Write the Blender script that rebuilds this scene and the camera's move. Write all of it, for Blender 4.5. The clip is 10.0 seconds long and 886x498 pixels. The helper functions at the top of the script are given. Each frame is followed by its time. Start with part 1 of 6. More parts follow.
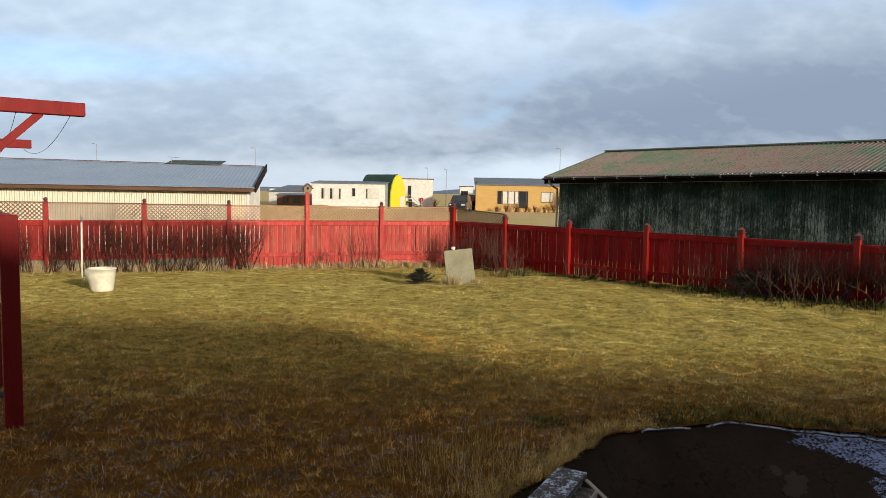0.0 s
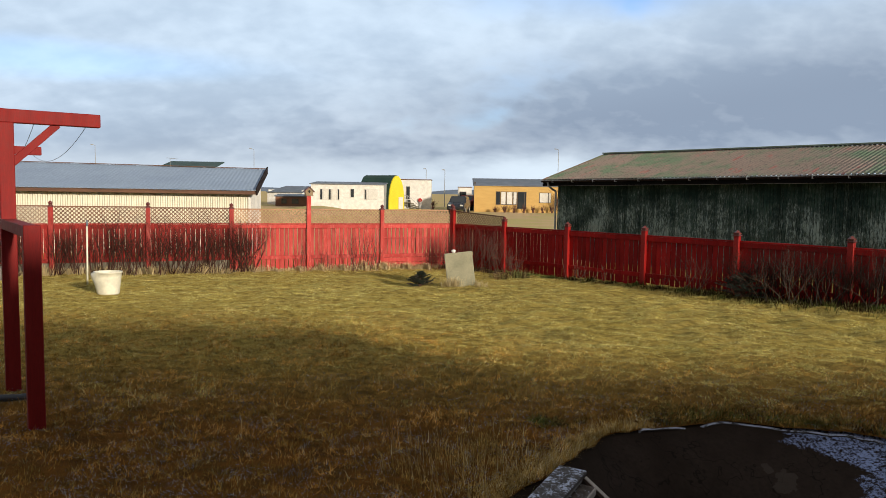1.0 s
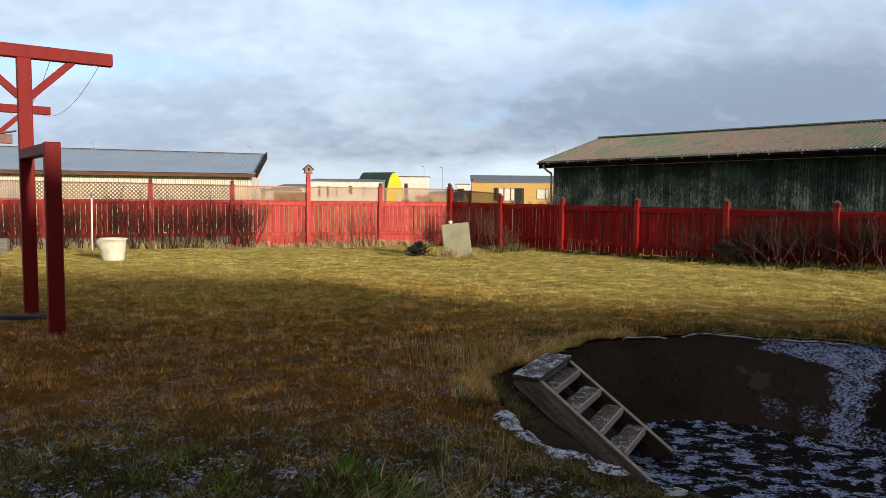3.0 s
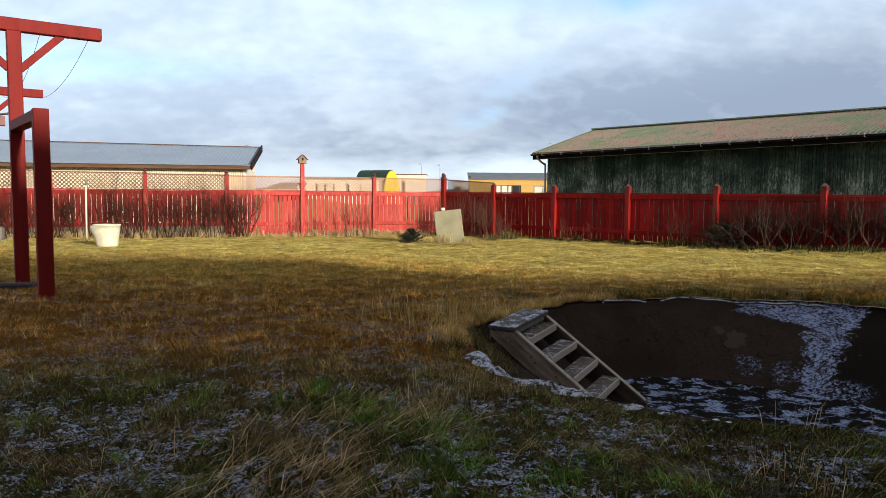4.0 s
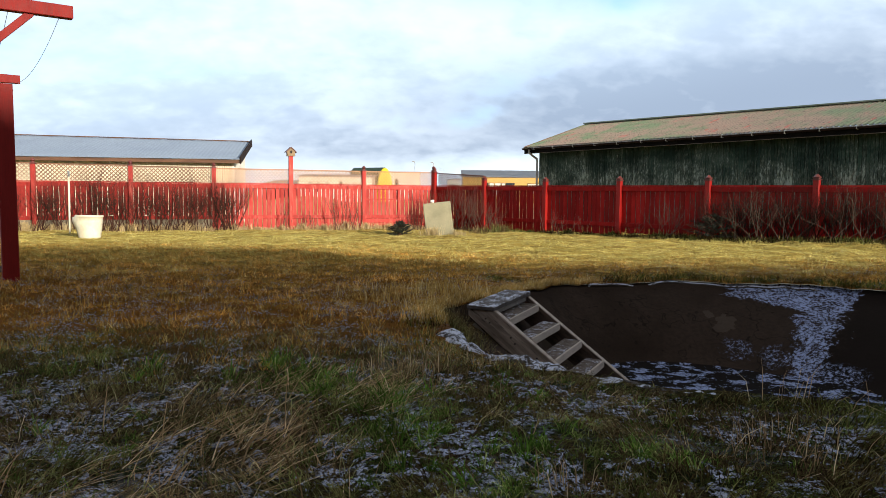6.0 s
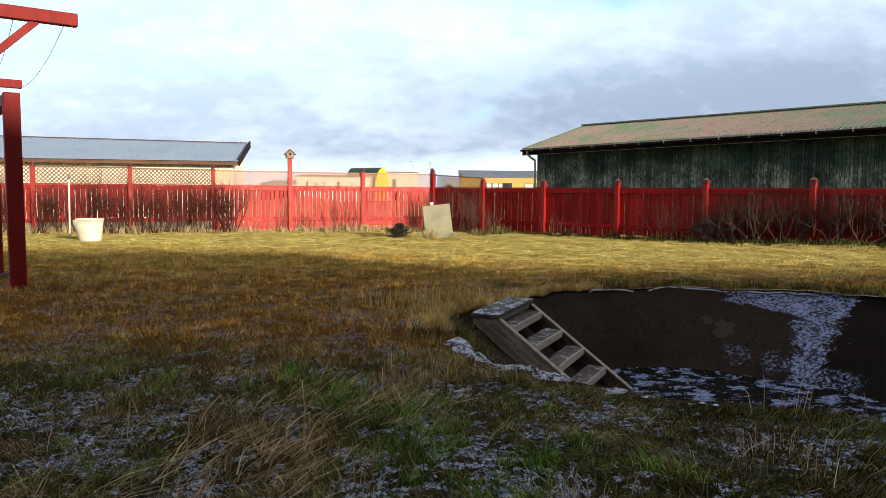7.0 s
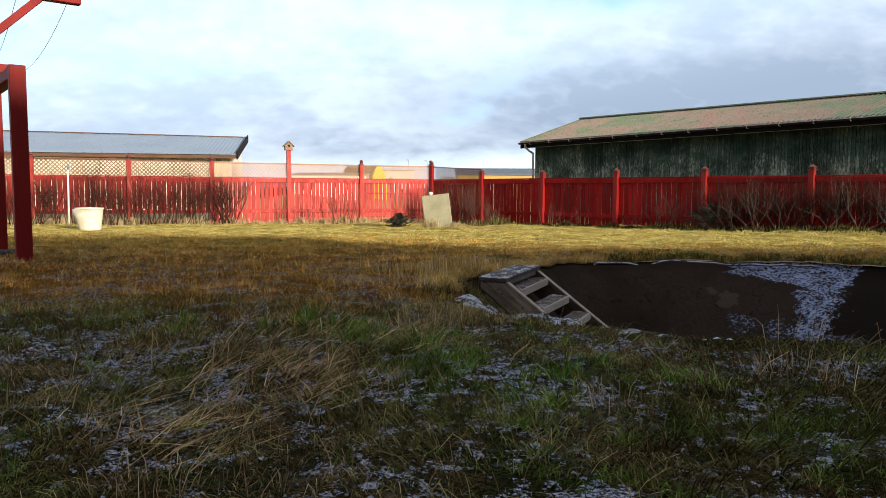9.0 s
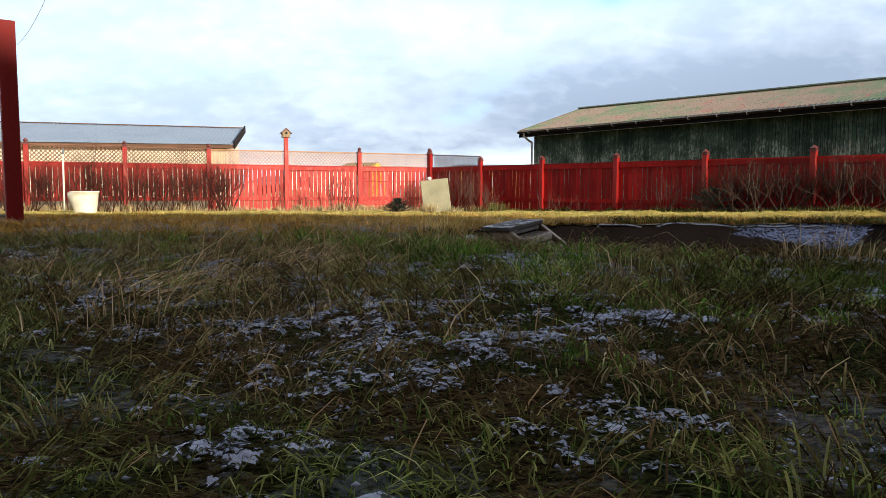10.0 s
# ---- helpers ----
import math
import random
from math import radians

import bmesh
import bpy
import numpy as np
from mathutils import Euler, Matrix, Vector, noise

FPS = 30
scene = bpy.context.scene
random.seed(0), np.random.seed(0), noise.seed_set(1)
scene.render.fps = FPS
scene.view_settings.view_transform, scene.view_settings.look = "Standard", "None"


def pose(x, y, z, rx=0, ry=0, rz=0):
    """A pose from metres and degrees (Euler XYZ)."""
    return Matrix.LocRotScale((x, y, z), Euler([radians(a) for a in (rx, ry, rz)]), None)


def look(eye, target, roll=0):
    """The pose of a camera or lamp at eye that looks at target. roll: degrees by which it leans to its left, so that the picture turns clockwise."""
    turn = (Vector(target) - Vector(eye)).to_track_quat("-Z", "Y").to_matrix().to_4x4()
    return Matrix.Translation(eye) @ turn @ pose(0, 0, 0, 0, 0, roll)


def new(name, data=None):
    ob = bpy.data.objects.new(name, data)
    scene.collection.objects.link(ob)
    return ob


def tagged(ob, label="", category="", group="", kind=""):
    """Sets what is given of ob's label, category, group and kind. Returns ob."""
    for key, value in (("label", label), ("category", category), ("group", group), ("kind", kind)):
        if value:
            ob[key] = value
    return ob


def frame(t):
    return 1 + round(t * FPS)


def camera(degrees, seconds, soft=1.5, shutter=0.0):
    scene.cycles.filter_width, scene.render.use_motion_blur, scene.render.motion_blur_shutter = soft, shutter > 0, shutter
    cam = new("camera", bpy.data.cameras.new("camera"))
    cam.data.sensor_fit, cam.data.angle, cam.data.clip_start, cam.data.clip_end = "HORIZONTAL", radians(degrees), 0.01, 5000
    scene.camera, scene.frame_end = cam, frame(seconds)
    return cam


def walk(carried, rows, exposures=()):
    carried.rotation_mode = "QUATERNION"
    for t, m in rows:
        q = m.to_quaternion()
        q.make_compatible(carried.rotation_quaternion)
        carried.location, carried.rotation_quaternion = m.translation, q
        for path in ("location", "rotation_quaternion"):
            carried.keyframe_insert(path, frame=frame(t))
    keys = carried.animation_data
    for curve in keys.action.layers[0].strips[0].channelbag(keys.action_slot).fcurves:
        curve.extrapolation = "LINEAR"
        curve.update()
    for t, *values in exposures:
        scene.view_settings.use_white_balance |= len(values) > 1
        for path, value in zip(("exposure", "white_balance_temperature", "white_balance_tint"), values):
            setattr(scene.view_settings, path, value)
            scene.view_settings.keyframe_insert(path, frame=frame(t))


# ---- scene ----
cam = camera(63.9, 10.0, soft=0.7)
METRES, EYE, TILT, LEAN, TURN = 3.2, 1.9, -4.5, -1.0, 0.0
ROWS = [
    (0.0, 0.0, 0.0, 0.0, 0.0, 0.0, -0.0),
    (0.5, -0.0132, -0.0361, -0.0007, -0.1, 0.11, 0.03),
    (1.0, -0.0181, -0.0789, 0.0207, -0.14, 0.02, 0.08),
    (1.5, -0.006, -0.1522, 0.0159, -0.19, 0.03, 0.11),
    (2.0, 0.001, -0.1819, -0.0254, -0.21, 0.09, 0.14),
    (2.5, -0.0114, -0.191, -0.1357, -0.24, 0.08, 0.19),
    (4.0, 0.0352, -0.2447, -0.3235, -0.42, 0.01, 0.53),
    (4.5, 0.0751, -0.2581, -0.3729, -0.57, -0.07, 0.5),
    (5.0, 0.0763, -0.211, -0.3784, -0.66, -0.09, 0.47),
    (5.5, 0.0768, -0.1681, -0.3738, -0.78, -0.1, 0.5),
    (7.0, 0.0568, -0.2001, -0.352, -1.13, -0.13, 0.6),
    (7.5, 0.0463, -0.1992, -0.3359, -1.25, -0.13, 0.61),
    (8.0, 0.0318, -0.2095, -0.3431, -1.32, -0.14, 0.66),
    (8.5, 0.0276, -0.2183, -0.3655, -1.36, -0.13, 0.7),
    (9.0, 0.0301, -0.208, -0.429, -1.42, -0.2, 0.78),
    (9.5, 0.0275, -0.1781, -0.4764, -1.5, -0.25, 0.85),
    (10.0, 0.0231, -0.1643, -0.5352, -1.57, -0.34, 0.95),
]
walk(cam, [(t, pose(0, 0, EYE, TILT, LEAN, TURN) @ pose(METRES * x, METRES * y, METRES * z, 90 + pitch, roll, yaw)) for t, x, y, z, yaw, pitch, roll in ROWS],
     exposures=[(0.0, 0.0), (1.5, 0.0), (2.5, 0.06), (4.0, 0.28), (4.5, 0.36), (5.5, 0.47), (7.0, 0.54), (8.0, 0.54), (9.0, 0.52), (10.0, 0.58)])

# ---- light ----
SUN = Vector((0.64, -0.768, 0.225)).normalized()      # towards the sun: low winter sun
SUN_EL = math.asin(SUN.z)


class Nodes:
    """Short hand for a node tree."""

    def __init__(self, tree):
        self.tree = tree
        tree.nodes.clear()

    def add(self, kind, inputs=(), **props):
        n = self.tree.nodes.new(kind)
        if "operation" in props:
            n.operation = props["operation"]
        if "use_clamp" in props:
            n.use_clamp = props["use_clamp"]
        if "interpolation_type" in props:
            n.interpolation_type = props["interpolation_type"]
        if "data_type" in props:
            n.data_type, n.blend_type = props["data_type"], props["blend_type"]
        if "feature" in props:
            n.feature = props["feature"]
        if "attribute_name" in props:
            n.attribute_name = props["attribute_name"]
        if "sky_type" in props:
            n.sky_type, n.sun_disc = props["sky_type"], props["sun_disc"]
            n.sun_elevation, n.sun_rotation, n.dust_density = props["sun_elevation"], props["sun_rotation"], props["dust_density"]
        for k, v in dict(inputs).items():
            if isinstance(v, bpy.types.NodeSocket):
                self.tree.links.new(v, n.inputs[k])
            else:
                n.inputs[k].default_value = v
        return n

    def maths(self, op, a, b=0.0, c=0.0, clamp=False):
        return self.add("ShaderNodeMath", {0: a, 1: b, 2: c}, operation=op, use_clamp=clamp).outputs[0]

    def ramp(self, fac, lo, hi, a=0.0, b=1.0):
        return self.add("ShaderNodeMapRange", {0: fac, 1: lo, 2: hi, 3: a, 4: b}, interpolation_type="SMOOTHSTEP").outputs[0]

    def mix(self, fac, a, b, blend="MIX"):
        n = self.add("ShaderNodeMix", {0: fac, 6: a, 7: b}, data_type="RGBA", blend_type=blend)
        return n.outputs[2]

    def noise(self, vec, scale, detail=4.0, rough=0.55, dist=0.0):
        return self.add("ShaderNodeTexNoise", {"Vector": vec, "Scale": scale, "Detail": detail, "Roughness": rough, "Distortion": dist}).outputs[0]

    def scaled(self, vec, s):
        return self.add("ShaderNodeMapping", {"Vector": vec, "Scale": s}).outputs[0]


def rgb(r, g, b):
    return (r, g, b, 1.0)


def make_world():
    world = bpy.data.worlds.new("winter_sky")
    scene.world = world
    world.use_nodes = True
    n = Nodes(world.node_tree)
    way = n.add("ShaderNodeTexCoord").outputs["Generated"]
    sep = n.add("ShaderNodeSeparateXYZ", {0: way})
    x, y, z = sep.outputs
    sky = n.add("ShaderNodeTexSky", sky_type="NISHITA", sun_disc=False, sun_elevation=SUN_EL,
                sun_rotation=math.atan2(SUN.x, SUN.y), dust_density=0.6)
    blue = n.mix(1.0, sky.outputs[0], rgb(0.13, 0.178, 0.27), "MULTIPLY")
    # the cloud deck: the view direction laid out on a high plane, so that clouds flatten towards the horizon
    up = n.maths("ADD", n.maths("MAXIMUM", z, 0.0), 0.45)
    plane = n.add("ShaderNodeCombineXYZ", {0: n.maths("DIVIDE", x, up), 1: n.maths("DIVIDE", y, up), 2: 0.4}).outputs[0]
    big = n.noise(n.scaled(plane, (0.85, 1.0, 1.0)), 1.5, 2.0, 0.5, 0.15)
    mid = n.noise(n.scaled(plane, (0.9, 1.0, 1.0)), 4.6, 4.0, 0.5, 0.2)
    fine = n.noise(n.scaled(plane, (0.9, 1.1, 1.0)), 15.0, 4.0, 0.5, 0.15)
    body = n.maths("ADD", n.maths("MULTIPLY", big, 0.55), n.maths("ADD", n.maths("MULTIPLY", mid, 0.35), n.maths("MULTIPLY", fine, 0.10)))
    turn = n.maths("ARCTAN2", x, y)

    def cloud_mass(a0, z0, wide, high):
        """Soft ragged patch of sky round a bearing and a height."""
        p, q = n.maths("DIVIDE", n.maths("SUBTRACT", turn, a0), wide), n.maths("DIVIDE", n.maths("SUBTRACT", z, z0), high)
        d = n.maths("SQRT", n.maths("ADD", n.maths("MULTIPLY", p, p), n.maths("MULTIPLY", q, q)))
        return n.ramp(n.maths("ADD", d, n.maths("MULTIPLY", n.maths("SUBTRACT", body, 0.5), 2.0)), 0.25, 1.15, 1.0, 0.0)

    rift = n.maths("MAXIMUM", cloud_mass(0.42, 0.30, 0.46, 0.075), n.maths("MULTIPLY", cloud_mass(-0.50, 0.155, 0.32, 0.03), 0.35))
    heavy = n.maths("MAXIMUM", cloud_mass(0.42, 0.12, 0.48, 0.075), n.maths("MULTIPLY", cloud_mass(-0.06, 0.06, 0.30, 0.032), 0.35))
    thick = n.maths("SUBTRACT", n.maths("ADD", body, n.ramp(z, 0.05, 0.20, 0.12, 0.02)), n.maths("MULTIPLY", rift, 0.1))
    thick = n.maths("ADD", thick, n.maths("MULTIPLY", cloud_mass(-0.12, 0.30, 0.34, 0.16), 0.12))
    cover = n.maths("MULTIPLY", n.ramp(thick, 0.27, 0.50), n.maths("SUBTRACT", 1.0, n.maths("MULTIPLY", rift, 0.85)))
    shade = n.ramp(n.maths("ADD", n.maths("MULTIPLY", mid, 0.45), n.maths("ADD", n.maths("MULTIPLY", big, 0.40), n.maths("MULTIPLY", fine, 0.34))), 0.42, 0.76)
    shade = n.maths("ADD", n.maths("MULTIPLY", shade, 0.8), n.maths("MULTIPLY", heavy, 0.72), clamp=True)
    low = n.ramp(n.maths("SUBTRACT", z, n.maths("MULTIPLY", x, 0.16)), 0.05, 0.24)      # the grey bank low over the horizon, higher to the east
    bright = n.mix(shade, rgb(0.705, 0.855, 1.02), rgb(0.47, 0.60, 0.76))
    bank = n.mix(shade, rgb(0.61, 0.70, 0.81), rgb(0.29, 0.365, 0.485))
    cloud = n.mix(low, bank, bright)
    # out of view overhead and behind: a grey cloud lid, added to dim the fill light
    lid = n.maths("MAXIMUM", n.ramp(z, 0.36, 0.62), n.ramp(y, 0.1, -0.35))
    cloud = n.mix(lid, cloud, n.mix(shade, rgb(0.41, 0.41, 0.41), rgb(0.275, 0.276, 0.278)))
    deck = n.mix(cover, blue, cloud)
    # the clear, pale strip under the bank
    strip = n.ramp(n.maths("ADD", z, n.maths("MULTIPLY", n.maths("SUBTRACT", mid, 0.5), 0.06)), 0.015, 0.072, 1.0, 0.0)
    colour = n.mix(n.maths("MULTIPLY", strip, 0.8), deck, rgb(0.70, 0.80, 0.90))
    colour = n.mix(n.maths("MULTIPLY", cloud_mass(0.13, 0.030, 0.17, 0.030), 0.75), colour, rgb(0.80, 0.93, 1.05))
    below = n.ramp(z, -0.02, 0.0)
    colour = n.mix(below, rgb(0.10, 0.10, 0.08), colour)
    bg = n.add("ShaderNodeBackground", {0: colour, 1: 1.0})
    n.add("ShaderNodeOutputWorld", {0: bg.outputs[0]})


make_world()
sun = new("sun", bpy.data.lights.new("sun", "SUN"))
sun.data.energy, sun.data.angle, sun.data.color = 5.0, radians(2.7), (1.0, 0.87, 0.70)
sun.matrix_world = look((0, 0, 30), Vector((0, 0, 30)) - SUN)

# ---- materials ----
def surface(name, a, b, scale=3.0, rough=0.7, stretch=(1, 1, 1), fine=40.0, bump=0.3, depth=0.004, wear=None, wear_at=(0.60, 0.68),
            wear_scale=6.0, per_piece=0.0, space="Object", spec=0.5, slope=0.0):
    """A worn surface: two colours mixed by coarse noise, darkened and roughened by fine noise, with patches of a third colour."""
    m = bpy.data.materials.new(name)
    m.use_nodes = True
    n = Nodes(m.node_tree)
    if space == "Position":
        pos = n.add("ShaderNodeNewGeometry").outputs["Position"]
    else:
        pos = n.add("ShaderNodeTexCoord").outputs["Object"]
    info = n.add("ShaderNodeObjectInfo")
    if per_piece:
        shift = n.add("ShaderNodeVectorMath", {0: pos, 1: n.add("ShaderNodeCombineXYZ", {0: n.maths("MULTIPLY", info.outputs["Random"], 37.0), 1: 0.0, 2: n.maths("MULTIPLY", info.outputs["Random"], 91.0)}).outputs[0]}, operation="ADD").outputs[0]
        pos = shift
    if slope:
        pos = n.add("ShaderNodeMapping", {"Vector": pos, "Rotation": (0.0, -slope, 0.0)}).outputs[0]
    p = n.scaled(pos, stretch)
    coarse = n.ramp(n.noise(p, scale, 5.0), 0.32, 0.68)
    grain = n.noise(p, fine, 4.0, 0.65)
    col = n.mix(coarse, rgb(*a), rgb(*b))
    col = n.mix(n.ramp(grain, 0.3, 0.75, 0.45, 0.0), col, n.mix(1.0, col, rgb(0.45, 0.45, 0.45), "MULTIPLY"))
    r = n.ramp(grain, 0.2, 0.8, rough - 0.1, min(1.0, rough + 0.12))
    if wear:
        mask = n.ramp(n.maths("ADD", n.maths("MULTIPLY", n.noise(p, wear_scale, 6.0, 0.65), 0.75), n.maths("MULTIPLY", grain, 0.25)), *wear_at)
        col = n.mix(mask, col, rgb(*wear))
    if per_piece:
        v = n.maths("ADD", n.maths("MULTIPLY", info.outputs["Random"], 2 * per_piece), 1.0 - per_piece)
        col = n.mix(1.0, col, n.add("ShaderNodeCombineXYZ", {0: v, 1: v, 2: v}).outputs[0], "MULTIPLY")
    bsdf = n.add("ShaderNodeBsdfPrincipled", {"Base Color": col, "Roughness": r, "Specular IOR Level": spec})
    if bump:
        h = n.maths("ADD", grain, n.maths("MULTIPLY", coarse, 0.5))
        bp = n.add("ShaderNodeBump", {"Strength": bump, "Distance": depth, "Height": h})
        n.tree.links.new(bp.outputs[0], bsdf.inputs["Normal"])
    n.add("ShaderNodeOutputMaterial", {0: bsdf.outputs[0]})
    return m


def glass(name, tint):
    m = bpy.data.materials.new(name)
    m.use_nodes = True
    n = Nodes(m.node_tree)
    b = n.add("ShaderNodeBsdfPrincipled", {"Base Color": rgb(*tint), "Roughness": 0.04, "Specular IOR Level": 0.8})
    n.add("ShaderNodeOutputMaterial", {0: b.outputs[0]})
    return m


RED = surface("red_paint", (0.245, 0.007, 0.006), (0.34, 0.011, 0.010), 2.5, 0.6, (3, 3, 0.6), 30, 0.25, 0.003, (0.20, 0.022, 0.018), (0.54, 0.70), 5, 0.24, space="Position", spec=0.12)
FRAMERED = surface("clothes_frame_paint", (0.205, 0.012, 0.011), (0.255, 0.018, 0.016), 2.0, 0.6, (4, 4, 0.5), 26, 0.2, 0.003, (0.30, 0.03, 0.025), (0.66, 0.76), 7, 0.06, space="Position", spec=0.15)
# fence red darkened to carry the shrubs' shade on the left bays
SHADEDRED = surface("shaded_red_fence_paint", (0.26, 0.018, 0.015), (0.345, 0.031, 0.026), 2.5, 0.7, (3, 3, 0.6), 30, 0.25, 0.003, (0.30, 0.07, 0.055), (0.54, 0.70), 5, 0.22, space="Position", spec=0.2)
# fence red made paler: some fading, and the sun on it
SUNLITRED = surface("sunlit_faded_red_paint", (0.42, 0.042, 0.036), (0.52, 0.075, 0.065), 2.5, 0.7, (3, 3, 0.6), 30, 0.25, 0.003, (0.50, 0.15, 0.125), (0.52, 0.70), 5, 0.22, space="Position", spec=0.2)
RED_POST = surface("red_post_paint", (0.27, 0.008, 0.007), (0.34, 0.014, 0.011), 2.0, 0.42, (4, 4, 0.5), 26, 0.3, 0.003, (0.22, 0.04, 0.03), (0.66, 0.76), 7, 0.08, space="Position", spec=0.3)
CAP = surface("dark_cap_paint", (0.10, 0.018, 0.015), (0.16, 0.03, 0.025), 6, 0.5, fine=60, wear=(0.12, 0.10, 0.09), per_piece=0.1)
# trellis wood in two copies, this one darkened for the bays in shade
DARKLATTICE = surface("shaded_lattice_wood", (0.12, 0.052, 0.027), (0.19, 0.088, 0.046), 4, 0.65, fine=60, per_piece=0.1, space="Position")
LATTICE = surface("stained_lattice_wood", (0.34, 0.175, 0.085), (0.47, 0.27, 0.14), 4, 0.65, fine=60, per_piece=0.1, space="Position")
CONCRETE = surface("weathered_concrete", (0.13, 0.115, 0.085), (0.22, 0.195, 0.145), 2.2, 0.85, fine=30, bump=0.4, depth=0.006, wear=(0.13, 0.13, 0.09), wear_scale=3.0, per_piece=0.1)
SLAB = surface("concrete_slab", (0.24, 0.235, 0.155), (0.34, 0.32, 0.215), 2.5, 0.85, fine=35, bump=0.3, wear=(0.18, 0.19, 0.13), wear_scale=2.5)
GREYWOOD = surface("weathered_grey_wood", (0.15, 0.135, 0.12), (0.24, 0.22, 0.20), 3.0, 0.85, (1.2, 9, 9), 22, 0.5, 0.004, (0.06, 0.055, 0.05), (0.62, 0.70), 4, 0.12)
STRINGER = surface("weathered_brown_board", (0.20, 0.155, 0.125), (0.46, 0.38, 0.32), 2.4, 0.85, (1.2, 11, 11), 20, 0.8, 0.006, (0.05, 0.038, 0.03), (0.55, 0.63), 4, 0.12, slope=radians(35.8))
# the same board for the far stringer, darkened for its shaded inner face
DARKSTRINGER = surface("shaded_brown_board", (0.060, 0.038, 0.028), (0.12, 0.080, 0.060), 2.4, 0.85, (1.2, 11, 11), 20, 0.6, 0.005, (0.03, 0.022, 0.018), (0.51, 0.62), 4, 0.12, slope=radians(35.8))
DARKTRIM = surface("dark_fascia", (0.006, 0.006, 0.006), (0.012, 0.011, 0.010), 3, 0.85, fine=40, spec=0.05)
BROWNTRIM = surface("brown_fascia", (0.11, 0.052, 0.03), (0.17, 0.085, 0.048), 3, 0.7, (0.5, 3, 3), 30, wear=(0.06, 0.035, 0.028))
GREYTIN = surface("grey_roof_metal", (0.315, 0.40, 0.535), (0.345, 0.435, 0.57), 0.6, 0.9, (1, 1, 1), 14, 0.05, 0.002, space="Position", spec=0.03)
CREAM = surface("cream_wall_metal", (0.70, 0.66, 0.52), (0.78, 0.74, 0.60), 1.5, 0.6, fine=30, bump=0.1)
GUTTER = surface("gutter_metal", (0.016, 0.010, 0.009), (0.028, 0.017, 0.015), 5, 0.7, fine=40, spec=0.08)
PIPEGREY = surface("downpipe_metal", (0.30, 0.31, 0.32), (0.42, 0.42, 0.42), 5, 0.45, fine=40)
PIPEDARK = surface("dark_plastic_pipe", (0.030, 0.034, 0.045), (0.045, 0.05, 0.062), 4, 0.5, fine=30, bump=0.1)
WHITE = surface("white_wall", (0.78, 0.76, 0.70), (0.82, 0.80, 0.75), 0.5, 0.75, fine=2.5, bump=0.02, wear=(0.66, 0.64, 0.58), wear_at=(0.70, 0.8), wear_scale=0.8)
OCHRE = surface("ochre_wall", (0.58, 0.36, 0.11), (0.64, 0.41, 0.13), 0.8, 0.75, (1, 1, 6), 6, 0.1, 0.01)
YELLOW = surface("yellow_wall", (0.72, 0.58, 0.02), (0.80, 0.64, 0.03), 1.0, 0.6, fine=9, bump=0.05)
GREENROOF = surface("dark_green_roof", (0.012, 0.045, 0.03), (0.02, 0.06, 0.04), 1.2, 0.5, fine=14, bump=0.05)
RIDGEGREEN = surface("weathered_green_ridge", (0.19, 0.25, 0.19), (0.25, 0.31, 0.24), 1.2, 0.6, fine=14, bump=0.05)
SLATE = surface("blue_grey_roof", (0.13, 0.16, 0.20), (0.18, 0.20, 0.235), 1.0, 0.6, fine=12, bump=0.05)
BROWNWALL = surface("brown_board_wall", (0.20, 0.085, 0.045), (0.26, 0.12, 0.065), 1.0, 0.8, fine=9, bump=0.05)
FRAME = surface("window_frame_paint", (0.05, 0.04, 0.035), (0.08, 0.06, 0.05), 3, 0.5, fine=20, bump=0.05)
FRAMEWHITE = surface("white_frame_paint", (0.6, 0.58, 0.54), (0.7, 0.68, 0.62), 3, 0.5, fine=20, bump=0.05)
PANE = glass("window_glass", (0.03, 0.035, 0.04))
CURTAIN = surface("pale_curtain", (0.68, 0.66, 0.60), (0.78, 0.76, 0.70), 3, 0.9, fine=20, bump=0.1)
BINWHITE = surface("dirty_white_plastic", (0.74, 0.72, 0.57), (0.79, 0.77, 0.63), 2, 0.45, fine=5, bump=0.03, wear=(0.62, 0.57, 0.42), wear_scale=2.0)
WIRE = surface("dark_wire", (0.03, 0.03, 0.03), (0.05, 0.05, 0.05), 5, 0.5, fine=30, bump=0)
BIRDWOOD = surface("birdhouse_wood", (0.22, 0.15, 0.085), (0.29, 0.21, 0.12), 6, 0.7, fine=60)
BLACK = surface("dark_hole", (0.008, 0.008, 0.008), (0.012, 0.012, 0.012), 5, 0.9, bump=0)
BARK = surface("shrub_bark", (0.10, 0.036, 0.026), (0.15, 0.064, 0.046), 8, 0.85, fine=50, space="Position")
BROWNBARK = surface("dark_brown_bark", (0.045, 0.018, 0.013), (0.075, 0.032, 0.022), 8, 0.85, fine=50, space="Position", spec=0.2)
DARKBARK = surface("blackish_bark", (0.024, 0.011, 0.008), (0.042, 0.019, 0.014), 8, 0.85, fine=50, space="Position", spec=0.2)
PALEBARK = surface("pale_shrub_bark", (0.10, 0.066, 0.048), (0.15, 0.105, 0.078), 8, 0.85, fine=50, space="Position")
# the blue haze of distance is put into the hills' colour
HILL = surface("hazy_far_hill", (0.16, 0.21, 0.28), (0.20, 0.25, 0.32), 0.002, 1.0, fine=0.02, bump=0, space="Position")
CARDARK = surface("dark_car_paint", (0.02, 0.025, 0.035), (0.03, 0.035, 0.05), 2, 0.25, fine=30, bump=0)
CARRED = surface("red_car_paint", (0.42, 0.02, 0.02), (0.5, 0.03, 0.025), 2, 0.25, fine=30, bump=0)
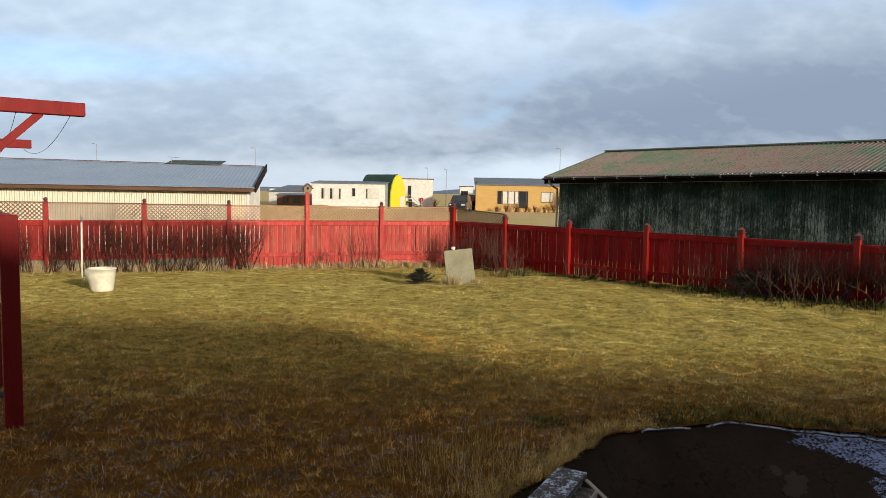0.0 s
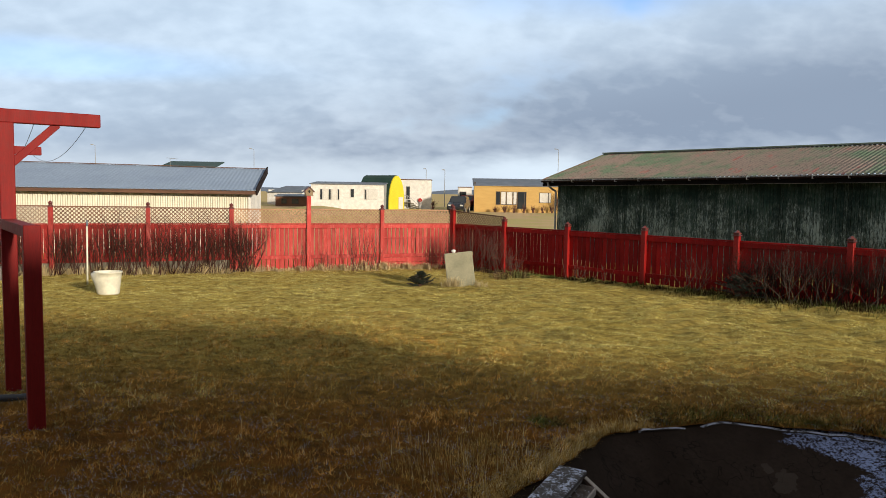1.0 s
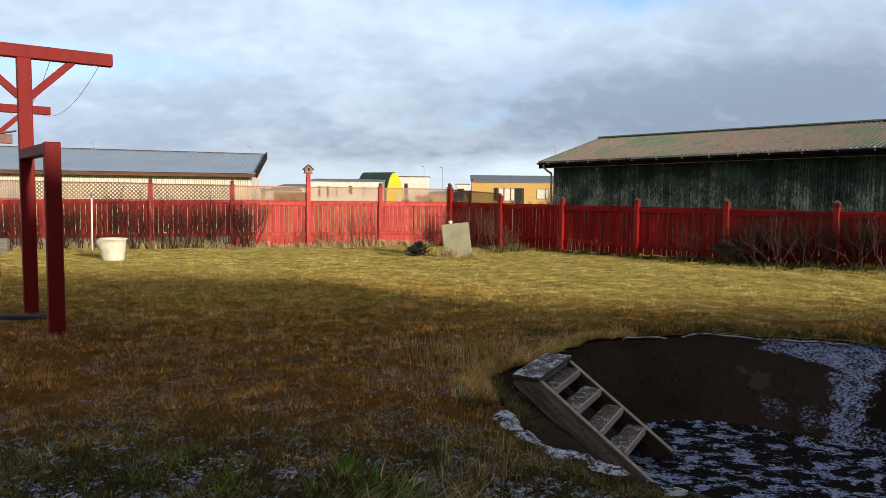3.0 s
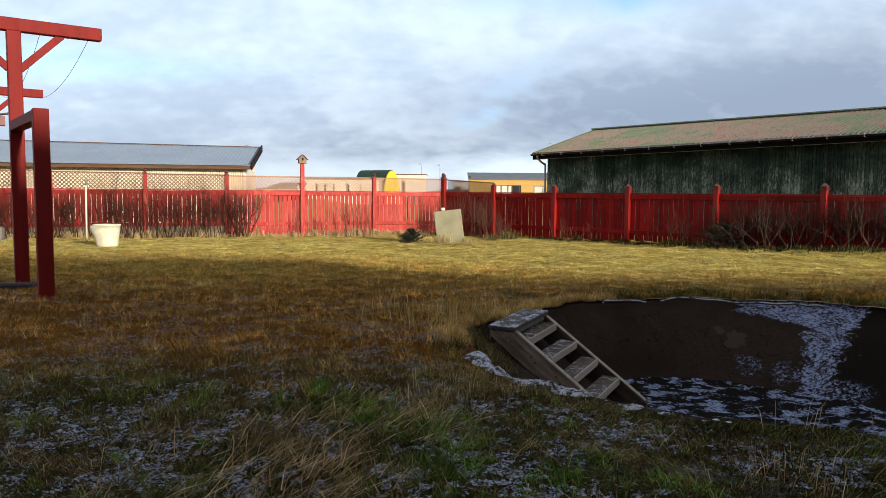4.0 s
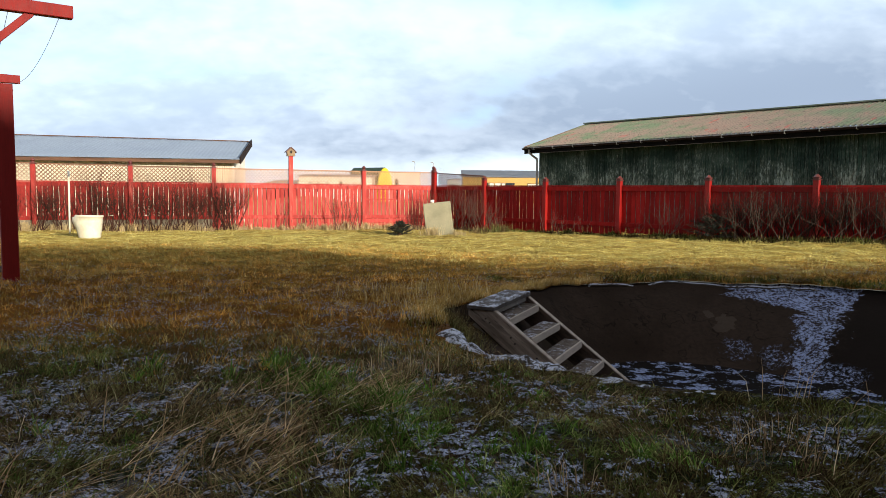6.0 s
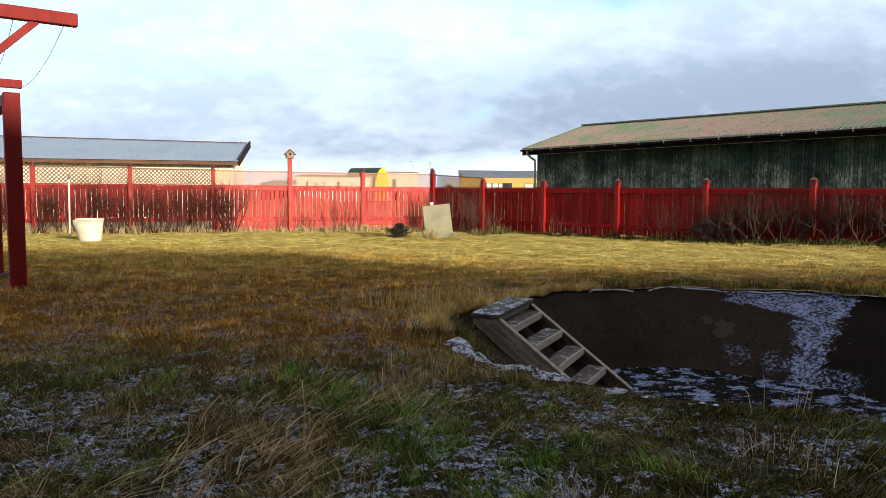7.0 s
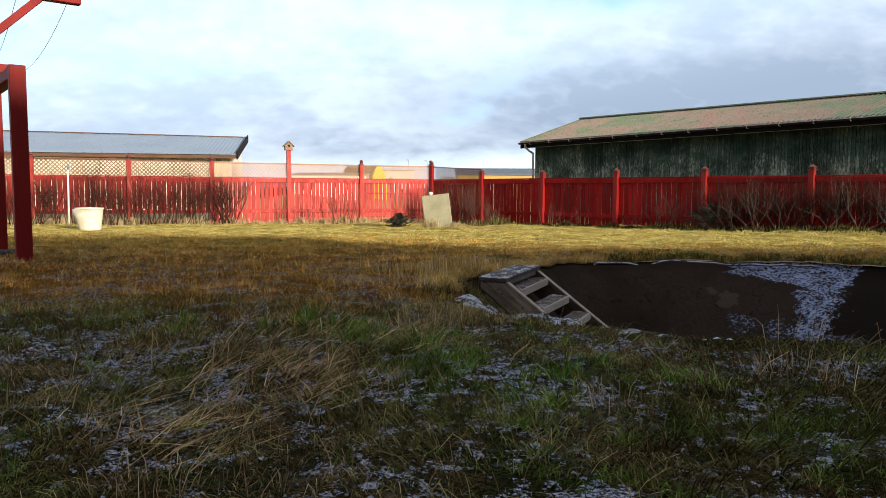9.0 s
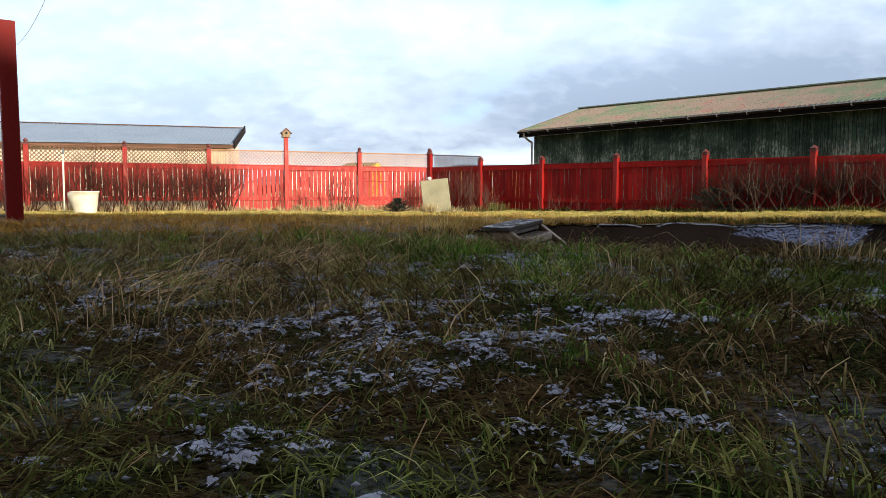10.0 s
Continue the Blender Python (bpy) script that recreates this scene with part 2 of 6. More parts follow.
RUBBER = surface("tyre_rubber", (0.012, 0.012, 0.012), (0.02, 0.02, 0.02), 4, 0.85, fine=30)
LAMPGREY = surface("lamp_post_steel", (0.25, 0.26, 0.27), (0.32, 0.33, 0.34), 4, 0.5, fine=30, bump=0)


def tin_roof_material():
    """Green tin roof whose paint has worn to pink and red primer, sheet by sheet."""
    m = bpy.data.materials.new("worn_green_pink_tin")
    m.use_nodes = True
    n = Nodes(m.node_tree)
    pos = n.add("ShaderNodeTexCoord").outputs["Object"]
    big = n.noise(n.scaled(pos, (0.5, 0.35, 1)), 0.9, 4.0, 0.6, 0.6)
    strip = n.noise(n.scaled(pos, (3.2, 0.5, 1)), 1.3, 5.0, 0.65)
    fine = n.noise(n.scaled(pos, (6, 2, 1)), 6.0, 4.0, 0.6)
    k = n.ramp(n.maths("ADD", n.maths("MULTIPLY", big, 0.6), n.maths("MULTIPLY", strip, 0.4)), 0.40, 0.56)
    col = n.mix(k, rgb(0.12, 0.185, 0.115), rgb(0.24, 0.185, 0.16))
    col = n.mix(n.ramp(strip, 0.60, 0.68), col, rgb(0.33, 0.11, 0.10))
    col = n.mix(n.ramp(fine, 0.54, 0.62, 0.0, 0.85), col, rgb(0.055, 0.055, 0.047))
    b = n.add("ShaderNodeBsdfPrincipled", {"Base Color": col, "Roughness": 0.65, "Specular IOR Level": 0.3})
    bp = n.add("ShaderNodeBump", {"Strength": 0.3, "Distance": 0.004, "Height": fine})
    n.tree.links.new(bp.outputs[0], b.inputs["Normal"])
    n.add("ShaderNodeOutputMaterial", {0: b.outputs[0]})
    return m


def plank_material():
    """Dark green board paint, peeled to pale wood in streaks down the weather side, kept dark upward for the eave's
    shade.
    """
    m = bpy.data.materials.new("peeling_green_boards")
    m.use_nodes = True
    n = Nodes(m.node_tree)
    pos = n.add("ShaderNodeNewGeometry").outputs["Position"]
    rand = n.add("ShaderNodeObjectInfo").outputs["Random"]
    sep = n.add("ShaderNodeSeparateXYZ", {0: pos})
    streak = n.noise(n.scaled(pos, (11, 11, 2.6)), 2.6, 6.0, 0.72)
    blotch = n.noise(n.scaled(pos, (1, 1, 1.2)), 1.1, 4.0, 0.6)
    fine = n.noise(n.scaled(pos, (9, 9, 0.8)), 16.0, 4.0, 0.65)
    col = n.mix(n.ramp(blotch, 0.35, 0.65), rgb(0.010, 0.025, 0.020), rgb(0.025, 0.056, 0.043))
    # thins the peeling upward, which puts the eave's shade into the colour
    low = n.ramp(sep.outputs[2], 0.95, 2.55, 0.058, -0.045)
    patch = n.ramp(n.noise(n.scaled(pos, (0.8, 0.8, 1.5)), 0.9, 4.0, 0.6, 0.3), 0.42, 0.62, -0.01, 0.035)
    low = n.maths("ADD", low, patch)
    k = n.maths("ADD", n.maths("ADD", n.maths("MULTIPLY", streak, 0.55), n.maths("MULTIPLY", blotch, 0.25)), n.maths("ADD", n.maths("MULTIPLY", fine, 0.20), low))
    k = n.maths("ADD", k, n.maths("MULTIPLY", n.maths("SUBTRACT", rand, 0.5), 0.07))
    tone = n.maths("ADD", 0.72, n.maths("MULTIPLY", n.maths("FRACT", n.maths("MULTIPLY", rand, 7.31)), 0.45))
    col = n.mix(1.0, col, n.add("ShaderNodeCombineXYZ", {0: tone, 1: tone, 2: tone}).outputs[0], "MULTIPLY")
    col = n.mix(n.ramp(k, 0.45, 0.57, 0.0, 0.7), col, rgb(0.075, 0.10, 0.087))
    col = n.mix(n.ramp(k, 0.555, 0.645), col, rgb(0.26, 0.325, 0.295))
    b = n.add("ShaderNodeBsdfPrincipled", {"Base Color": col, "Roughness": 0.85, "Specular IOR Level": 0.2})
    bp = n.add("ShaderNodeBump", {"Strength": 0.5, "Distance": 0.004, "Height": fine})
    n.tree.links.new(bp.outputs[0], b.inputs["Normal"])
    n.add("ShaderNodeOutputMaterial", {0: b.outputs[0]})
    return m


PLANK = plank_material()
TINROOF = tin_roof_material()
PIT = (2.6, 3.95, 2.25)                       # the round pit: centre x, y and radius


def pit_r(a):
    """Radius of the pit's uneven edge at bearing a (radians): pushed in behind the steps."""
    deg = np.degrees(np.mod(a, 2 * math.pi))
    r = np.interp(deg, [0, 49, 75, 92, 114, 123, 132, 141, 152, 162, 171, 190, 235, 300, 360], [2.12, 2.10, 2.17, 2.20, 2.14, 2.15, 2.06, 1.99, 1.97, 2.12, 2.26, 2.25, 2.27, 2.22, 2.12])
    return r + 0.012 * np.sin(13 * a) + 0.008 * np.sin(29 * a + 1.0)


def pit_dist(x, y):
    """How far outside the edge of the pit a place lies."""
    dx, dy = np.asarray(x, float) - PIT[0], np.asarray(y, float) - PIT[1]
    return np.hypot(dx, dy) - pit_r(np.arctan2(dy, dx))



def frost_mask(n, pos, near):
    """Frost and thin snow lie in patches on the ground that the house keeps in the shade; none further out on the lawn."""
    sep = n.add("ShaderNodeSeparateXYZ", {0: pos})
    patch = n.noise(n.scaled(pos, (1.0, 1.0, 0.3)), 3.2, 4.0, 0.6, 0.5)
    small = n.noise(pos, 38.0, 5.0, 0.75, 0.5)
    k = n.maths("ADD", n.maths("MULTIPLY", patch, 0.45), n.maths("MULTIPLY", small, 0.55))
    away = n.ramp(sep.outputs[1], 1.5, 8.0, 0.0, near)
    return n.ramp(n.maths("SUBTRACT", k, away), 0.515, 0.60)


def turf_material():
    m = bpy.data.materials.new("winter_turf")
    m.use_nodes = True
    n = Nodes(m.node_tree)
    pos = n.add("ShaderNodeNewGeometry").outputs["Position"]
    sep = n.add("ShaderNodeSeparateXYZ", {0: pos})
    patch = n.ramp(n.noise(pos, 0.55, 4.0, 0.6, 0.4), 0.36, 0.64)
    tuft = n.noise(pos, 7.0, 5.0, 0.65)
    grain = n.noise(pos, 55.0, 3.0, 0.6)
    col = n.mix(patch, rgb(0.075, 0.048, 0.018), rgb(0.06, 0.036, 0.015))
    # brown belt: the tone of the shaded lawn is put into the turf
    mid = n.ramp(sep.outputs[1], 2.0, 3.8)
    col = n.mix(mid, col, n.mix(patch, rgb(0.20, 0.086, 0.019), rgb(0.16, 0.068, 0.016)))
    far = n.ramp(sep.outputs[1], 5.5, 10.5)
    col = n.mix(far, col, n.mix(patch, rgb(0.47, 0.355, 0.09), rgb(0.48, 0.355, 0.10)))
    col = n.mix(n.ramp(tuft, 0.35, 0.6, 0.55, 0.0), col, rgb(0.03, 0.022, 0.010))
    col = n.mix(n.ramp(grain, 0.35, 0.6, 0.35, 0.0), col, rgb(0.05, 0.034, 0.018))
    wild = n.ramp(sep.outputs[1], 25.0, 28.0)
    col = n.mix(wild, col, n.mix(n.ramp(n.noise(pos, 0.12, 4.0), 0.4, 0.6), rgb(0.60, 0.44, 0.25), rgb(0.54, 0.45, 0.20)))
    # matted thatch close to the house: green and straw, near-black for the shade in its gaps
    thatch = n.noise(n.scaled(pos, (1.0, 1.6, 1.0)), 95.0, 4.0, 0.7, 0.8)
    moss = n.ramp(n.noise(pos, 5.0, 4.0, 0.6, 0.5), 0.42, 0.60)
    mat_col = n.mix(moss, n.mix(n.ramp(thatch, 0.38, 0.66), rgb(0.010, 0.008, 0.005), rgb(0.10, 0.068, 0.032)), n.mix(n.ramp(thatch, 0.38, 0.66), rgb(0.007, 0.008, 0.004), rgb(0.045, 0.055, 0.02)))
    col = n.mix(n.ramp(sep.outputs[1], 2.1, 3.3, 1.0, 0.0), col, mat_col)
    frost = n.maths("MULTIPLY", frost_mask(n, pos, 0.12), 0.2)
    col = n.mix(frost, col, rgb(0.36, 0.385, 0.46))
    b = n.add("ShaderNodeBsdfPrincipled", {"Base Color": col, "Roughness": 0.95, "Specular IOR Level": 0.0})
    h = n.maths("ADD", n.maths("MULTIPLY", tuft, 2.2), grain)
    bp = n.add("ShaderNodeBump", {"Strength": 0.8, "Distance": 0.03, "Height": h})
    n.tree.links.new(bp.outputs[0], b.inputs["Normal"])
    n.add("ShaderNodeOutputMaterial", {0: b.outputs[0]})
    return m


GREENS = ((0.07, 0.12, 0.022), (0.21, 0.29, 0.065))


def blade_material(name, tones, green, seed, uneven=1.0):
    """Grass blades: dead straw tones from blade to blade, green where the patches of live grass are."""
    m = bpy.data.materials.new(name)
    m.use_nodes = True
    n = Nodes(m.node_tree)
    geo = n.add("ShaderNodeNewGeometry")
    pos, island = geo.outputs["Position"], geo.outputs["Random Per Island"]
    col = n.mix(island, rgb(*tones[0]), rgb(*tones[1]))
    col = n.mix(n.ramp(island, 0.76, 0.96), col, rgb(*tones[2]))
    patch = n.ramp(n.maths("ADD", n.noise(n.scaled(pos, (1, 1, 0.2)), 0.9 + 0.1 * seed, 3.0, 0.6), n.maths("MULTIPLY", n.maths("SUBTRACT", island, 0.5), 0.20)), 0.46, 0.57)
    col = n.mix(n.maths("MULTIPLY", patch, green), col, n.mix(island, rgb(*GREENS[0]), rgb(*GREENS[1])))
    clump = n.ramp(n.noise(n.scaled(pos, (1, 1, 0.2)), 3.4, 4.0, 0.6), 0.36, 0.62, 1.0 - 0.42 * uneven, 1.0 + 0.22 * uneven)
    tuft = n.ramp(n.noise(n.scaled(pos, (1, 1, 0.3)), 17.0, 3.0, 0.6), 0.36, 0.62, 1.0 - 0.55 * uneven, 1.0 + 0.25 * uneven)
    clump = n.maths("MULTIPLY", clump, tuft)
    col = n.mix(1.0, col, n.add("ShaderNodeCombineXYZ", {0: clump, 1: clump, 2: clump}).outputs[0], "MULTIPLY")
    d = n.add("ShaderNodeBsdfDiffuse", {"Color": col})
    t = n.add("ShaderNodeBsdfTranslucent", {"Color": col})
    s = n.add("ShaderNodeMixShader", {0: 0.28, 1: d.outputs[0], 2: t.outputs[0]})
    n.add("ShaderNodeOutputMaterial", {0: s.outputs[0]})
    return m


def pit_material():
    """Old dark concrete with a repaired patch, cracks, and thin snow drifted over the floor and down one side."""
    m = bpy.data.materials.new("frosted_dark_concrete")
    m.use_nodes = True
    n = Nodes(m.node_tree)
    pos = n.add("ShaderNodeNewGeometry").outputs["Position"]
    sep = n.add("ShaderNodeSeparateXYZ", {0: pos})
    big = n.ramp(n.noise(pos, 1.4, 5.0, 0.6, 0.4), 0.35, 0.65)
    fine = n.noise(pos, 30.0, 5.0, 0.65)
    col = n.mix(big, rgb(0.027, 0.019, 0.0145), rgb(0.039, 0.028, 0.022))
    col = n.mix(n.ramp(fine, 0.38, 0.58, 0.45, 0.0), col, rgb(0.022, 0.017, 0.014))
    pock = n.noise(pos, 14.0, 5.0, 0.7, 0.6)
    col = n.mix(n.ramp(pock, 0.33, 0.39, 0.7, 0.0), col, rgb(0.014, 0.011, 0.009))
    crack = n.add("ShaderNodeTexVoronoi", {"Vector": n.add("ShaderNodeVectorMath", {0: pos, 1: n.add("ShaderNodeTexNoise", {"Vector": pos, "Scale": 5.0}).outputs[1]}, operation="ADD").outputs[0], "Scale": 0.45}, feature="DISTANCE_TO_EDGE").outputs[0]
    col = n.mix(n.ramp(crack, 0.0, 0.007, 0.8, 0.0), col, rgb(0.012, 0.010, 0.008))

    def spot(x, y, z, r0, r1, rag=0.42):
        d = n.add("ShaderNodeVectorMath", {0: pos, 1: (x, y, z)}, operation="DISTANCE").outputs["Value"]
        d = n.maths("ADD", d, n.maths("MULTIPLY", n.maths("SUBTRACT", n.noise(pos, 7.0, 4.0, 0.6), 0.5), rag))
        return n.ramp(d, r0, r1, 1.0, 0.0)

    # a lighter mortar repair, chipped at its edge
    col = n.mix(n.maths("MULTIPLY", n.maths("MAXIMUM", spot(2.86, 5.52, -0.39, 0.10, 0.11, 0.36), spot(2.78, 5.66, -0.33, 0.05, 0.06, 0.3)), 0.45), col, rgb(0.085, 0.068, 0.055))
    # one side nearly black: the shade on it is put into the concrete colour
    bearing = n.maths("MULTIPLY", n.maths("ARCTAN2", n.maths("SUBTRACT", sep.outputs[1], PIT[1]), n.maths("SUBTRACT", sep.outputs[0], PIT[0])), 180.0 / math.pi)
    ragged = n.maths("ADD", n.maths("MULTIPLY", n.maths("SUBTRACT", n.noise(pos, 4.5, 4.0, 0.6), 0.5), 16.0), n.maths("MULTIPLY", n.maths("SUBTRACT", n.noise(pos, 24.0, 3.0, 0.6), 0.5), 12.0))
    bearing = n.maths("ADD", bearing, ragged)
    side_shade = n.maths("MULTIPLY", n.ramp(bearing, 44.0, 50.0, 1.0, 0.0), n.ramp(bearing, -80.0, -60.0))
    col = n.mix(n.maths("MULTIPLY", side_shade, 0.85), col, rgb(0.011, 0.009, 0.008))
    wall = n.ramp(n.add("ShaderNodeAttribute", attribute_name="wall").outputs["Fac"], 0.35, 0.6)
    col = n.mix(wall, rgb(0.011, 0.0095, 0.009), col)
    # snow: a drift down the wall, broad under the rim, and a torn sheet on the floor
    left = n.ramp(sep.outputs[2], -0.27, -0.17, 60.0, 76.0)
    column = n.maths("MULTIPLY", n.ramp(bearing, 45.5, 50.5), n.ramp(n.maths("SUBTRACT", left, bearing), -3.0, 4.0))
    flake = n.noise(n.scaled(pos, (1.0, 1.0, 0.6)), 40.0, 6.0, 0.82, 0.2)
    torn = n.noise(n.scaled(pos, (1.0, 1.25, 1.0)), 6.5, 5.0, 0.7, 0.3)
    loose = n.noise(pos, 8.0, 4.0, 0.65, 0.4)
    on_wall = n.maths("MULTIPLY", column, n.maths("ADD", 0.082, n.maths("MULTIPLY", n.maths("SUBTRACT", loose, 0.5), 0.24)))
    stray = n.maths("MULTIPLY", n.maths("MAXIMUM", spot(2.85, 5.22, -0.54, 0.05, 0.22), spot(3.06, 5.04, -0.57, 0.06, 0.24)), 0.03)
    stray = n.maths("MAXIMUM", stray, n.maths("MULTIPLY", n.maths("MULTIPLY", n.ramp(bearing, 20.0, 42.0), n.ramp(bearing, 47.0, 52.0, 1.0, 0.0)), n.ramp(sep.outputs[2], -0.48, -0.62, 0.0, 0.05)))
    on_floor = n.ramp(torn, 0.40, 0.60, -0.075, 0.11)
    gain = n.maths("ADD", n.maths("MULTIPLY", n.maths("MAXIMUM", on_wall, stray), wall), n.maths("MULTIPLY", on_floor, n.maths("SUBTRACT", 1.0, wall)))
    snow = n.ramp(n.maths("ADD", flake, gain), 0.53, 0.62)
    snow = n.maths("MULTIPLY", snow, n.ramp(gain, 0.012, 0.04))
    col = n.mix(snow, col, rgb(0.30, 0.37, 0.60))
    b = n.add("ShaderNodeBsdfPrincipled", {"Base Color": col, "Roughness": 0.95, "Specular IOR Level": 0.02})
    bp = n.add("ShaderNodeBump", {"Strength": 0.6, "Distance": 0.012, "Height": n.maths("ADD", fine, n.maths("MULTIPLY", snow, 0.7))})
    n.tree.links.new(bp.outputs[0], b.inputs["Normal"])
    n.add("ShaderNodeOutputMaterial", {0: b.outputs[0]})
    return m


def frosted(name, base, amount, scale=22.0, under=(0.06, 0.05, 0.04)):
    """A surface dusted with snow on its upward faces."""
    m = bpy.data.materials.new(name)
    m.use_nodes = True
    n = Nodes(m.node_tree)
    geo = n.add("ShaderNodeNewGeometry")
    pos = geo.outputs["Position"]
    grain = n.noise(n.scaled(pos, (1, 1, 1)), 45.0, 4.0, 0.65)
    wood = n.noise(n.scaled(pos, (4, 4, 4)), 5.0, 5.0, 0.6)
    col = n.mix(n.ramp(wood, 0.35, 0.65), rgb(*base), rgb(*under))
    k = n.maths("ADD", n.maths("MULTIPLY", n.noise(pos, scale, 4.0, 0.65), 0.55), n.maths("MULTIPLY", n.noise(pos, scale * 0.22, 3.0), 0.45))
    mask = n.ramp(n.maths("ADD", k, amount), 0.50, 0.58)
    upz = n.add("ShaderNodeSeparateXYZ", {0: geo.outputs["True Normal"]}).outputs[2]
    mask = n.maths("MULTIPLY", mask, n.ramp(upz, 0.45, 0.75))
    col = n.mix(mask, col, rgb(0.50, 0.54, 0.66))
    b = n.add("ShaderNodeBsdfPrincipled", {"Base Color": col, "Roughness": 0.85, "Specular IOR Level": 0.2})
    bp = n.add("ShaderNodeBump", {"Strength": 0.5, "Distance": 0.006, "Height": n.maths("ADD", grain, mask)})
    n.tree.links.new(bp.outputs[0], b.inputs["Normal"])
    n.add("ShaderNodeOutputMaterial", {0: b.outputs[0]})
    return m


TURF = turf_material()
PITMAT = pit_material()
RIMSNOW = frosted("snowy_concrete_rim", (0.05, 0.042, 0.034), 0.055, 75.0, (0.025, 0.02, 0.016))
STEPWOOD = frosted("snow_dusted_step_wood", (0.13, 0.105, 0.09), -0.02, 75.0, (0.07, 0.055, 0.046))
NOSING = surface("pale_worn_step_edge", (0.40, 0.345, 0.30), (0.52, 0.46, 0.40), 3.0, 0.85, (8, 1.5, 8), 22, 0.4, 0.003, (0.22, 0.18, 0.15), (0.58, 0.70), 4, 0.1)
TOPWOOD = frosted("snowy_top_board", (0.10, 0.09, 0.085), 0.005, 60.0, (0.06, 0.052, 0.048))
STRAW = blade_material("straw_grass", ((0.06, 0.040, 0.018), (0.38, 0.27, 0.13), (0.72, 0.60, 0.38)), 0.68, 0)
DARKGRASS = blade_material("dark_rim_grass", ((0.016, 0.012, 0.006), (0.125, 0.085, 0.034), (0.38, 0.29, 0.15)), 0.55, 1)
# LAWN is toned for the sunlit lawn, BROWNLAWN for the shaded part
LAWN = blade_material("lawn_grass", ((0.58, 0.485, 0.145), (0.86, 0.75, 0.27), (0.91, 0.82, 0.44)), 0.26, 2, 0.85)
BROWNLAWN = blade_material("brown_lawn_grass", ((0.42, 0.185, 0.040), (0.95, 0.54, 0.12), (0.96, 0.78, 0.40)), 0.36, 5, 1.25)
DEADSTRAW = blade_material("dead_straw", ((0.26, 0.165, 0.08), (0.68, 0.48, 0.27), (0.88, 0.72, 0.46)), 0.0, 3, 0.3)
PALESTRAW = blade_material("pale_dry_straw", ((0.46, 0.36, 0.19), (0.64, 0.53, 0.30), (0.76, 0.67, 0.45)), 0.0, 3, 0.5)
FROSTED = blade_material("frosted_blades", ((0.26, 0.25, 0.22), (0.48, 0.48, 0.46), (0.62, 0.64, 0.66)), 0.0, 6)
GREENBLADE = blade_material("green_grass", ((0.045, 0.095, 0.018), (0.22, 0.37, 0.065), (0.50, 0.52, 0.20)), 0.3, 4)
GOLDSTRAW = blade_material("golden_dry_grass", ((0.40, 0.25, 0.07), (0.84, 0.60, 0.22), (0.94, 0.82, 0.50)), 0.08, 7, 0.6)
FRESHBLADE = blade_material("fresh_green_grass", ((0.05, 0.12, 0.018), (0.19, 0.36, 0.05), (0.40, 0.48, 0.16)), 0.0, 4)
NEEDLE = surface("spruce_needles", (0.006, 0.013, 0.006), (0.013, 0.024, 0.010), 8, 0.7, fine=40, bump=0)


def snow_material():
    """Thin crusted snow, grey and blue in the shade, with turf showing through its thin parts."""
    m = bpy.data.materials.new("crusted_snow")
    m.use_nodes = True
    n = Nodes(m.node_tree)
    pos = n.add("ShaderNodeNewGeometry").outputs["Position"]
    grain = n.noise(pos, 130.0, 4.0, 0.7)
    lump = n.noise(pos, 30.0, 4.0, 0.65, 0.4)
    col = n.mix(n.ramp(lump, 0.35, 0.62), rgb(0.23, 0.26, 0.36), rgb(0.43, 0.475, 0.62))
    col = n.mix(n.ramp(n.maths("ADD", n.maths("MULTIPLY", lump, 0.5), n.maths("MULTIPLY", grain, 0.5)), 0.45, 0.38), col, rgb(0.04, 0.036, 0.02))
    b = n.add("ShaderNodeBsdfPrincipled", {"Base Color": col, "Roughness": 0.9, "Specular IOR Level": 0.05})
    bp = n.add("ShaderNodeBump", {"Strength": 0.7, "Distance": 0.004, "Height": n.maths("ADD", grain, lump)})
    n.tree.links.new(bp.outputs[0], b.inputs["Normal"])
    crumb = n.maths("ADD", n.maths("MULTIPLY", n.noise(pos, 150.0, 3.0, 0.6, 0.3), 0.45), n.maths("MULTIPLY", n.noise(n.scaled(pos, (1, 1.4, 1)), 46.0, 4.0, 0.65, 0.6), 0.55))
    thick = n.add("ShaderNodeAttribute", attribute_name="thickness").outputs["Fac"]
    crumb = n.maths("ADD", crumb, n.maths("MINIMUM", n.maths("MULTIPLY", thick, 1.2), 0.028))
    clear = n.add("ShaderNodeBsdfTransparent")
    s = n.add("ShaderNodeMixShader", {0: n.ramp(crumb, 0.515, 0.575), 1: clear.outputs[0], 2: b.outputs[0]})
    n.add("ShaderNodeOutputMaterial", {0: s.outputs[0]})
    return m


SNOW = snow_material()
CRUMBS = surface("loose_snow", (0.28, 0.315, 0.41), (0.43, 0.475, 0.60), 8.0, 0.9, fine=90, bump=0.2, depth=0.002, space="Position", spec=0.05)

# ---- building blocks ----
def box(bm, size, m=None, at=(0, 0, 0), bevel=0.0):
    """Adds a box of that size, centred on `at`, moved by m."""
    r = bmesh.ops.create_cube(bm, size=1.0)
    bmesh.ops.transform(bm, matrix=Matrix.Translation(at) @ Matrix.Diagonal((*size, 1)), verts=r["verts"])
    if bevel:
        edges = list({e for v in r["verts"] for e in v.link_edges})
        vs = bmesh.ops.bevel(bm, geom=edges, offset=bevel, segments=1, affect="EDGES")["verts"]
        r["verts"] = list({v for v in vs} | {v for v in r["verts"] if v.is_valid})
    if m is not None:
        bmesh.ops.transform(bm, matrix=m, verts=[v for v in r["verts"] if v.is_valid])
    return bm


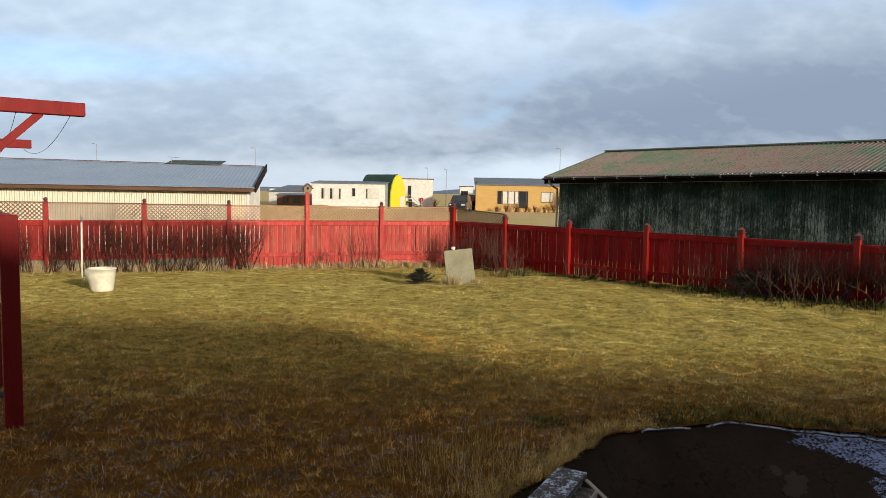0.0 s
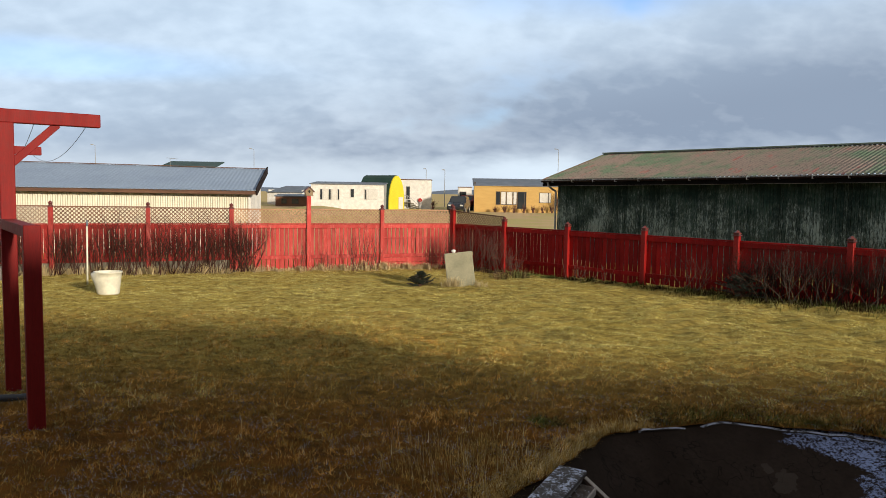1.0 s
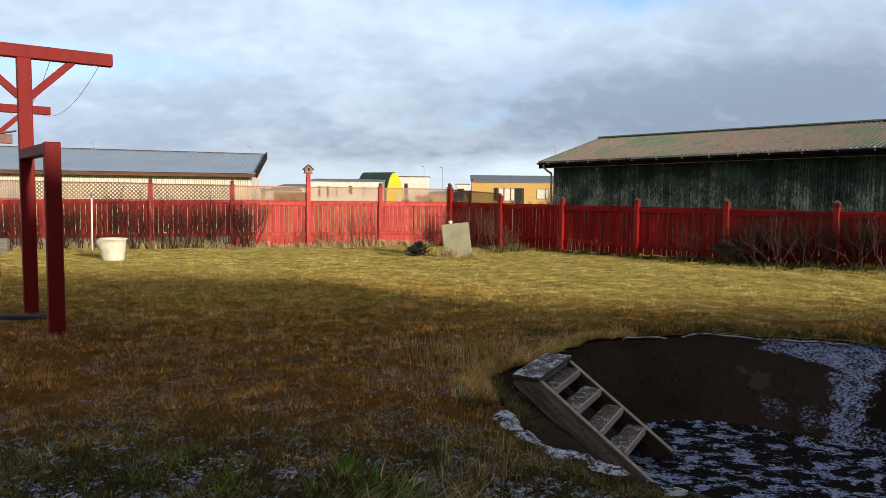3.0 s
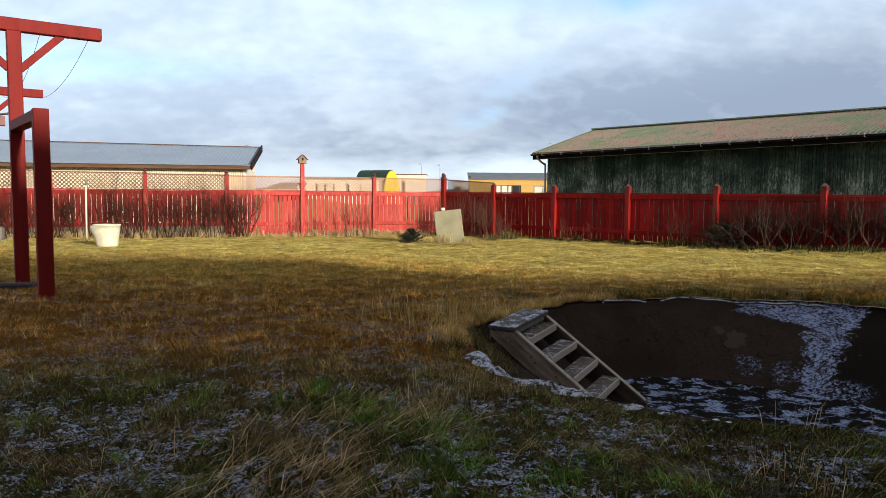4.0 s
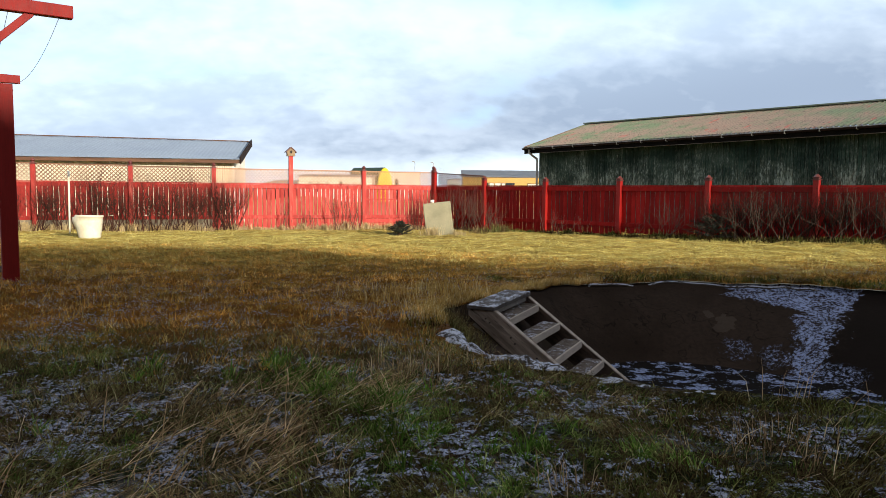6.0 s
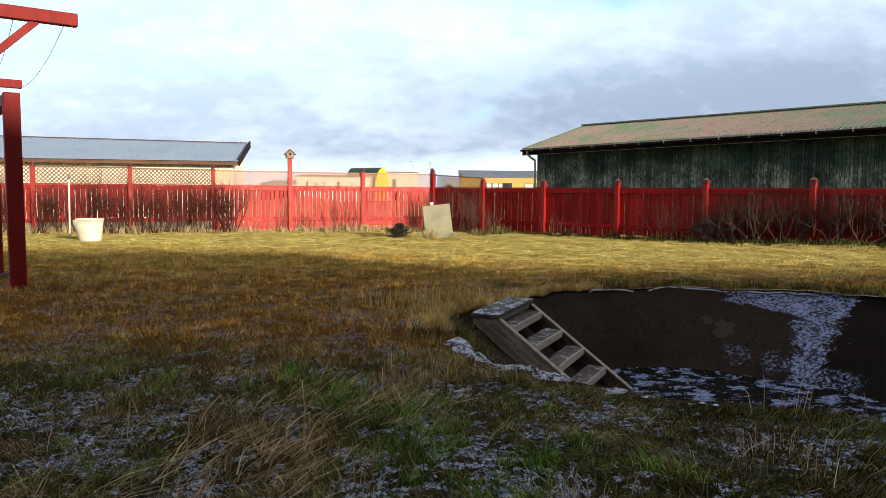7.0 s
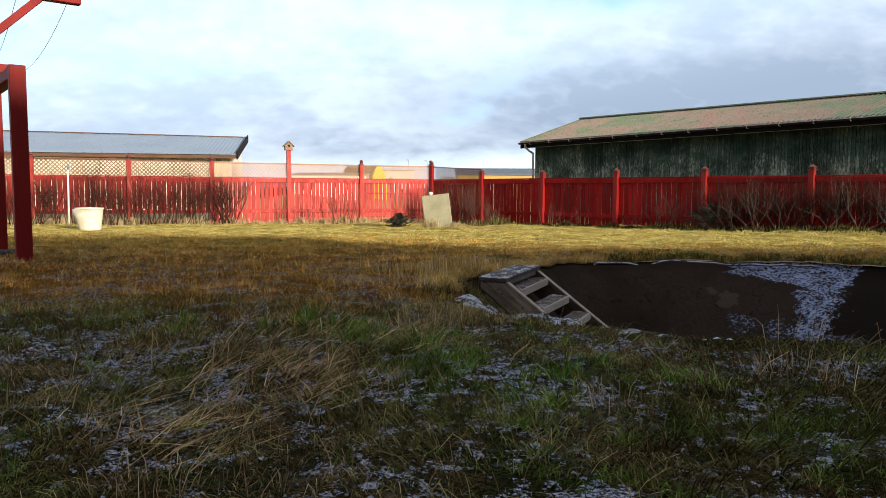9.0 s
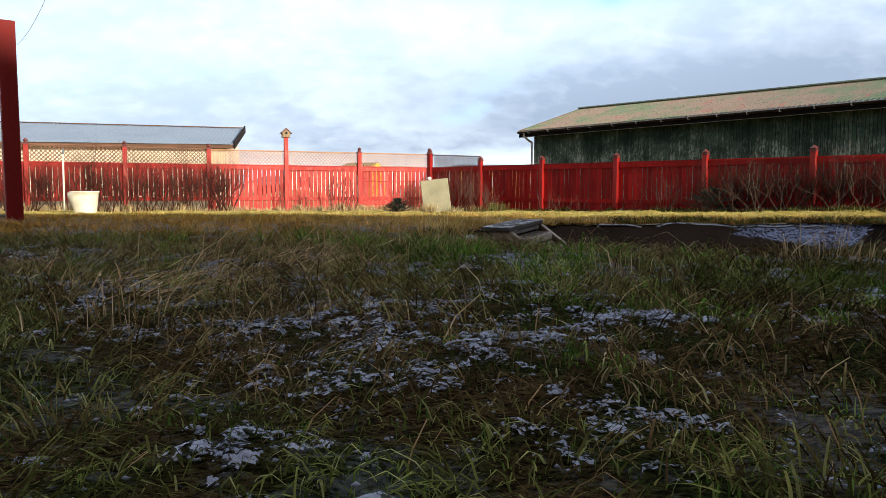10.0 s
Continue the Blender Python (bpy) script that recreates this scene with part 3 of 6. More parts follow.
def boxed(size, at=(0, 0, 0), m=None, bevel=0.0):
    return box(bmesh.new(), size, m, at, bevel)


def rod(bm, a, b, r0, r1=None, seg=8):
    """Adds a tapered round bar from a to b."""
    a, b = Vector(a), Vector(b)
    d = b - a
    m = Matrix.Translation((a + b) / 2) @ d.to_track_quat("Z", "Y").to_matrix().to_4x4()
    bmesh.ops.create_cone(bm, cap_ends=True, segments=seg, radius1=r0, radius2=r0 if r1 is None else r1, depth=d.length, matrix=m)
    return bm


def beam(bm, a, b, w, h, up=(0, 0, 1), bevel=0.004):
    """Adds a squared timber from a to b, w across and h high."""
    a, b = Vector(a), Vector(b)
    d = (b - a)
    x = d.normalized()
    y = Vector(up).cross(x).normalized()
    z = x.cross(y)
    m = Matrix((x, y, z)).transposed().to_4x4()
    m.translation = (a + b) / 2
    return box(bm, (d.length, w, h), m, bevel=bevel)


def mesh_of(name, bm, material, smooth=False):
    me = bpy.data.meshes.new(name)
    bm.normal_update()
    bm.to_mesh(me)
    bm.free()
    me.materials.append(material)
    if smooth:
        for p in me.polygons:
            p.use_smooth = True
    return me


def part(name, bm, material, parent, label="", smooth=False):
    """Links a bmesh as ONE mesh object under a thing or under a part."""
    ob = new(name, mesh_of(name, bm, material, smooth))
    ob.parent = parent
    return tagged(ob, label)


def thing(name, m, label, category, group="", kind=""):
    """An empty at a thing's base, to which its parts belong."""
    ob = new(name)
    ob.matrix_world = m
    ob.empty_display_size = 0.2
    return tagged(ob, label, category, group, kind)


def solid(name, bm, material, m, label, category="", group="", kind="", smooth=False):
    ob = new(name, mesh_of(name, bm, material, smooth))
    ob.matrix_world = m
    return tagged(ob, label, category, group, kind)


def raw_mesh(name, co, quads, tris, material):
    """A mesh from arrays: co (n, 3), quads (k, 4), tris (k, 3)."""
    me = bpy.data.meshes.new(name)
    me.vertices.add(len(co))
    me.vertices.foreach_set("co", np.asarray(co, np.float32).ravel())
    idx = np.concatenate([np.asarray(quads, np.int32).ravel(), np.asarray(tris, np.int32).ravel()])
    tot = np.concatenate([np.full(len(quads), 4, np.int32), np.full(len(tris), 3, np.int32)])
    me.loops.add(len(idx))
    me.loops.foreach_set("vertex_index", idx)
    me.polygons.add(len(tot))
    me.polygons.foreach_set("loop_start", np.concatenate([[0], np.cumsum(tot)[:-1]]).astype(np.int32))
    me.update(calc_edges=True)
    me.materials.append(material)
    return me


def axes(x, y, z, u):
    """A level frame at x, y, z whose local x runs along u."""
    return Matrix.Translation((x, y, z)) @ Matrix.Rotation(math.atan2(u[1], u[0]), 4, "Z")


# ---- the ground ----
def fbm(x, y, scale, seed, octaves=4):
    """Smooth random field about 0.5, from lattices of random numbers."""
    rng = np.random.RandomState(seed)
    total, gain, norm = 0.0, 1.0, 0.0
    for o in range(octaves):
        g = rng.uniform(0, 1, (64, 64))
        u, v = np.asarray(x) * scale + 17.3 * o, np.asarray(y) * scale + 9.1 * o
        i, j = np.floor(u).astype(int), np.floor(v).astype(int)
        a, b = u - i, v - j
        a, b = a * a * (3 - 2 * a), b * b * (3 - 2 * b)
        i0, i1, j0, j1 = i % 64, (i + 1) % 64, j % 64, (j + 1) % 64
        total = total + gain * (g[i0, j0] * (1 - a) * (1 - b) + g[i1, j0] * a * (1 - b) + g[i0, j1] * (1 - a) * b + g[i1, j1] * a * b)
        norm += gain
        gain *= 0.6
        scale *= 2.1
    return total / norm


def lumps(x, y):
    """Uneven turf, a few centimetres."""
    return (0.018 * np.sin(1.7 * x + 0.6 * np.sin(1.3 * y)) * np.sin(1.45 * y + 0.8 * np.sin(0.9 * x))
            + 0.010 * np.sin(4.3 * x + 1.9 * y) * np.sin(3.7 * y - 2.1 * x) + 0.006 * np.sin(9.1 * x - 3.0 * y) * np.sin(8.3 * y + 2.0 * x)
            + 0.026 * np.sin(4.3 * x + 1.7 * np.sin(2.9 * y)) * np.sin(5.1 * y + 1.9 * np.sin(2.3 * x)) * np.clip((y - 6.5) / 4, 0, 1)
            + 0.009 * np.sin(14.0 * x + 2.0 * np.sin(5.1 * y)) * np.sin(15.5 * y + 2.0 * np.sin(4.3 * x)))


def ground_z(x, y):
    x, y = np.asarray(x, float), np.asarray(y, float)
    z = np.interp(y, [-60, -5, 1.5, 4.2, 7, 9, 15, 19, 23, 30, 60, 102, 127.5, 204, 5000], [0.05, 0.04, 0.01, -0.05, -0.11, -0.165, -0.33, -0.42, -0.50, -0.60, -1.35, -1.50, -1.16, -0.82, -0.82])
    z = z + 0.008 * np.clip(x, 0, 10) * np.clip(1 - np.abs(y - 14) / 14, 0, 1)
    near = np.clip((60 - np.hypot(x, y - 10)) / 20, 0, 1)
    # a grassy mound between the yard and the huts
    z = z + 1.75 * np.exp(-(((x + 16.6) / 6.5) ** 2 + ((y - 98.6) / 10.2) ** 2))
    # the turf sags towards the pit beside the steps
    z = z - 0.05 * np.exp(-(((x - 0.80) / 0.55) ** 2 + ((y - 3.1) / 0.6) ** 2))
    # soft hummocks on the open lawn
    z = z + 0.085 * (fbm(x, y, 1.25, 91, 3) - 0.5) * np.clip((y - 6.3) / 3, 0, 1) * np.clip((21 - y) / 4, 0, 1) * np.clip((x + 7) / 5, 0.35, 1)
    return z + lumps(x, y) * near


def gz(x, y):
    return float(ground_z(x, y))


def spaced(lo, hi, step, far):
    core = list(np.arange(lo, hi + 1e-6, step))
    out, d, p, q = [], step, lo, hi
    while q < far:
        d *= 1.28
        p, q = p - d, q + d
        out.append((p, q))
    return np.array([p for p, _ in reversed(out)] + core + [q for _, q in out])


def build_ground():
    xs, ys = spaced(-14, 12, 0.085, 3200), spaced(-2, 26, 0.085, 3200)
    X, Y = np.meshgrid(xs, ys)
    X, Y = X.ravel().copy(), Y.ravel().copy()
    dx, dy = X - PIT[0], Y - PIT[1]
    r, edge = np.hypot(dx, dy), pit_r(np.arctan2(dy, dx))
    snap = (r - edge > -0.13) & (r - edge < 0.035)
    X[snap], Y[snap] = PIT[0] + dx[snap] / r[snap] * edge[snap], PIT[1] + dy[snap] / r[snap] * edge[snap]
    inside = pit_dist(X, Y) < 0.004
    Z = ground_z(X, Y)
    w = len(xs)
    i = (np.arange(len(ys) - 1)[:, None] * w + np.arange(w - 1)[None, :]).ravel()
    quads = np.stack([i, i + 1, i + 1 + w, i + w], 1)
    quads = quads[~inside[quads].all(1)]
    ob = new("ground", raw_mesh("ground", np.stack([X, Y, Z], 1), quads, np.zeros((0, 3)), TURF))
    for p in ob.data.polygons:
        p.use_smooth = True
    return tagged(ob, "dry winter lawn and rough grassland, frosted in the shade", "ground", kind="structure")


def build_pit():
    """The round concrete bowl sunk into the lawn."""
    seg = 192
    # wall from the rim (0) to the edge of the floor (1), then the floor
    rings = [(0.0, 0.0), (0.025, -0.02), (0.055, -0.045), (0.16, -0.09), (0.275, -0.145), (0.45, -0.235), (0.63, -0.34), (0.78, -0.45), (0.90, -0.535), (1.0, -0.585), (1.08, -0.60), (1.5, -0.605), (1.85, -0.605)]
    co, quads = [], []
    for k, (u, z) in enumerate(rings):
        for s in range(seg):
            a = 2 * math.pi * s / seg
            edge = float(pit_r(a)) - 0.004
            foot = float(np.interp(math.degrees(a), [0, 48, 70, 82, 99, 119, 150, 180, 215, 300, 360], [0.97, 0.95, 1.01, 1.14, 1.31, 1.50, 1.55, 1.35, 1.15, 1.0, 0.97]))
            r = edge + (foot - edge) * u if u <= 1 else foot * (2 - u)
            r = edge + 0.05 if k == 0 else r
            x, y = PIT[0] + r * math.cos(a), PIT[1] + r * math.sin(a)
            rim = gz(PIT[0] + edge * math.cos(a), PIT[1] + edge * math.sin(a)) - 0.012
            # the far side has sunk a little below the turf
            sunk = 0.045 * float(np.interp(math.degrees(a), [0, 55, 80, 112, 330, 360], [1, 0.8, 0.4, 0, 0, 1])) if k else 0.0
            fade = max(0.0, 1 + z / 0.45)
            wob = (0.010 * math.sin(5 * a + 3 * r) + 0.014 * noise.noise(Vector((x * 3, y * 3, 1.0)))) * min(1.0, k / 2) * (1.0 if u < 0.95 else 0.4)
            co.append((x, y, -0.06 + z + (rim + 0.06) * fade + wob - sunk * fade))
    for k in range(len(rings) - 1):
        for s in range(seg):
            a, b = k * seg + s, k * seg + (s + 1) % seg
            quads.append((b, a, a + seg, b + seg))
    last = (len(rings) - 1) * seg
    co.append((PIT[0], PIT[1], co[last][2]))
    tris = [(last + (s + 1) % seg, last + s, len(co) - 1) for s in range(seg)]
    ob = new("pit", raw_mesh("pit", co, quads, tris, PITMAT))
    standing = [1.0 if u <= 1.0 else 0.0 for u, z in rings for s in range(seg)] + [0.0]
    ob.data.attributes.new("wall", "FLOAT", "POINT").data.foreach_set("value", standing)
    for p in ob.data.polygons:
        p.use_smooth = True
    tagged(ob, "round sunken pit of old dark concrete dusted with snow", "pit", kind="structure")
    # the lip of the bowl: bare and snowy towards the house, a thin snowy edge on the far side, overgrown elsewhere
    bm = bmesh.new()
    loops, heights = [], []
    count = 560
    for s in range(count):
        a = 2 * math.pi * s / count
        deg = math.degrees(a)
        edge = float(pit_r(a))
        n1 = noise.noise(Vector((9 * math.cos(a), 9 * math.sin(a), 2.0)))
        n2 = noise.noise(Vector((34 * math.cos(a), 34 * math.sin(a), 5.0)))
        near = float(np.interp(deg, [186, 192, 214, 238, 250], [0, 1, 1, 0.8, 0])) * min(1.0, max(0.85, 0.95 + 0.5 * n1 + 0.4 * n2))
        far = float(np.interp(deg, [40, 58, 94, 97, 100, 103, 113, 116], [0, 1, 1, 0.8, 0.8, 1, 1, 0]))
        base = gz(PIT[0] + edge * math.cos(a), PIT[1] + edge * math.sin(a))
        sunk = 0.048 * float(np.interp(deg, [0, 55, 80, 112, 330, 360], [1, 0.8, 0.4, 0, 0, 1]))
        zr = base - 0.13 + 0.136 * near + (0.119 - sunk) * far
        wide = 0.02 + (0.075 + 0.06 * n1 + 0.04 * n2) * near + 0.012 * far
        ring = []
        for r, z in ((-0.014 - 0.016 * near, -0.006 - 0.07 * near), (-0.010 - 0.02 * near, 0.004), (0.0, 0.012 + 0.012 * near), (0.3 * wide, 0.014 + 0.02 * near), (0.65 * wide, 0.012 + 0.022 * near), (wide, 0.006 + 0.006 * near), (0.03 + wide, -0.03)):
            q = Vector((PIT[0] + (edge + r) * math.cos(a), PIT[1] + (edge + r) * math.sin(a), 0.0))
            lump = 0.013 * near * noise.noise(q * 17.0) + 0.014 * near * noise.noise(q * 60.0) - 0.012 * near
            ring.append(bm.verts.new((q.x, q.y, zr + z + lump)))
        loops.append(ring)
        heights.append(max(near, far))
    for s in range(count):
        p, q = loops[s], loops[(s + 1) % count]
        if max(heights[s], heights[(s + 1) % count]) < 0.06:
            continue
        for k in range(6):
            bm.faces.new((p[k], p[k + 1], q[k + 1], q[k]))
    solid("pit_rim", bm, RIMSNOW, Matrix(), "crumbling concrete rim of the pit under thin snow", "rim", kind="structure", smooth=True)


build_ground()
build_pit()

# ---- fences ----
CORNER = (0.31, 23.85)
U_LEFT, U_RIGHT = (-0.931, -0.364), (0.678, -0.735)


def finial(parent, x, y, z, label="dark turned finial", stepped=False):
    bm = bmesh.new()
    box(bm, (0.17, 0.17, 0.022), at=(0, 0, 0.011), bevel=0.005)
    if stepped:
        box(bm, (0.115, 0.115, 0.035), at=(0, 0, 0.038), bevel=0.004)
        box(bm, (0.145, 0.145, 0.020), at=(0, 0, 0.064), bevel=0.004)
        rod(bm, (0, 0, 0.074), (0, 0, 0.135), 0.085, 0.022, 4)
    for r0, r1, z0, z1 in ((0.075, 0.06, 0.022, 0.05), (0.045, 0.04, 0.05, 0.07), (0.040, 0.062, 0.07, 0.10), (0.062, 0.055, 0.10, 0.13), (0.055, 0.012, 0.13, 0.17)) if not stepped else ():
        rod(bm, (0, 0, z0), (0, 0, z1), r0, r1, 10)
    ob = part("finial", bm, CAP, parent, label)
    ob.location = (x, y, z)
    return ob


def fence_run(u, stops, tops, lattice, label, name, kick, lattice_top, sign):
    """A board fence along u from the corner. Local y > 0 is the far side. stops: where the posts stand along it; tops: their heights;
    lattice: bays with a trellis above; kick: bays that stand on concrete blocks instead of reaching the ground."""
    base = axes(CORNER[0], CORNER[1], 0.0, u)
    f = thing(name, base, label, "fence")
    paint, post_paint = (SUNLITRED, SUNLITRED) if u is U_LEFT else (RED, RED_POST)
    rnd = random.Random(len(stops) + int(100 * u[0]))

    def foot(s):
        p = base @ Vector((s, 0, 0))
        return gz(p.x, p.y)

    board_meshes = {}
    for s, top in zip(stops, tops):
        z0 = foot(s) - 0.25
        bm = boxed((0.125, 0.125, top - z0), (0, 0, (top + z0) / 2), bevel=0.006)
        post = part("post", bm, post_paint, f)
        post.location = (s, sign * -0.05, 0)
        if abs(s - BIRDPOST) > 0.01 or u is U_RIGHT:
            finial(f, s, sign * -0.05, top, stepped=u is U_RIGHT and s > 1.0)
    for k, (a, b) in enumerate(zip(stops, stops[1:])):
        # from here the boards take the red with the shade in its colour
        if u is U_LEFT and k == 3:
            paint, board_meshes = SHADEDRED, {}
        lo, hi = a + 0.0625, b - 0.0625
        mid, length = (lo + hi) / 2, hi - lo
        za, zb = foot(lo), foot(hi)
        zm = (za + zb) / 2
        top = 0.98
        # top rail: a cap board and the rail under it, proud of the boards
        r1 = part("top_rail", boxed((length, 0.09, 0.035), bevel=0.004), paint, f)
        r1.location = (mid, 0, top - 0.017)
        r2 = part("top_rail", boxed((length, 0.035, 0.12), bevel=0.004), paint, f)
        r2.location = (mid, sign * -0.03, top - 0.097)
        r3 = part("bottom_rail", boxed((length, 0.035, 0.11), bevel=0.004), paint, f)
        r3.location = (mid, sign * -0.03, -0.075)
        if k == 0 and u is U_LEFT:
            # the bay by the corner is boarded like a pair of gates
            for zz, hh in ((0.50, 0.035), (-0.215, 0.13), (-0.375, 0.13)):
                ob = part("cross_board", boxed((length, 0.03, hh), bevel=0.004), paint, f)
                ob.location = (mid, sign * -0.028, zz)
            ob = part("gate_stile", boxed((0.10, 0.03, 0.75), bevel=0.004), paint, f)
            ob.location = (mid, sign * -0.03, 0.44)
        n = int(round(length / 0.136))
        pitch = length / n
        bottom = -0.02 if k in kick else zm + 0.03
        for i in range(n):
            zb0 = bottom + rnd.uniform(-0.012, 0.012)
            wid = rnd.choice((0.118, 0.121, 0.124, 0.127)) - (0.0 if u is U_RIGHT else 0.007 if k < 3 else -0.005)
            key = (round((0.86 - zb0) / 0.02), wid)
            if key not in board_meshes:
                board_meshes[key] = mesh_of("board", boxed((wid, 0.020, key[0] * 0.02), (0, 0, -key[0] * 0.01), bevel=0.003), paint)
            ob = new("board", board_meshes[key])
            ob.parent = f
            ob.location = (lo + pitch * (i + 0.5) + rnd.uniform(-0.004, 0.004), sign * rnd.uniform(-0.003, 0.003), 0.86)
            ob.rotation_euler = (0, radians(rnd.uniform(-0.35, 0.35)), radians(rnd.uniform(-1.6, 1.6)))
        if k in kick:
            nb = 5
            for i in range(nb):
                w = length / nb
                bm = boxed((w - 0.012, 0.16, 0.42), bevel=0.012)
                ob = part("plinth_block", bm, CONCRETE, f, "weathered concrete plinth block")
                ob.location = (lo + w * (i + 0.5), 0.06 * sign, zm + 0.12)
        if k in lattice:
            z1 = lattice_top[k]
            bm = bmesh.new()
            z0 = top + 0.005
            h = z1 - z0
            step = 0.112
            wood = LATTICE if u is U_LEFT and k < 3 else DARKLATTICE
            for d, yy in ((1, -0.006), (-1, 0.006)):
                c = -h
                while c < length + h:
                    # a 45 degree strip clipped to the panel
                    xa, xb = c, c + h
                    ta, tb = max(0.0, -xa / h), min(1.0, (length - xa) / h)
                    if tb - ta > 0.05:
                        p = Vector((lo + xa + ta * h, yy, z0 + ta * h))
                        q = Vector((lo + xa + tb * h, yy, z0 + tb * h))
                        if d < 0:
                            p.z, q.z = z0 + z1 - p.z, z0 + z1 - q.z
                        beam(bm, p, q, 0.025, 0.009, up=(0, 1, 0), bevel=0)
                    c += step
            drop = radians(3.0) if u is U_RIGHT else 0.0
            ob = part("lattice", bm, wood, f, "diagonal wooden trellis panel")
            ob.rotation_euler = (0, drop, 0)
            bm = boxed((length, 0.045, 0.035), bevel=0.003)
            ob = part("lattice_rail", bm, wood, f)
            ob.location, ob.rotation_euler = (mid, 0, z1 + 0.012 - mid * math.tan(drop)), (0, drop, 0)
    return f


BIRDPOST = 4.86
fence_run(U_LEFT, [0.0, 2.47, BIRDPOST, 7.19, 9.51, 12.0, 14.45, 16.9], [1.46, 1.42, 1.86, 1.42, 1.43, 1.44, 1.44, 1.44], {0, 1, 2, 3, 4, 5, 6},
          "red painted board fence with finials and wooden trellis on top", "garden_fence", {3, 4, 5, 6}, [1.40, 1.40, 1.40, 1.42, 1.44, 1.45, 1.45], -1)
fence_run(U_RIGHT, [0.14, 2.46, 4.91, 7.41, 9.89, 12.35, 14.82, 17.3], [1.42, 1.14, 1.09, 1.09, 1.09, 1.09, 1.09, 1.09], {0},
          "low red board fence with capped posts in the shade", "garden_fence", set(), [1.39], 1)


def birdhouse():
    p = axes(CORNER[0], CORNER[1], 0, U_LEFT) @ Vector((BIRDPOST, 0.05, 1.86))
    b = thing("birdhouse", axes(p.x, p.y, p.z, (0.92, 0.38)) @ Matrix.Diagonal((0.74, 0.8, 0.95, 1)), "small wooden birdhouse with a dark roof on the fence post", "birdhouse")
    bm = bmesh.new()
    vs = [bm.verts.new((x, y, z)) for y in (-0.12, 0.12) for x, z in ((-0.15, 0.0), (0.15, 0.0), (0.17, 0.14), (0, 0.26), (-0.17, 0.14))]
    bm.faces.new(vs[:5][::1])
    bm.faces.new(vs[5:][::-1])
    for i in range(5):
        j = (i + 1) % 5
        bm.faces.new((vs[j], vs[i], vs[i + 5], vs[j + 5]))
    bmesh.ops.recalc_face_normals(bm, faces=bm.faces)
    body = part("body", bm, BIRDWOOD, b)
    part("entrance_hole", rod(bmesh.new(), (0, -0.124, 0.12), (0, -0.118, 0.12), 0.045, seg=14), BLACK, body, "round dark entrance hole")
    for s in (-1, 1):
        bm = beam(bmesh.new(), (s * 0.23, 0, 0.105), (0, 0, 0.275), 0.32, 0.022, up=(0, 0, 1))
        part("roof_board", bm, CAP, b, "dark brown roof board")
    bm = boxed((0.34, 0.28, 0.02), (0, 0, -0.008), bevel=0.003)
    part("base_board", bm, BIRDWOOD, b)


birdhouse()

# ---- the two sheds behind the fences ----
def wave_sheet(length, run, rise, pitch=0.15, amp=0.026, thick=0.012):
    """A corrugated sheet: waves along x, from the eave (y = 0, z = 0) up to the ridge (y = run, z = rise). Slightly closed by an under side."""
    n = int(length / pitch * 6)
    xs = np.linspace(0, length, n + 1)
    zs = amp * np.cos(xs / pitch * 2 * math.pi)
    rows = [(0.0, 0.0), (run, rise)]
    co, quads = [], []
    for dz in (0.0, -thick):
        for y, z in rows:
            co += [(x, y, z + w + dz) for x, w in zip(xs, zs)]
    w = n + 1
    for i in range(n):
        quads.append((i, i + 1, i + 1 + w, i + w))
        quads.append((i + 1 + 2 * w, i + 2 * w, i + 3 * w, i + 1 + 3 * w))
        quads.append((i + 2 * w, i + 1 + 2 * w, i + 1, i))
        quads.append((i + w, i + 1 + w, i + 1 + 3 * w, i + 3 * w))
    return co, quads


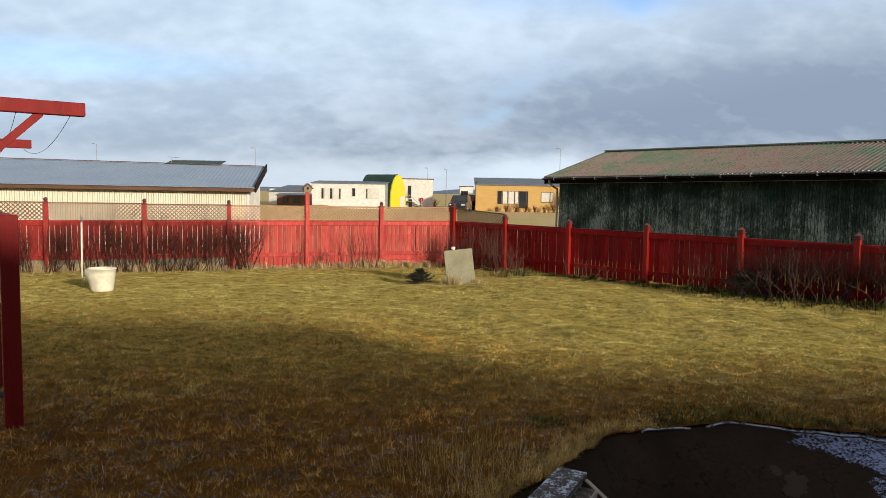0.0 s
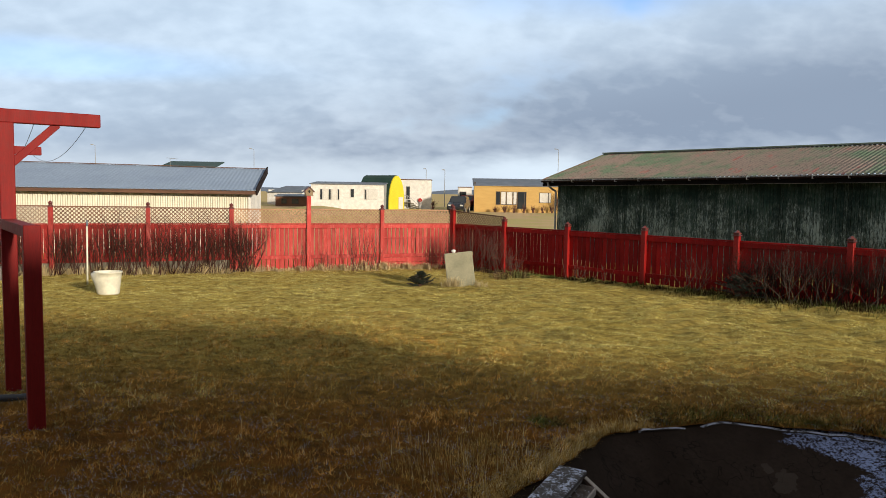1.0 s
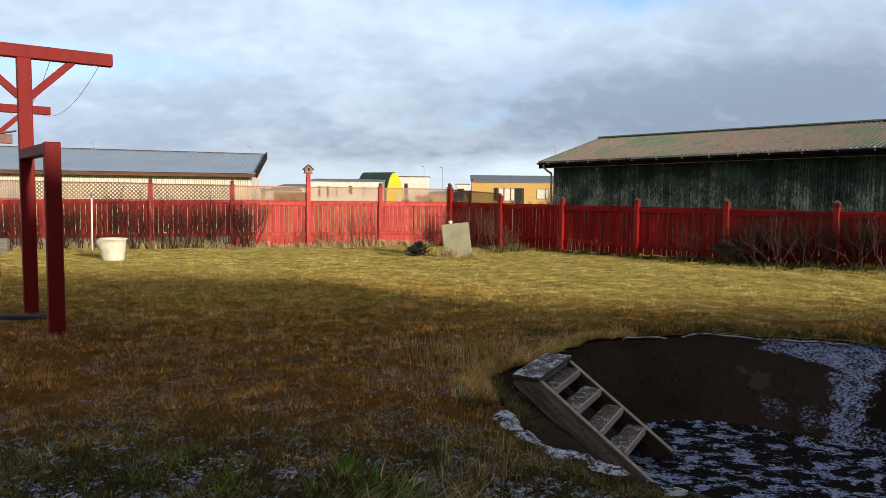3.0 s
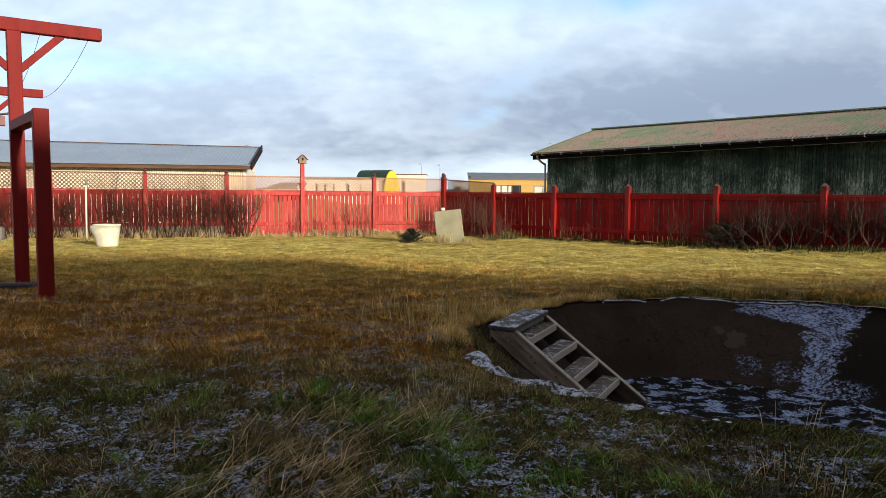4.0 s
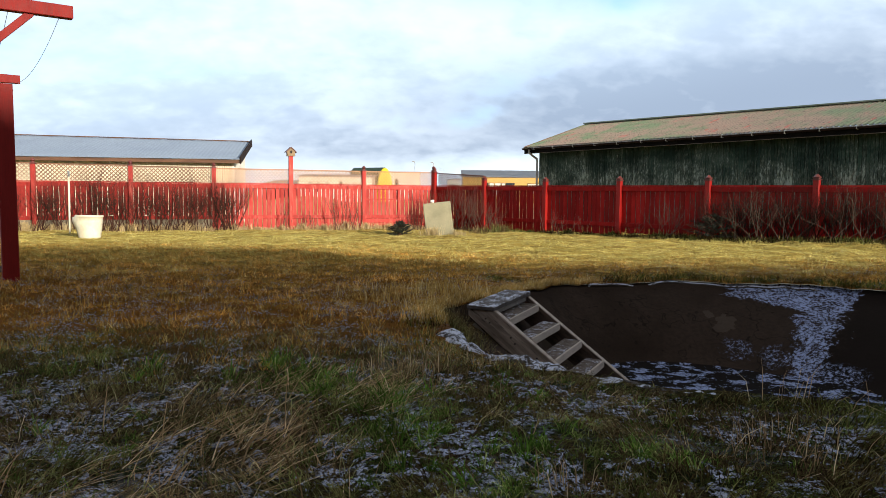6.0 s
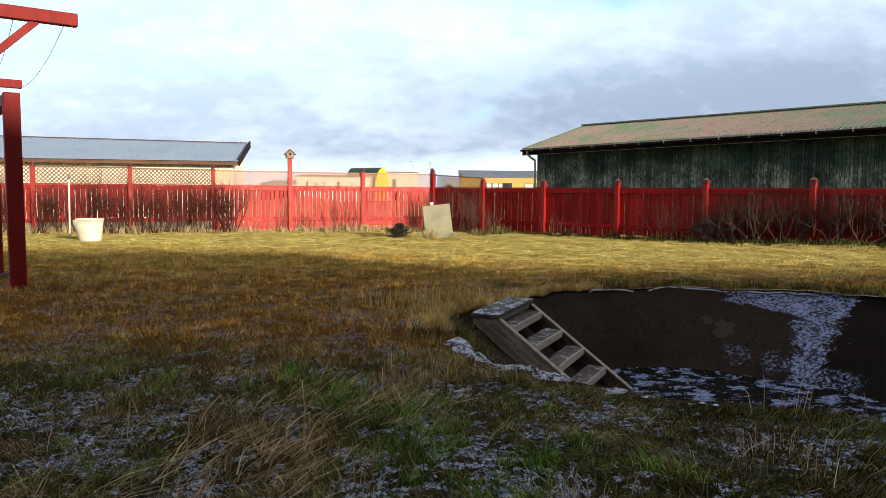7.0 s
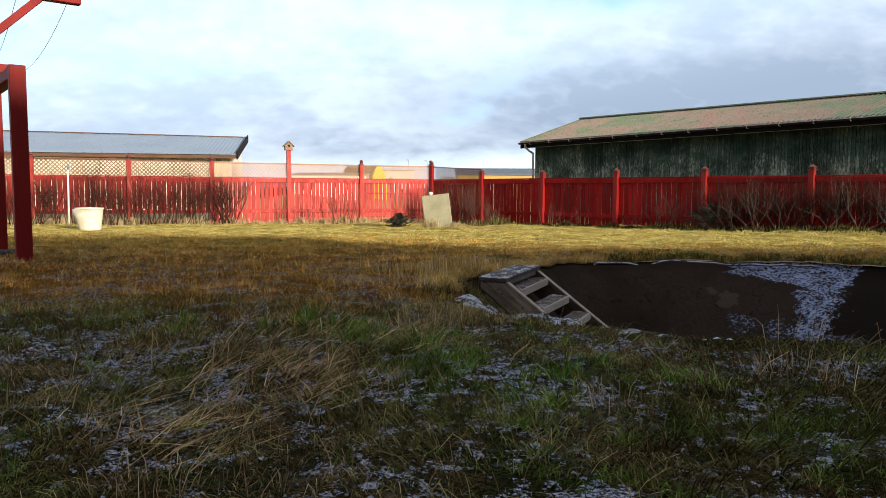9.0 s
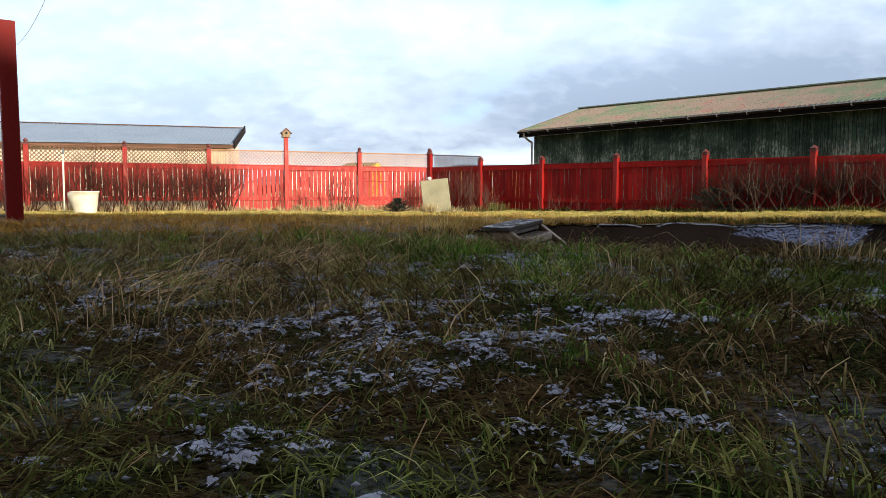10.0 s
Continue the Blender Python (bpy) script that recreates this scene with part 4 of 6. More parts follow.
def right_shed():
    """Long green board shed. Local x along the eave from its far end, local y from the eave towards the ridge."""
    u = Vector((0.66, -0.751))
    length, run, z0, z1 = 24.0, 4.15, 2.60, 3.82
    s = thing("board_shed", axes(4.01, 28.5, 0.0, u), "long shed of peeling dark green boards with a worn tin roof", "shed")
    # the roof sheet, laid to rise a little along its length
    co, quads = wave_sheet(length, run, z1 - z0)
    grade = 0.011

    def lift(pts):
        return [(x, y, z + z0 + grade * x * (1 - min(y, 2 * run - y) / run)) for x, y, z in pts]

    me = raw_mesh("roof_sheet", lift(co), quads, np.zeros((0, 3)), TINROOF)
    me.polygons.foreach_set("use_smooth", [False] * len(me.polygons))
    ob = new("roof_sheet", me)
    ob.parent = s
    bm = beam(bmesh.new(), (-0.02, run, z1 + 0.034), (length, run, z1 + 0.034), 0.36, 0.05)
    part("ridge_cap", bm, RIDGEGREEN, s, "green metal ridge cap")
    ze = lambda x: z0 + grade * x
    # tall and near-black: the shade under the eave is put into this board
    bm = beam(bmesh.new(), (0.02, 0.03, ze(0) - 0.14), (length, 0.03, ze(length) - 0.14), 0.03, 0.25)
    part("fascia", bm, DARKTRIM, s)
    bm = beam(bmesh.new(), (0.0, -0.06, ze(0) - 0.075), (length, -0.06, ze(length) - 0.075), 0.11, 0.075, bevel=0.02)
    gut = part("gutter", bm, GUTTER, s, "brown rain gutter under the eave")
    part("lip", beam(bmesh.new(), (0.0, -0.118, ze(0) - 0.045), (length, -0.118, ze(length) - 0.045), 0.012, 0.016), PIPEGREY, gut, "pale worn gutter lip")
    for i in range(24):
        x = 0.6 + i * 0.98
        bm = boxed((0.02, 0.135, 0.10), (x, -0.06, ze(x) - 0.075))
        part("bracket", bm, PIPEGREY, gut)
    bm = beam(bmesh.new(), (0.2, 0.28, ze(0) - 0.14), (length, 0.28, ze(length) - 0.14), 0.5, 0.02)
    part("soffit", bm, DARKTRIM, s)
    part("batten", beam(bmesh.new(), (0.1, 0.012, ze(0) - 0.255), (length, 0.012, ze(length) - 0.255), 0.016, 0.014), GREYWOOD, s, "thin weathered batten under the eave")
    for y0, y1, za, zb in ((0.0, run, ze(0) - 0.06, z1 - 0.06), (2 * run, run, ze(0) - 0.06, z1 - 0.06)):
        bm = beam(bmesh.new(), (0.02, y0, za), (0.02, y1, zb), 0.035, 0.14)
        part("bargeboard", bm, BROWNTRIM if y0 == 0 else DARKTRIM, s)
    # walls: planks side by side on the yard side, plain walls behind
    wall_y, x0 = 0.5, 0.42
    foot = -0.75
    bm = boxed((length - x0, 0.06, 2.66 - foot), ((length + x0) / 2, wall_y + 0.06, (2.66 + foot) / 2))
    wall = part("wall", bm, DARKTRIM, s)
    rnd = random.Random(5)
    x = x0
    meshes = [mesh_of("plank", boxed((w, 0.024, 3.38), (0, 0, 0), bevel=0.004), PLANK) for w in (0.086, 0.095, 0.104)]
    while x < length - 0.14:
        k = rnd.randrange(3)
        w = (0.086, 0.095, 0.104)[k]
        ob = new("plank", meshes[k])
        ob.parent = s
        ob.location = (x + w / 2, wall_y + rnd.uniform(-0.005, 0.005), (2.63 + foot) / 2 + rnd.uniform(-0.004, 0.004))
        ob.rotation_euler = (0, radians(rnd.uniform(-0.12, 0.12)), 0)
        x += w + 0.008
    bm = bmesh.new()
    a = [bm.verts.new(p) for p in ((x0, wall_y, foot), (x0, 2 * run - wall_y, foot), (x0, 2 * run - wall_y, 2.55), (x0, run, z1 - 0.12), (x0, wall_y, 2.55))]
    b = [bm.verts.new(v.co + Vector((0.1, 0, 0))) for v in a]
    bm.faces.new(a[::-1])
    bm.faces.new(b)
    for i in range(5):
        j = (i + 1) % 5
        bm.faces.new((a[i], a[j], b[j], b[i]))
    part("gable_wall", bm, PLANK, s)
    part("wall", boxed((length - x0, 0.1, 3.2), ((length + x0) / 2, 2 * run - wall_y, 0.85)), DARKTRIM, s)
    # downpipe with its swan neck at the end
    pipe = bmesh.new()
    pts = [(0.34, -0.06, ze(0) - 0.10), (0.34, -0.05, ze(0) - 0.22), (0.36, 0.16, ze(0) - 0.36), (0.36, 0.42, ze(0) - 0.46), (0.36, 0.44, -0.6)]
    for p, q in zip(pts, pts[1:]):
        rod(pipe, p, q, 0.042, seg=10)
    part("downpipe", pipe, PIPEGREY, s, "grey metal downpipe")


def left_shed():
    """Low cream shed with a grey roof, parallel to the fence. Local x runs from its near right end to the left, y towards the ridge."""
    u = Vector((0.9903, 0.1392))
    length, run, z0, z1 = 26.0, 4.2, 1.98, 2.93
    e = Vector((-7.37, 27.8)) + 0.05 * u
    grade = 0.010
    o = e - length * u
    s = thing("metal_shed", axes(o.x, o.y, 0.0, u), "long low cream metal shed with a grey corrugated roof", "shed")
    co, quads = wave_sheet(length, run, z1 - z0, 0.16, 0.003)
    me = raw_mesh("roof_sheet", [(x, y, z + z0 + grade * (length - x) * min(y, 2 * run - y) / run) for x, y, z in co], quads, np.zeros((0, 3)), GREYTIN)
    me.polygons.foreach_set("use_smooth", [False] * len(me.polygons))
    ob = new("roof_sheet", me)
    ob.parent = s
    # the scalloped edge strip along the eave
    co, quads = wave_sheet(length, 0.10, 0.10 * (z1 - z0) / run, 0.16, 0.016)
    ob = new("eave_strip", raw_mesh("eave_strip", [(x, y - 0.03, z + z0 + 0.004) for x, y, z in co], quads, np.zeros((0, 3)), GREYTIN))
    ob.parent = s
    part("ridge_cap", beam(bmesh.new(), (0, run, z1 + 0.03 + grade * length), (length, run, z1 + 0.03), 0.24, 0.03), BROWNTRIM, s)
    part("fascia", beam(bmesh.new(), (0, 0.05, z0 - 0.095), (length, 0.05, z0 - 0.095), 0.03, 0.13), BROWNTRIM, s, "brown wooden fascia")
    part("bargeboard", beam(bmesh.new(), (length, -0.02, z0 - 0.05), (length, run, z1 - 0.03), 0.05, 0.30), GUTTER, s, "dark brown bargeboard")
    # ribbed wall
    n = int((length - 0.6) / 0.09)
    xs = np.linspace(0.3, length - 0.3, n * 4 + 1)
    co, quads = [], []
    ys = [0.45 + (0.0 if (i % 4) in (0, 1) else 0.05) for i in range(len(xs))]
    for z in (-0.8, 1.86):
        co += [(x, y, z) for x, y in zip(xs, ys)]
    w = len(xs)
    for i in range(w - 1):
        quads.append((i, i + 1, i + 1 + w, i + w))
    ob = new("wall", raw_mesh("wall", co, quads, np.zeros((0, 3)), CREAM))
    ob.parent = s
    bm = bmesh.new()
    x1 = length - 0.28
    a = [bm.verts.new(p) for p in ((x1, 0.45, -0.8), (x1, run - 0.1, -0.8), (x1, run - 0.1, z1 - 0.1), (x1, 0.45, 1.97))]
    b = [bm.verts.new(v.co - Vector((0.12, 0, 0))) for v in a]
    bm.faces.new(a)
    bm.faces.new(b[::-1])
    for i in range(4):
        j = (i + 1) % 4
        bm.faces.new((a[j], a[i], b[i], b[j]))
    part("gable_wall", bm, WHITE, s)
    part("wall", boxed((length - 0.6, 0.1, 3.55), (length / 2, run - 0.16, 1.0)), CREAM, s)


right_shed()
left_shed()

# ---- the house behind the camera, whose shade lies over the near lawn ----
def shading_house():
    """Only its shadow is seen. Plain walls and roofs: the main house and a lower wing."""
    h = thing("dwelling_house", Matrix(), "plain brown-walled house with a flat slate-grey roof", "house")
    part("wall", boxed((24.0, 8.0, 3.66), (-2.65, -6.2, 1.83)), BROWNWALL, h)
    part("roof", boxed((24.1, 8.1, 0.14), (-2.65, -6.2, 3.73)), SLATE, h)
    part("wing_wall", boxed((14.0, 6.0, 2.82), (16.4, -5.2, 1.41)), BROWNWALL, h)
    part("wing_roof", boxed((14.1, 6.1, 0.10), (16.4, -5.2, 2.87)), SLATE, h)


shading_house()

# ---- clothes-drying frame ----
AX, BX = Vector((-0.573, 0.82, 0)), Vector((0.82, 0.573, 0))
T1, T2 = Vector((-4.43, 6.93, 0)), Vector((-7.37, 11.06, 0))


def tee(base, top, shift=0.0):
    g = gz(base.x, base.y)
    m = axes(base.x, base.y, 0, BX)
    t = thing("clothesline_post", m, "red painted wooden clothesline post with braced crossbeam", "clothesline post", "clothesline posts")
    part("post", boxed((0.135, 0.135, top - g + 0.3), (shift, 0, (top + g - 0.3) / 2), bevel=0.006), FRAMERED, t)
    part("crossbeam", beam(bmesh.new(), (-0.87, 0, top + 0.067), (0.87, 0, top + 0.067), 0.115, 0.135, bevel=0.006), FRAMERED, t)
    for s in (-1, 1):
        part("brace", beam(bmesh.new(), (shift + s * 0.05, 0, top - 0.40), (s * 0.47, 0, top + 0.01), 0.05, 0.075), FRAMERED, t)
    return t


tee(T1, 2.62, 0.008)
tee(T2, 2.50)


def side_post():
    b = T1 - 1.50 * AX
    b.x += 0.085
    g = gz(b.x, b.y)
    t = thing("rail_post", axes(b.x, b.y, 0, BX), "short red wooden post with a top rail to the clothesline post", "post")
    part("post", boxed((0.13, 0.13, 1.665 - g + 0.3), (0, 0, (1.665 + g - 0.3) / 2), bevel=0.006), FRAMERED, t)
    inv = axes(b.x, b.y, 0, BX).inverted()
    e = inv @ Vector((T1.x, T1.y, 0))
    part("top_rail", beam(bmesh.new(), (0, 0.07, 1.61), (e.x, e.y - 0.07, 1.61), 0.12, 0.10), FRAMERED, t)


side_post()


def slack_wire(a, b, sag, r=0.0028):
    a, b = Vector(a), Vector(b)
    pts = [a.lerp(b, i / 14) - Vector((0, 0, sag * 4 * (i / 14) * (1 - i / 14))) for i in range(15)]
    bm = bmesh.new()
    for p, q in zip(pts, pts[1:]):
        rod(bm, p, q, r, seg=5)
    return solid("clothesline", bm, WIRE, Matrix(), "slack dark clothesline strung between the posts", "clothesline", "clotheslines")


for off, sag in ((0.74, 0.22), (0.26, 0.28), (-0.3, 0.34), (-0.75, 0.36)):
    slack_wire(T1 + off * BX + Vector((0, 0, 2.63)), T2 + off * BX + Vector((0, 0, 2.51)), sag)

def nest_box():
    p = T2 + 0.20 * BX - 0.11 * AX
    b = thing("nest_box", axes(p.x, p.y, 1.98, BX), "small brown wooden nest box on the far clothesline post", "nest box")
    part("body", boxed((0.18, 0.17, 0.15), (0, 0, 0.08), bevel=0.004), CAP, b)
    part("roof_board", beam(bmesh.new(), (-0.15, 0, 0.15), (0.15, 0, 0.215), 0.24, 0.02), BROWNTRIM, b)
    part("mount", boxed((0.10, 0.24, 0.05), (-0.06, 0.14, 0.06)), BROWNTRIM, b)


nest_box()

# ---- wooden steps into the pit ----
def pit_steps():
    d, w = Vector((0.865, -0.50, 0)), Vector((0.50, 0.865, 0))
    o = Vector((0.69, 4.18, -0.037))
    m = Matrix((d, w, Vector((0, 0, 1)))).transposed().to_4x4()
    m.translation = o
    m = m @ Matrix.Rotation(radians(2.6), 4, "X")
    s = thing("wooden_steps", m, "weathered grey wooden steps leading down into the pit, dusted with snow", "steps")
    wide = 0.635
    part("platform", boxed((0.21, wide + 0.03, 0.03), (-0.095, wide / 2, 0.0), bevel=0.004), TOPWOOD, s, "snow-covered top board")
    part("platform_edge", boxed((0.022, wide - 0.08, 0.03), (-0.012, wide / 2, -0.034), bevel=0.003), GREYWOOD, s)
    for y in (0.022, wide - 0.022):
        bm = bmesh.new()
        # plank whose upper end tapers out under the platform and whose foot is cut level on the floor
        prof = [(-0.195, -0.018), (0.004, -0.018), (0.81, -0.60), (0.81, -0.672), (0.595, -0.672), (-0.195, -0.065)]
        a = [bm.verts.new((x, y - 0.021, z)) for x, z in prof]
        b = [bm.verts.new((x, y + 0.021, z)) for x, z in prof]
        bm.faces.new(a)
        bm.faces.new(b[::-1])
        for i in range(len(prof)):
            j = (i + 1) % len(prof)
            bm.faces.new((a[j], a[i], b[i], b[j]))
        bmesh.ops.recalc_face_normals(bm, faces=bm.faces)
        bmesh.ops.bevel(bm, geom=bm.edges[:], offset=0.004, segments=1, affect="EDGES")
        side = part("stringer", bm, STRINGER if y < 0.1 else DARKSTRINGER, s)
        part("worn_edge", beam(bmesh.new(), (0.012, y, -0.020), (0.80, y, -0.589), 0.040, 0.007, bevel=0.002), NOSING, side, "pale upper edge")
    for i in range(4):
        x = 0.03 + 0.169 * i
        z = -0.089 - 0.121 * i
        t = part("tread", boxed((0.125, wide - 0.088, 0.042), (-0.005, 0, 0), bevel=0.005), STEPWOOD, s)
        part("nosing", boxed((0.014, wide - 0.090, 0.054), (0.066, 0, -0.006), bevel=0.003), NOSING, t, "pale worn front edge")
        t.location, t.rotation_euler = (x, wide / 2 + 0.002 * (-1) ** i, z), (radians(0.6 * (-1) ** i), radians(1.5 - i * 0.4), 0)
    part("support", beam(bmesh.new(), (-0.17, 0.03, -0.13), (0.24, 0.03, -0.52), 0.025, 0.035), GREYWOOD, s, "thin diagonal brace")
    for x, z in ((-0.06, -0.075), (-0.03, -0.10), (0.13, -0.19), (0.16, -0.23), (0.32, -0.31), (0.35, -0.36), (0.50, -0.44), (0.53, -0.50), (0.62, -0.56)):
        part("nail", rod(bmesh.new(), (x, -0.004, z), (x, 0.002, z), 0.006, seg=8), BLACK, s)


pit_steps()

# ---- bin, pipe and slab on the lawn ----
def tub():
    x, y = -7.31, 15.2
    z = gz(x, y)
    t = thing("plastic_tub", axes(x, y, z - 0.02, (1, 0.1)), "dirty white tapered plastic tub standing on the grass", "tub")
    bm = bmesh.new()
    prof = [(0.02, 0.03), (0.215, 0.03), (0.23, 0.06), (0.255, 0.26), (0.272, 0.40), (0.283, 0.50), (0.297, 0.505), (0.299, 0.53), (0.285, 0.532), (0.268, 0.50), (0.215, 0.07), (0.02, 0.06)]
    seg = 32
    loops = []
    for k, (r, h) in enumerate(prof):
        # a moulded shoulder bulges out on one side under the rim
        bulge = 0.30 * math.exp(-((h - 0.42) / 0.16) ** 2) if k < 6 else 0.0
        loops.append([bm.verts.new((r * c * (1 + bulge * max(0.0, -c)), 0.9 * r * math.sin(2 * math.pi * i / seg), h)) for i in range(seg) for c in (math.cos(2 * math.pi * i / seg),)])
    for p, q in zip(loops, loops[1:]):
        for i in range(seg):
            bm.faces.new((p[i], p[(i + 1) % seg], q[(i + 1) % seg], q[i]))
    part("body", bm, BINWHITE, t, smooth=True)


tub()


def standing_pipe():
    x, y = -8.66, 17.0
    z = gz(x, y)
    t = thing("marker_pole", axes(x, y, z, (1, 0)), "thin pale plastic pole with a blue top stuck in the lawn", "pole")
    part("pole", rod(bmesh.new(), (0, 0, -0.2), (0.02, 0, 1.42), 0.021, seg=12), BINWHITE, t, smooth=True)
    part("sleeve", rod(bmesh.new(), (0.0205, 0, 1.42), (0.022, 0, 1.56), 0.024, seg=12), SLATE, t, "faded blue sleeve", smooth=True)


standing_pipe()


def slab():
    x, y = 0.50, 17.72
    m = axes(x, y, gz(x, y), (1, 0.05)) @ pose(0, 0, 0, -12, -6.5, 0)
    bm = boxed((0.72, 0.07, 0.96), (0, 0, 0.40), bevel=0.012)
    solid("concrete_slab", bm, SLAB, m, "mossy pale concrete slab leaning at the lawn's edge", "slab")
    p = axes(x - 0.22, y + 0.20, gz(x, y), (1, 0))
    bm = bmesh.new()
    bmesh.ops.create_icosphere(bm, subdivisions=3, radius=0.06)
    for v in bm.verts:
        v.co += 0.02 * noise.noise_vector(v.co * 9)
        v.co.z *= 0.9
    # a post carries the stone behind the slab
    st = thing("garden_stone", p, "pale rounded stone on a low block behind the slab", "stone")
    part("block", boxed((0.15, 0.2, 0.87), (0.0, 0.04, 0.395), bevel=0.02), CONCRETE, st)
    s2 = part("cobble", bm, WHITE, st, smooth=True)
    s2.location = (0.0, -0.02, 0.885)


slab()


def lying_pipe():
    """A dark length of plastic pipe with a socket end, lying in the grass behind the clothesline post."""
    a, b = Vector((-4.0, 6.58, gz(-4.0, 6.58) + 0.018)), Vector((-6.3, 6.30, gz(-6.3, 6.3) + 0.02))
    t = thing("plastic_pipe", Matrix.Translation(a), "dark blue-grey plastic pipe lying in the grass", "pipe")
    part("tube", rod(bmesh.new(), (0, 0, 0), b - a, 0.036, seg=14), PIPEDARK, t)
    part("socket", rod(bmesh.new(), (b - a) * 0.01, (b - a) * 0.05, 0.044, seg=14), PIPEDARK, t)


def edge_stone():
    x, y = -11.2, 17.5
    bm = boxed((0.30, 0.26, 0.44), (0, 0, 0.14), bevel=0.05)
    for v in bm.verts:
        v.co += 0.02 * noise.noise_vector(v.co * 4)
    solid("edge_stone", bm, GREYWOOD, axes(x, y, gz(x, y), (1, 0.2)), "weathered dark block at the lawn's edge", "stone")


lying_pipe()
edge_stone()

# ---- the settlement beyond the yard, laid out on a plan of its own and set down at its true distance ----
FAR = Matrix.Translation((0, 0, 1.9)) @ Matrix.Scale(1.7, 4) @ Matrix.Translation((0, 0, -1.9))


def plot(x, y):
    """Height of the ground on the settlement's plan."""
    return float(np.interp(y, [60, 75, 120], [-0.1, 0.1, 0.3]))


before_settlement = set(bpy.data.objects)

def window(parent, x0, x1, z0, z1, bars=(), trim=FRAME, pane=PANE, y=0.0):
    """A framed window set into a front wall whose face is at local y (towards -y)."""
    w = part("window", boxed((x1 - x0, 0.06, z1 - z0), ((x0 + x1) / 2, y - 0.01, (z0 + z1) / 2)), trim, parent)
    cuts = [x0] + [x0 + (x1 - x0) * b for b in bars] + [x1]
    for a, b in zip(cuts, cuts[1:]):
        part("pane", boxed((b - a - 0.09, 0.02, z1 - z0 - 0.12), ((a + b) / 2, y - 0.045, (z0 + z1) / 2)), pane, w)
    return w


def hut(name, x, y, width, depth, height, turn, wall, roof, label, overhang=0.15, rise=0.25, windows=(), doors=(), side=None):
    """A low hut with a shallow roof rising to the back. Local x along the front, which faces -y."""
    m = axes(x, y, plot(x, y) - 0.2, (math.cos(turn), math.sin(turn)))
    h = thing(name, m, label, "house")
    H = height + 0.2
    part("front_wall", boxed((width, 0.15, H), (width / 2, 0.075, H / 2)), wall, h)
    for sx in (0.075, width - 0.075):
        part("side_wall", boxed((0.15, depth - 0.15, H + rise * 0.5), (sx, depth / 2 + 0.075, H / 2 + rise * 0.2)), side or wall, h)
    part("back_wall", boxed((width - 0.3, 0.15, H + rise), (width / 2, depth - 0.075, H / 2)), wall, h)
    part("roof", beam(bmesh.new(), (width / 2, -overhang, H + 0.04), (width / 2, depth + overhang, H + rise + 0.04), width + 2 * overhang, 0.10), roof, h)
    for spec in windows:
        window(h, *spec)
    for x0, x1, z1, mat in doors:
        d = part("door", boxed((x1 - x0, 0.06, z1), ((x0 + x1) / 2, -0.01, z1 / 2 + 0.15), bevel=0.01), mat, h)
        part("handle", boxed((0.05, 0.05, 0.16), (x1 - 0.14, -0.06, z1 * 0.5)), PIPEGREY, d)
    return h


hut("white_hut", -13.8, 75.2, 7.7, 4.0, 2.62, -0.02, WHITE, SLATE, "low white hut with a grey roof and three windows", windows=(
    (0.95, 1.25, 1.15, 2.35, (), FRAMEWHITE, PANE), (1.28, 1.80, 1.15, 2.35, (), FRAMEWHITE, CURTAIN), (1.86, 2.15, 1.15, 2.35, (), FRAMEWHITE, PANE), (2.18, 2.75, 1.15, 2.35, (), FRAMEWHITE, CURTAIN), (2.82, 3.05, 1.15, 2.35, (), FRAMEWHITE, PANE), (4.2, 4.6, 1.45, 2.4, (), FRAMEWHITE, PANE), (5.68, 5.88, 1.25, 2.35, (), FRAMEWHITE, PANE), (5.9, 7.05, 1.25, 2.35, (0.2,), FRAMEWHITE, CURTAIN)),
    side=surface("grey_end_wall", (0.30, 0.31, 0.31), (0.36, 0.37, 0.36), 2, 0.8, fine=10, bump=0.05))
hut("ochre_hut", 3.45, 75.0, 10.5, 5.0, 2.72, -0.03, OCHRE, SLATE, "ochre board hut with a blue-grey roof and picture windows", rise=0.8, windows=(
    (2.3, 2.75, 0.95, 2.35), (2.8, 3.35, 0.95, 2.35, (), FRAME, CURTAIN), (3.4, 4.05, 0.95, 2.35, (), FRAME, CURTAIN), (4.1, 4.5, 0.95, 2.35, (), FRAME, CURTAIN), (4.55, 5.5, 0.55, 2.35, (0.8,), FRAME, PANE), (6.85, 8.1, 1.2, 2.3, (0.75,), FRAME, CURTAIN)),
    side=FRAME)
hut("white_house", -7.1, 82.0, 5.9, 5.0, 3.30, 0.0, WHITE, BROWNTRIM, "tall white house with dark windows and an outside stair", rise=0.02, overhang=0.06, windows=(
    (1.95, 2.35, 1.75, 2.7), (3.05, 3.45, 1.3, 2.75, (), FRAME, PANE), (3.1, 3.55, 0.3, 1.2)))
hut("white_annex", 2.05, 86.0, 1.6, 3.0, 2.55, 0.0, WHITE, BROWNTRIM, "small white outbuilding with one dark window", rise=0.02, overhang=0.05, windows=((0.15, 0.95, 1.2, 2.25, (0.3,)),))
hut("brown_hut", -19.6, 84.0, 3.8, 4.0, 1.15, 0.1, BROWNWALL, SLATE, "low brown board hut with a slate-blue roof", rise=0.2, windows=((0.7, 1.3, 0.5, 1.1), (1.9, 2.7, 0.5, 1.1)))
hut("grey_hut", -22.5, 92.0, 5.0, 5.0, 1.55, -0.3, WHITE, SLATE, "grey-roofed hut half hidden by the shed", rise=0.8)
hut("dark_roof_house", -28.6, 70.0, 5.4, 5.0, 3.5, -0.05, WHITE, GREENROOF, "house with a dark mossy roof behind the shed", rise=1.25)


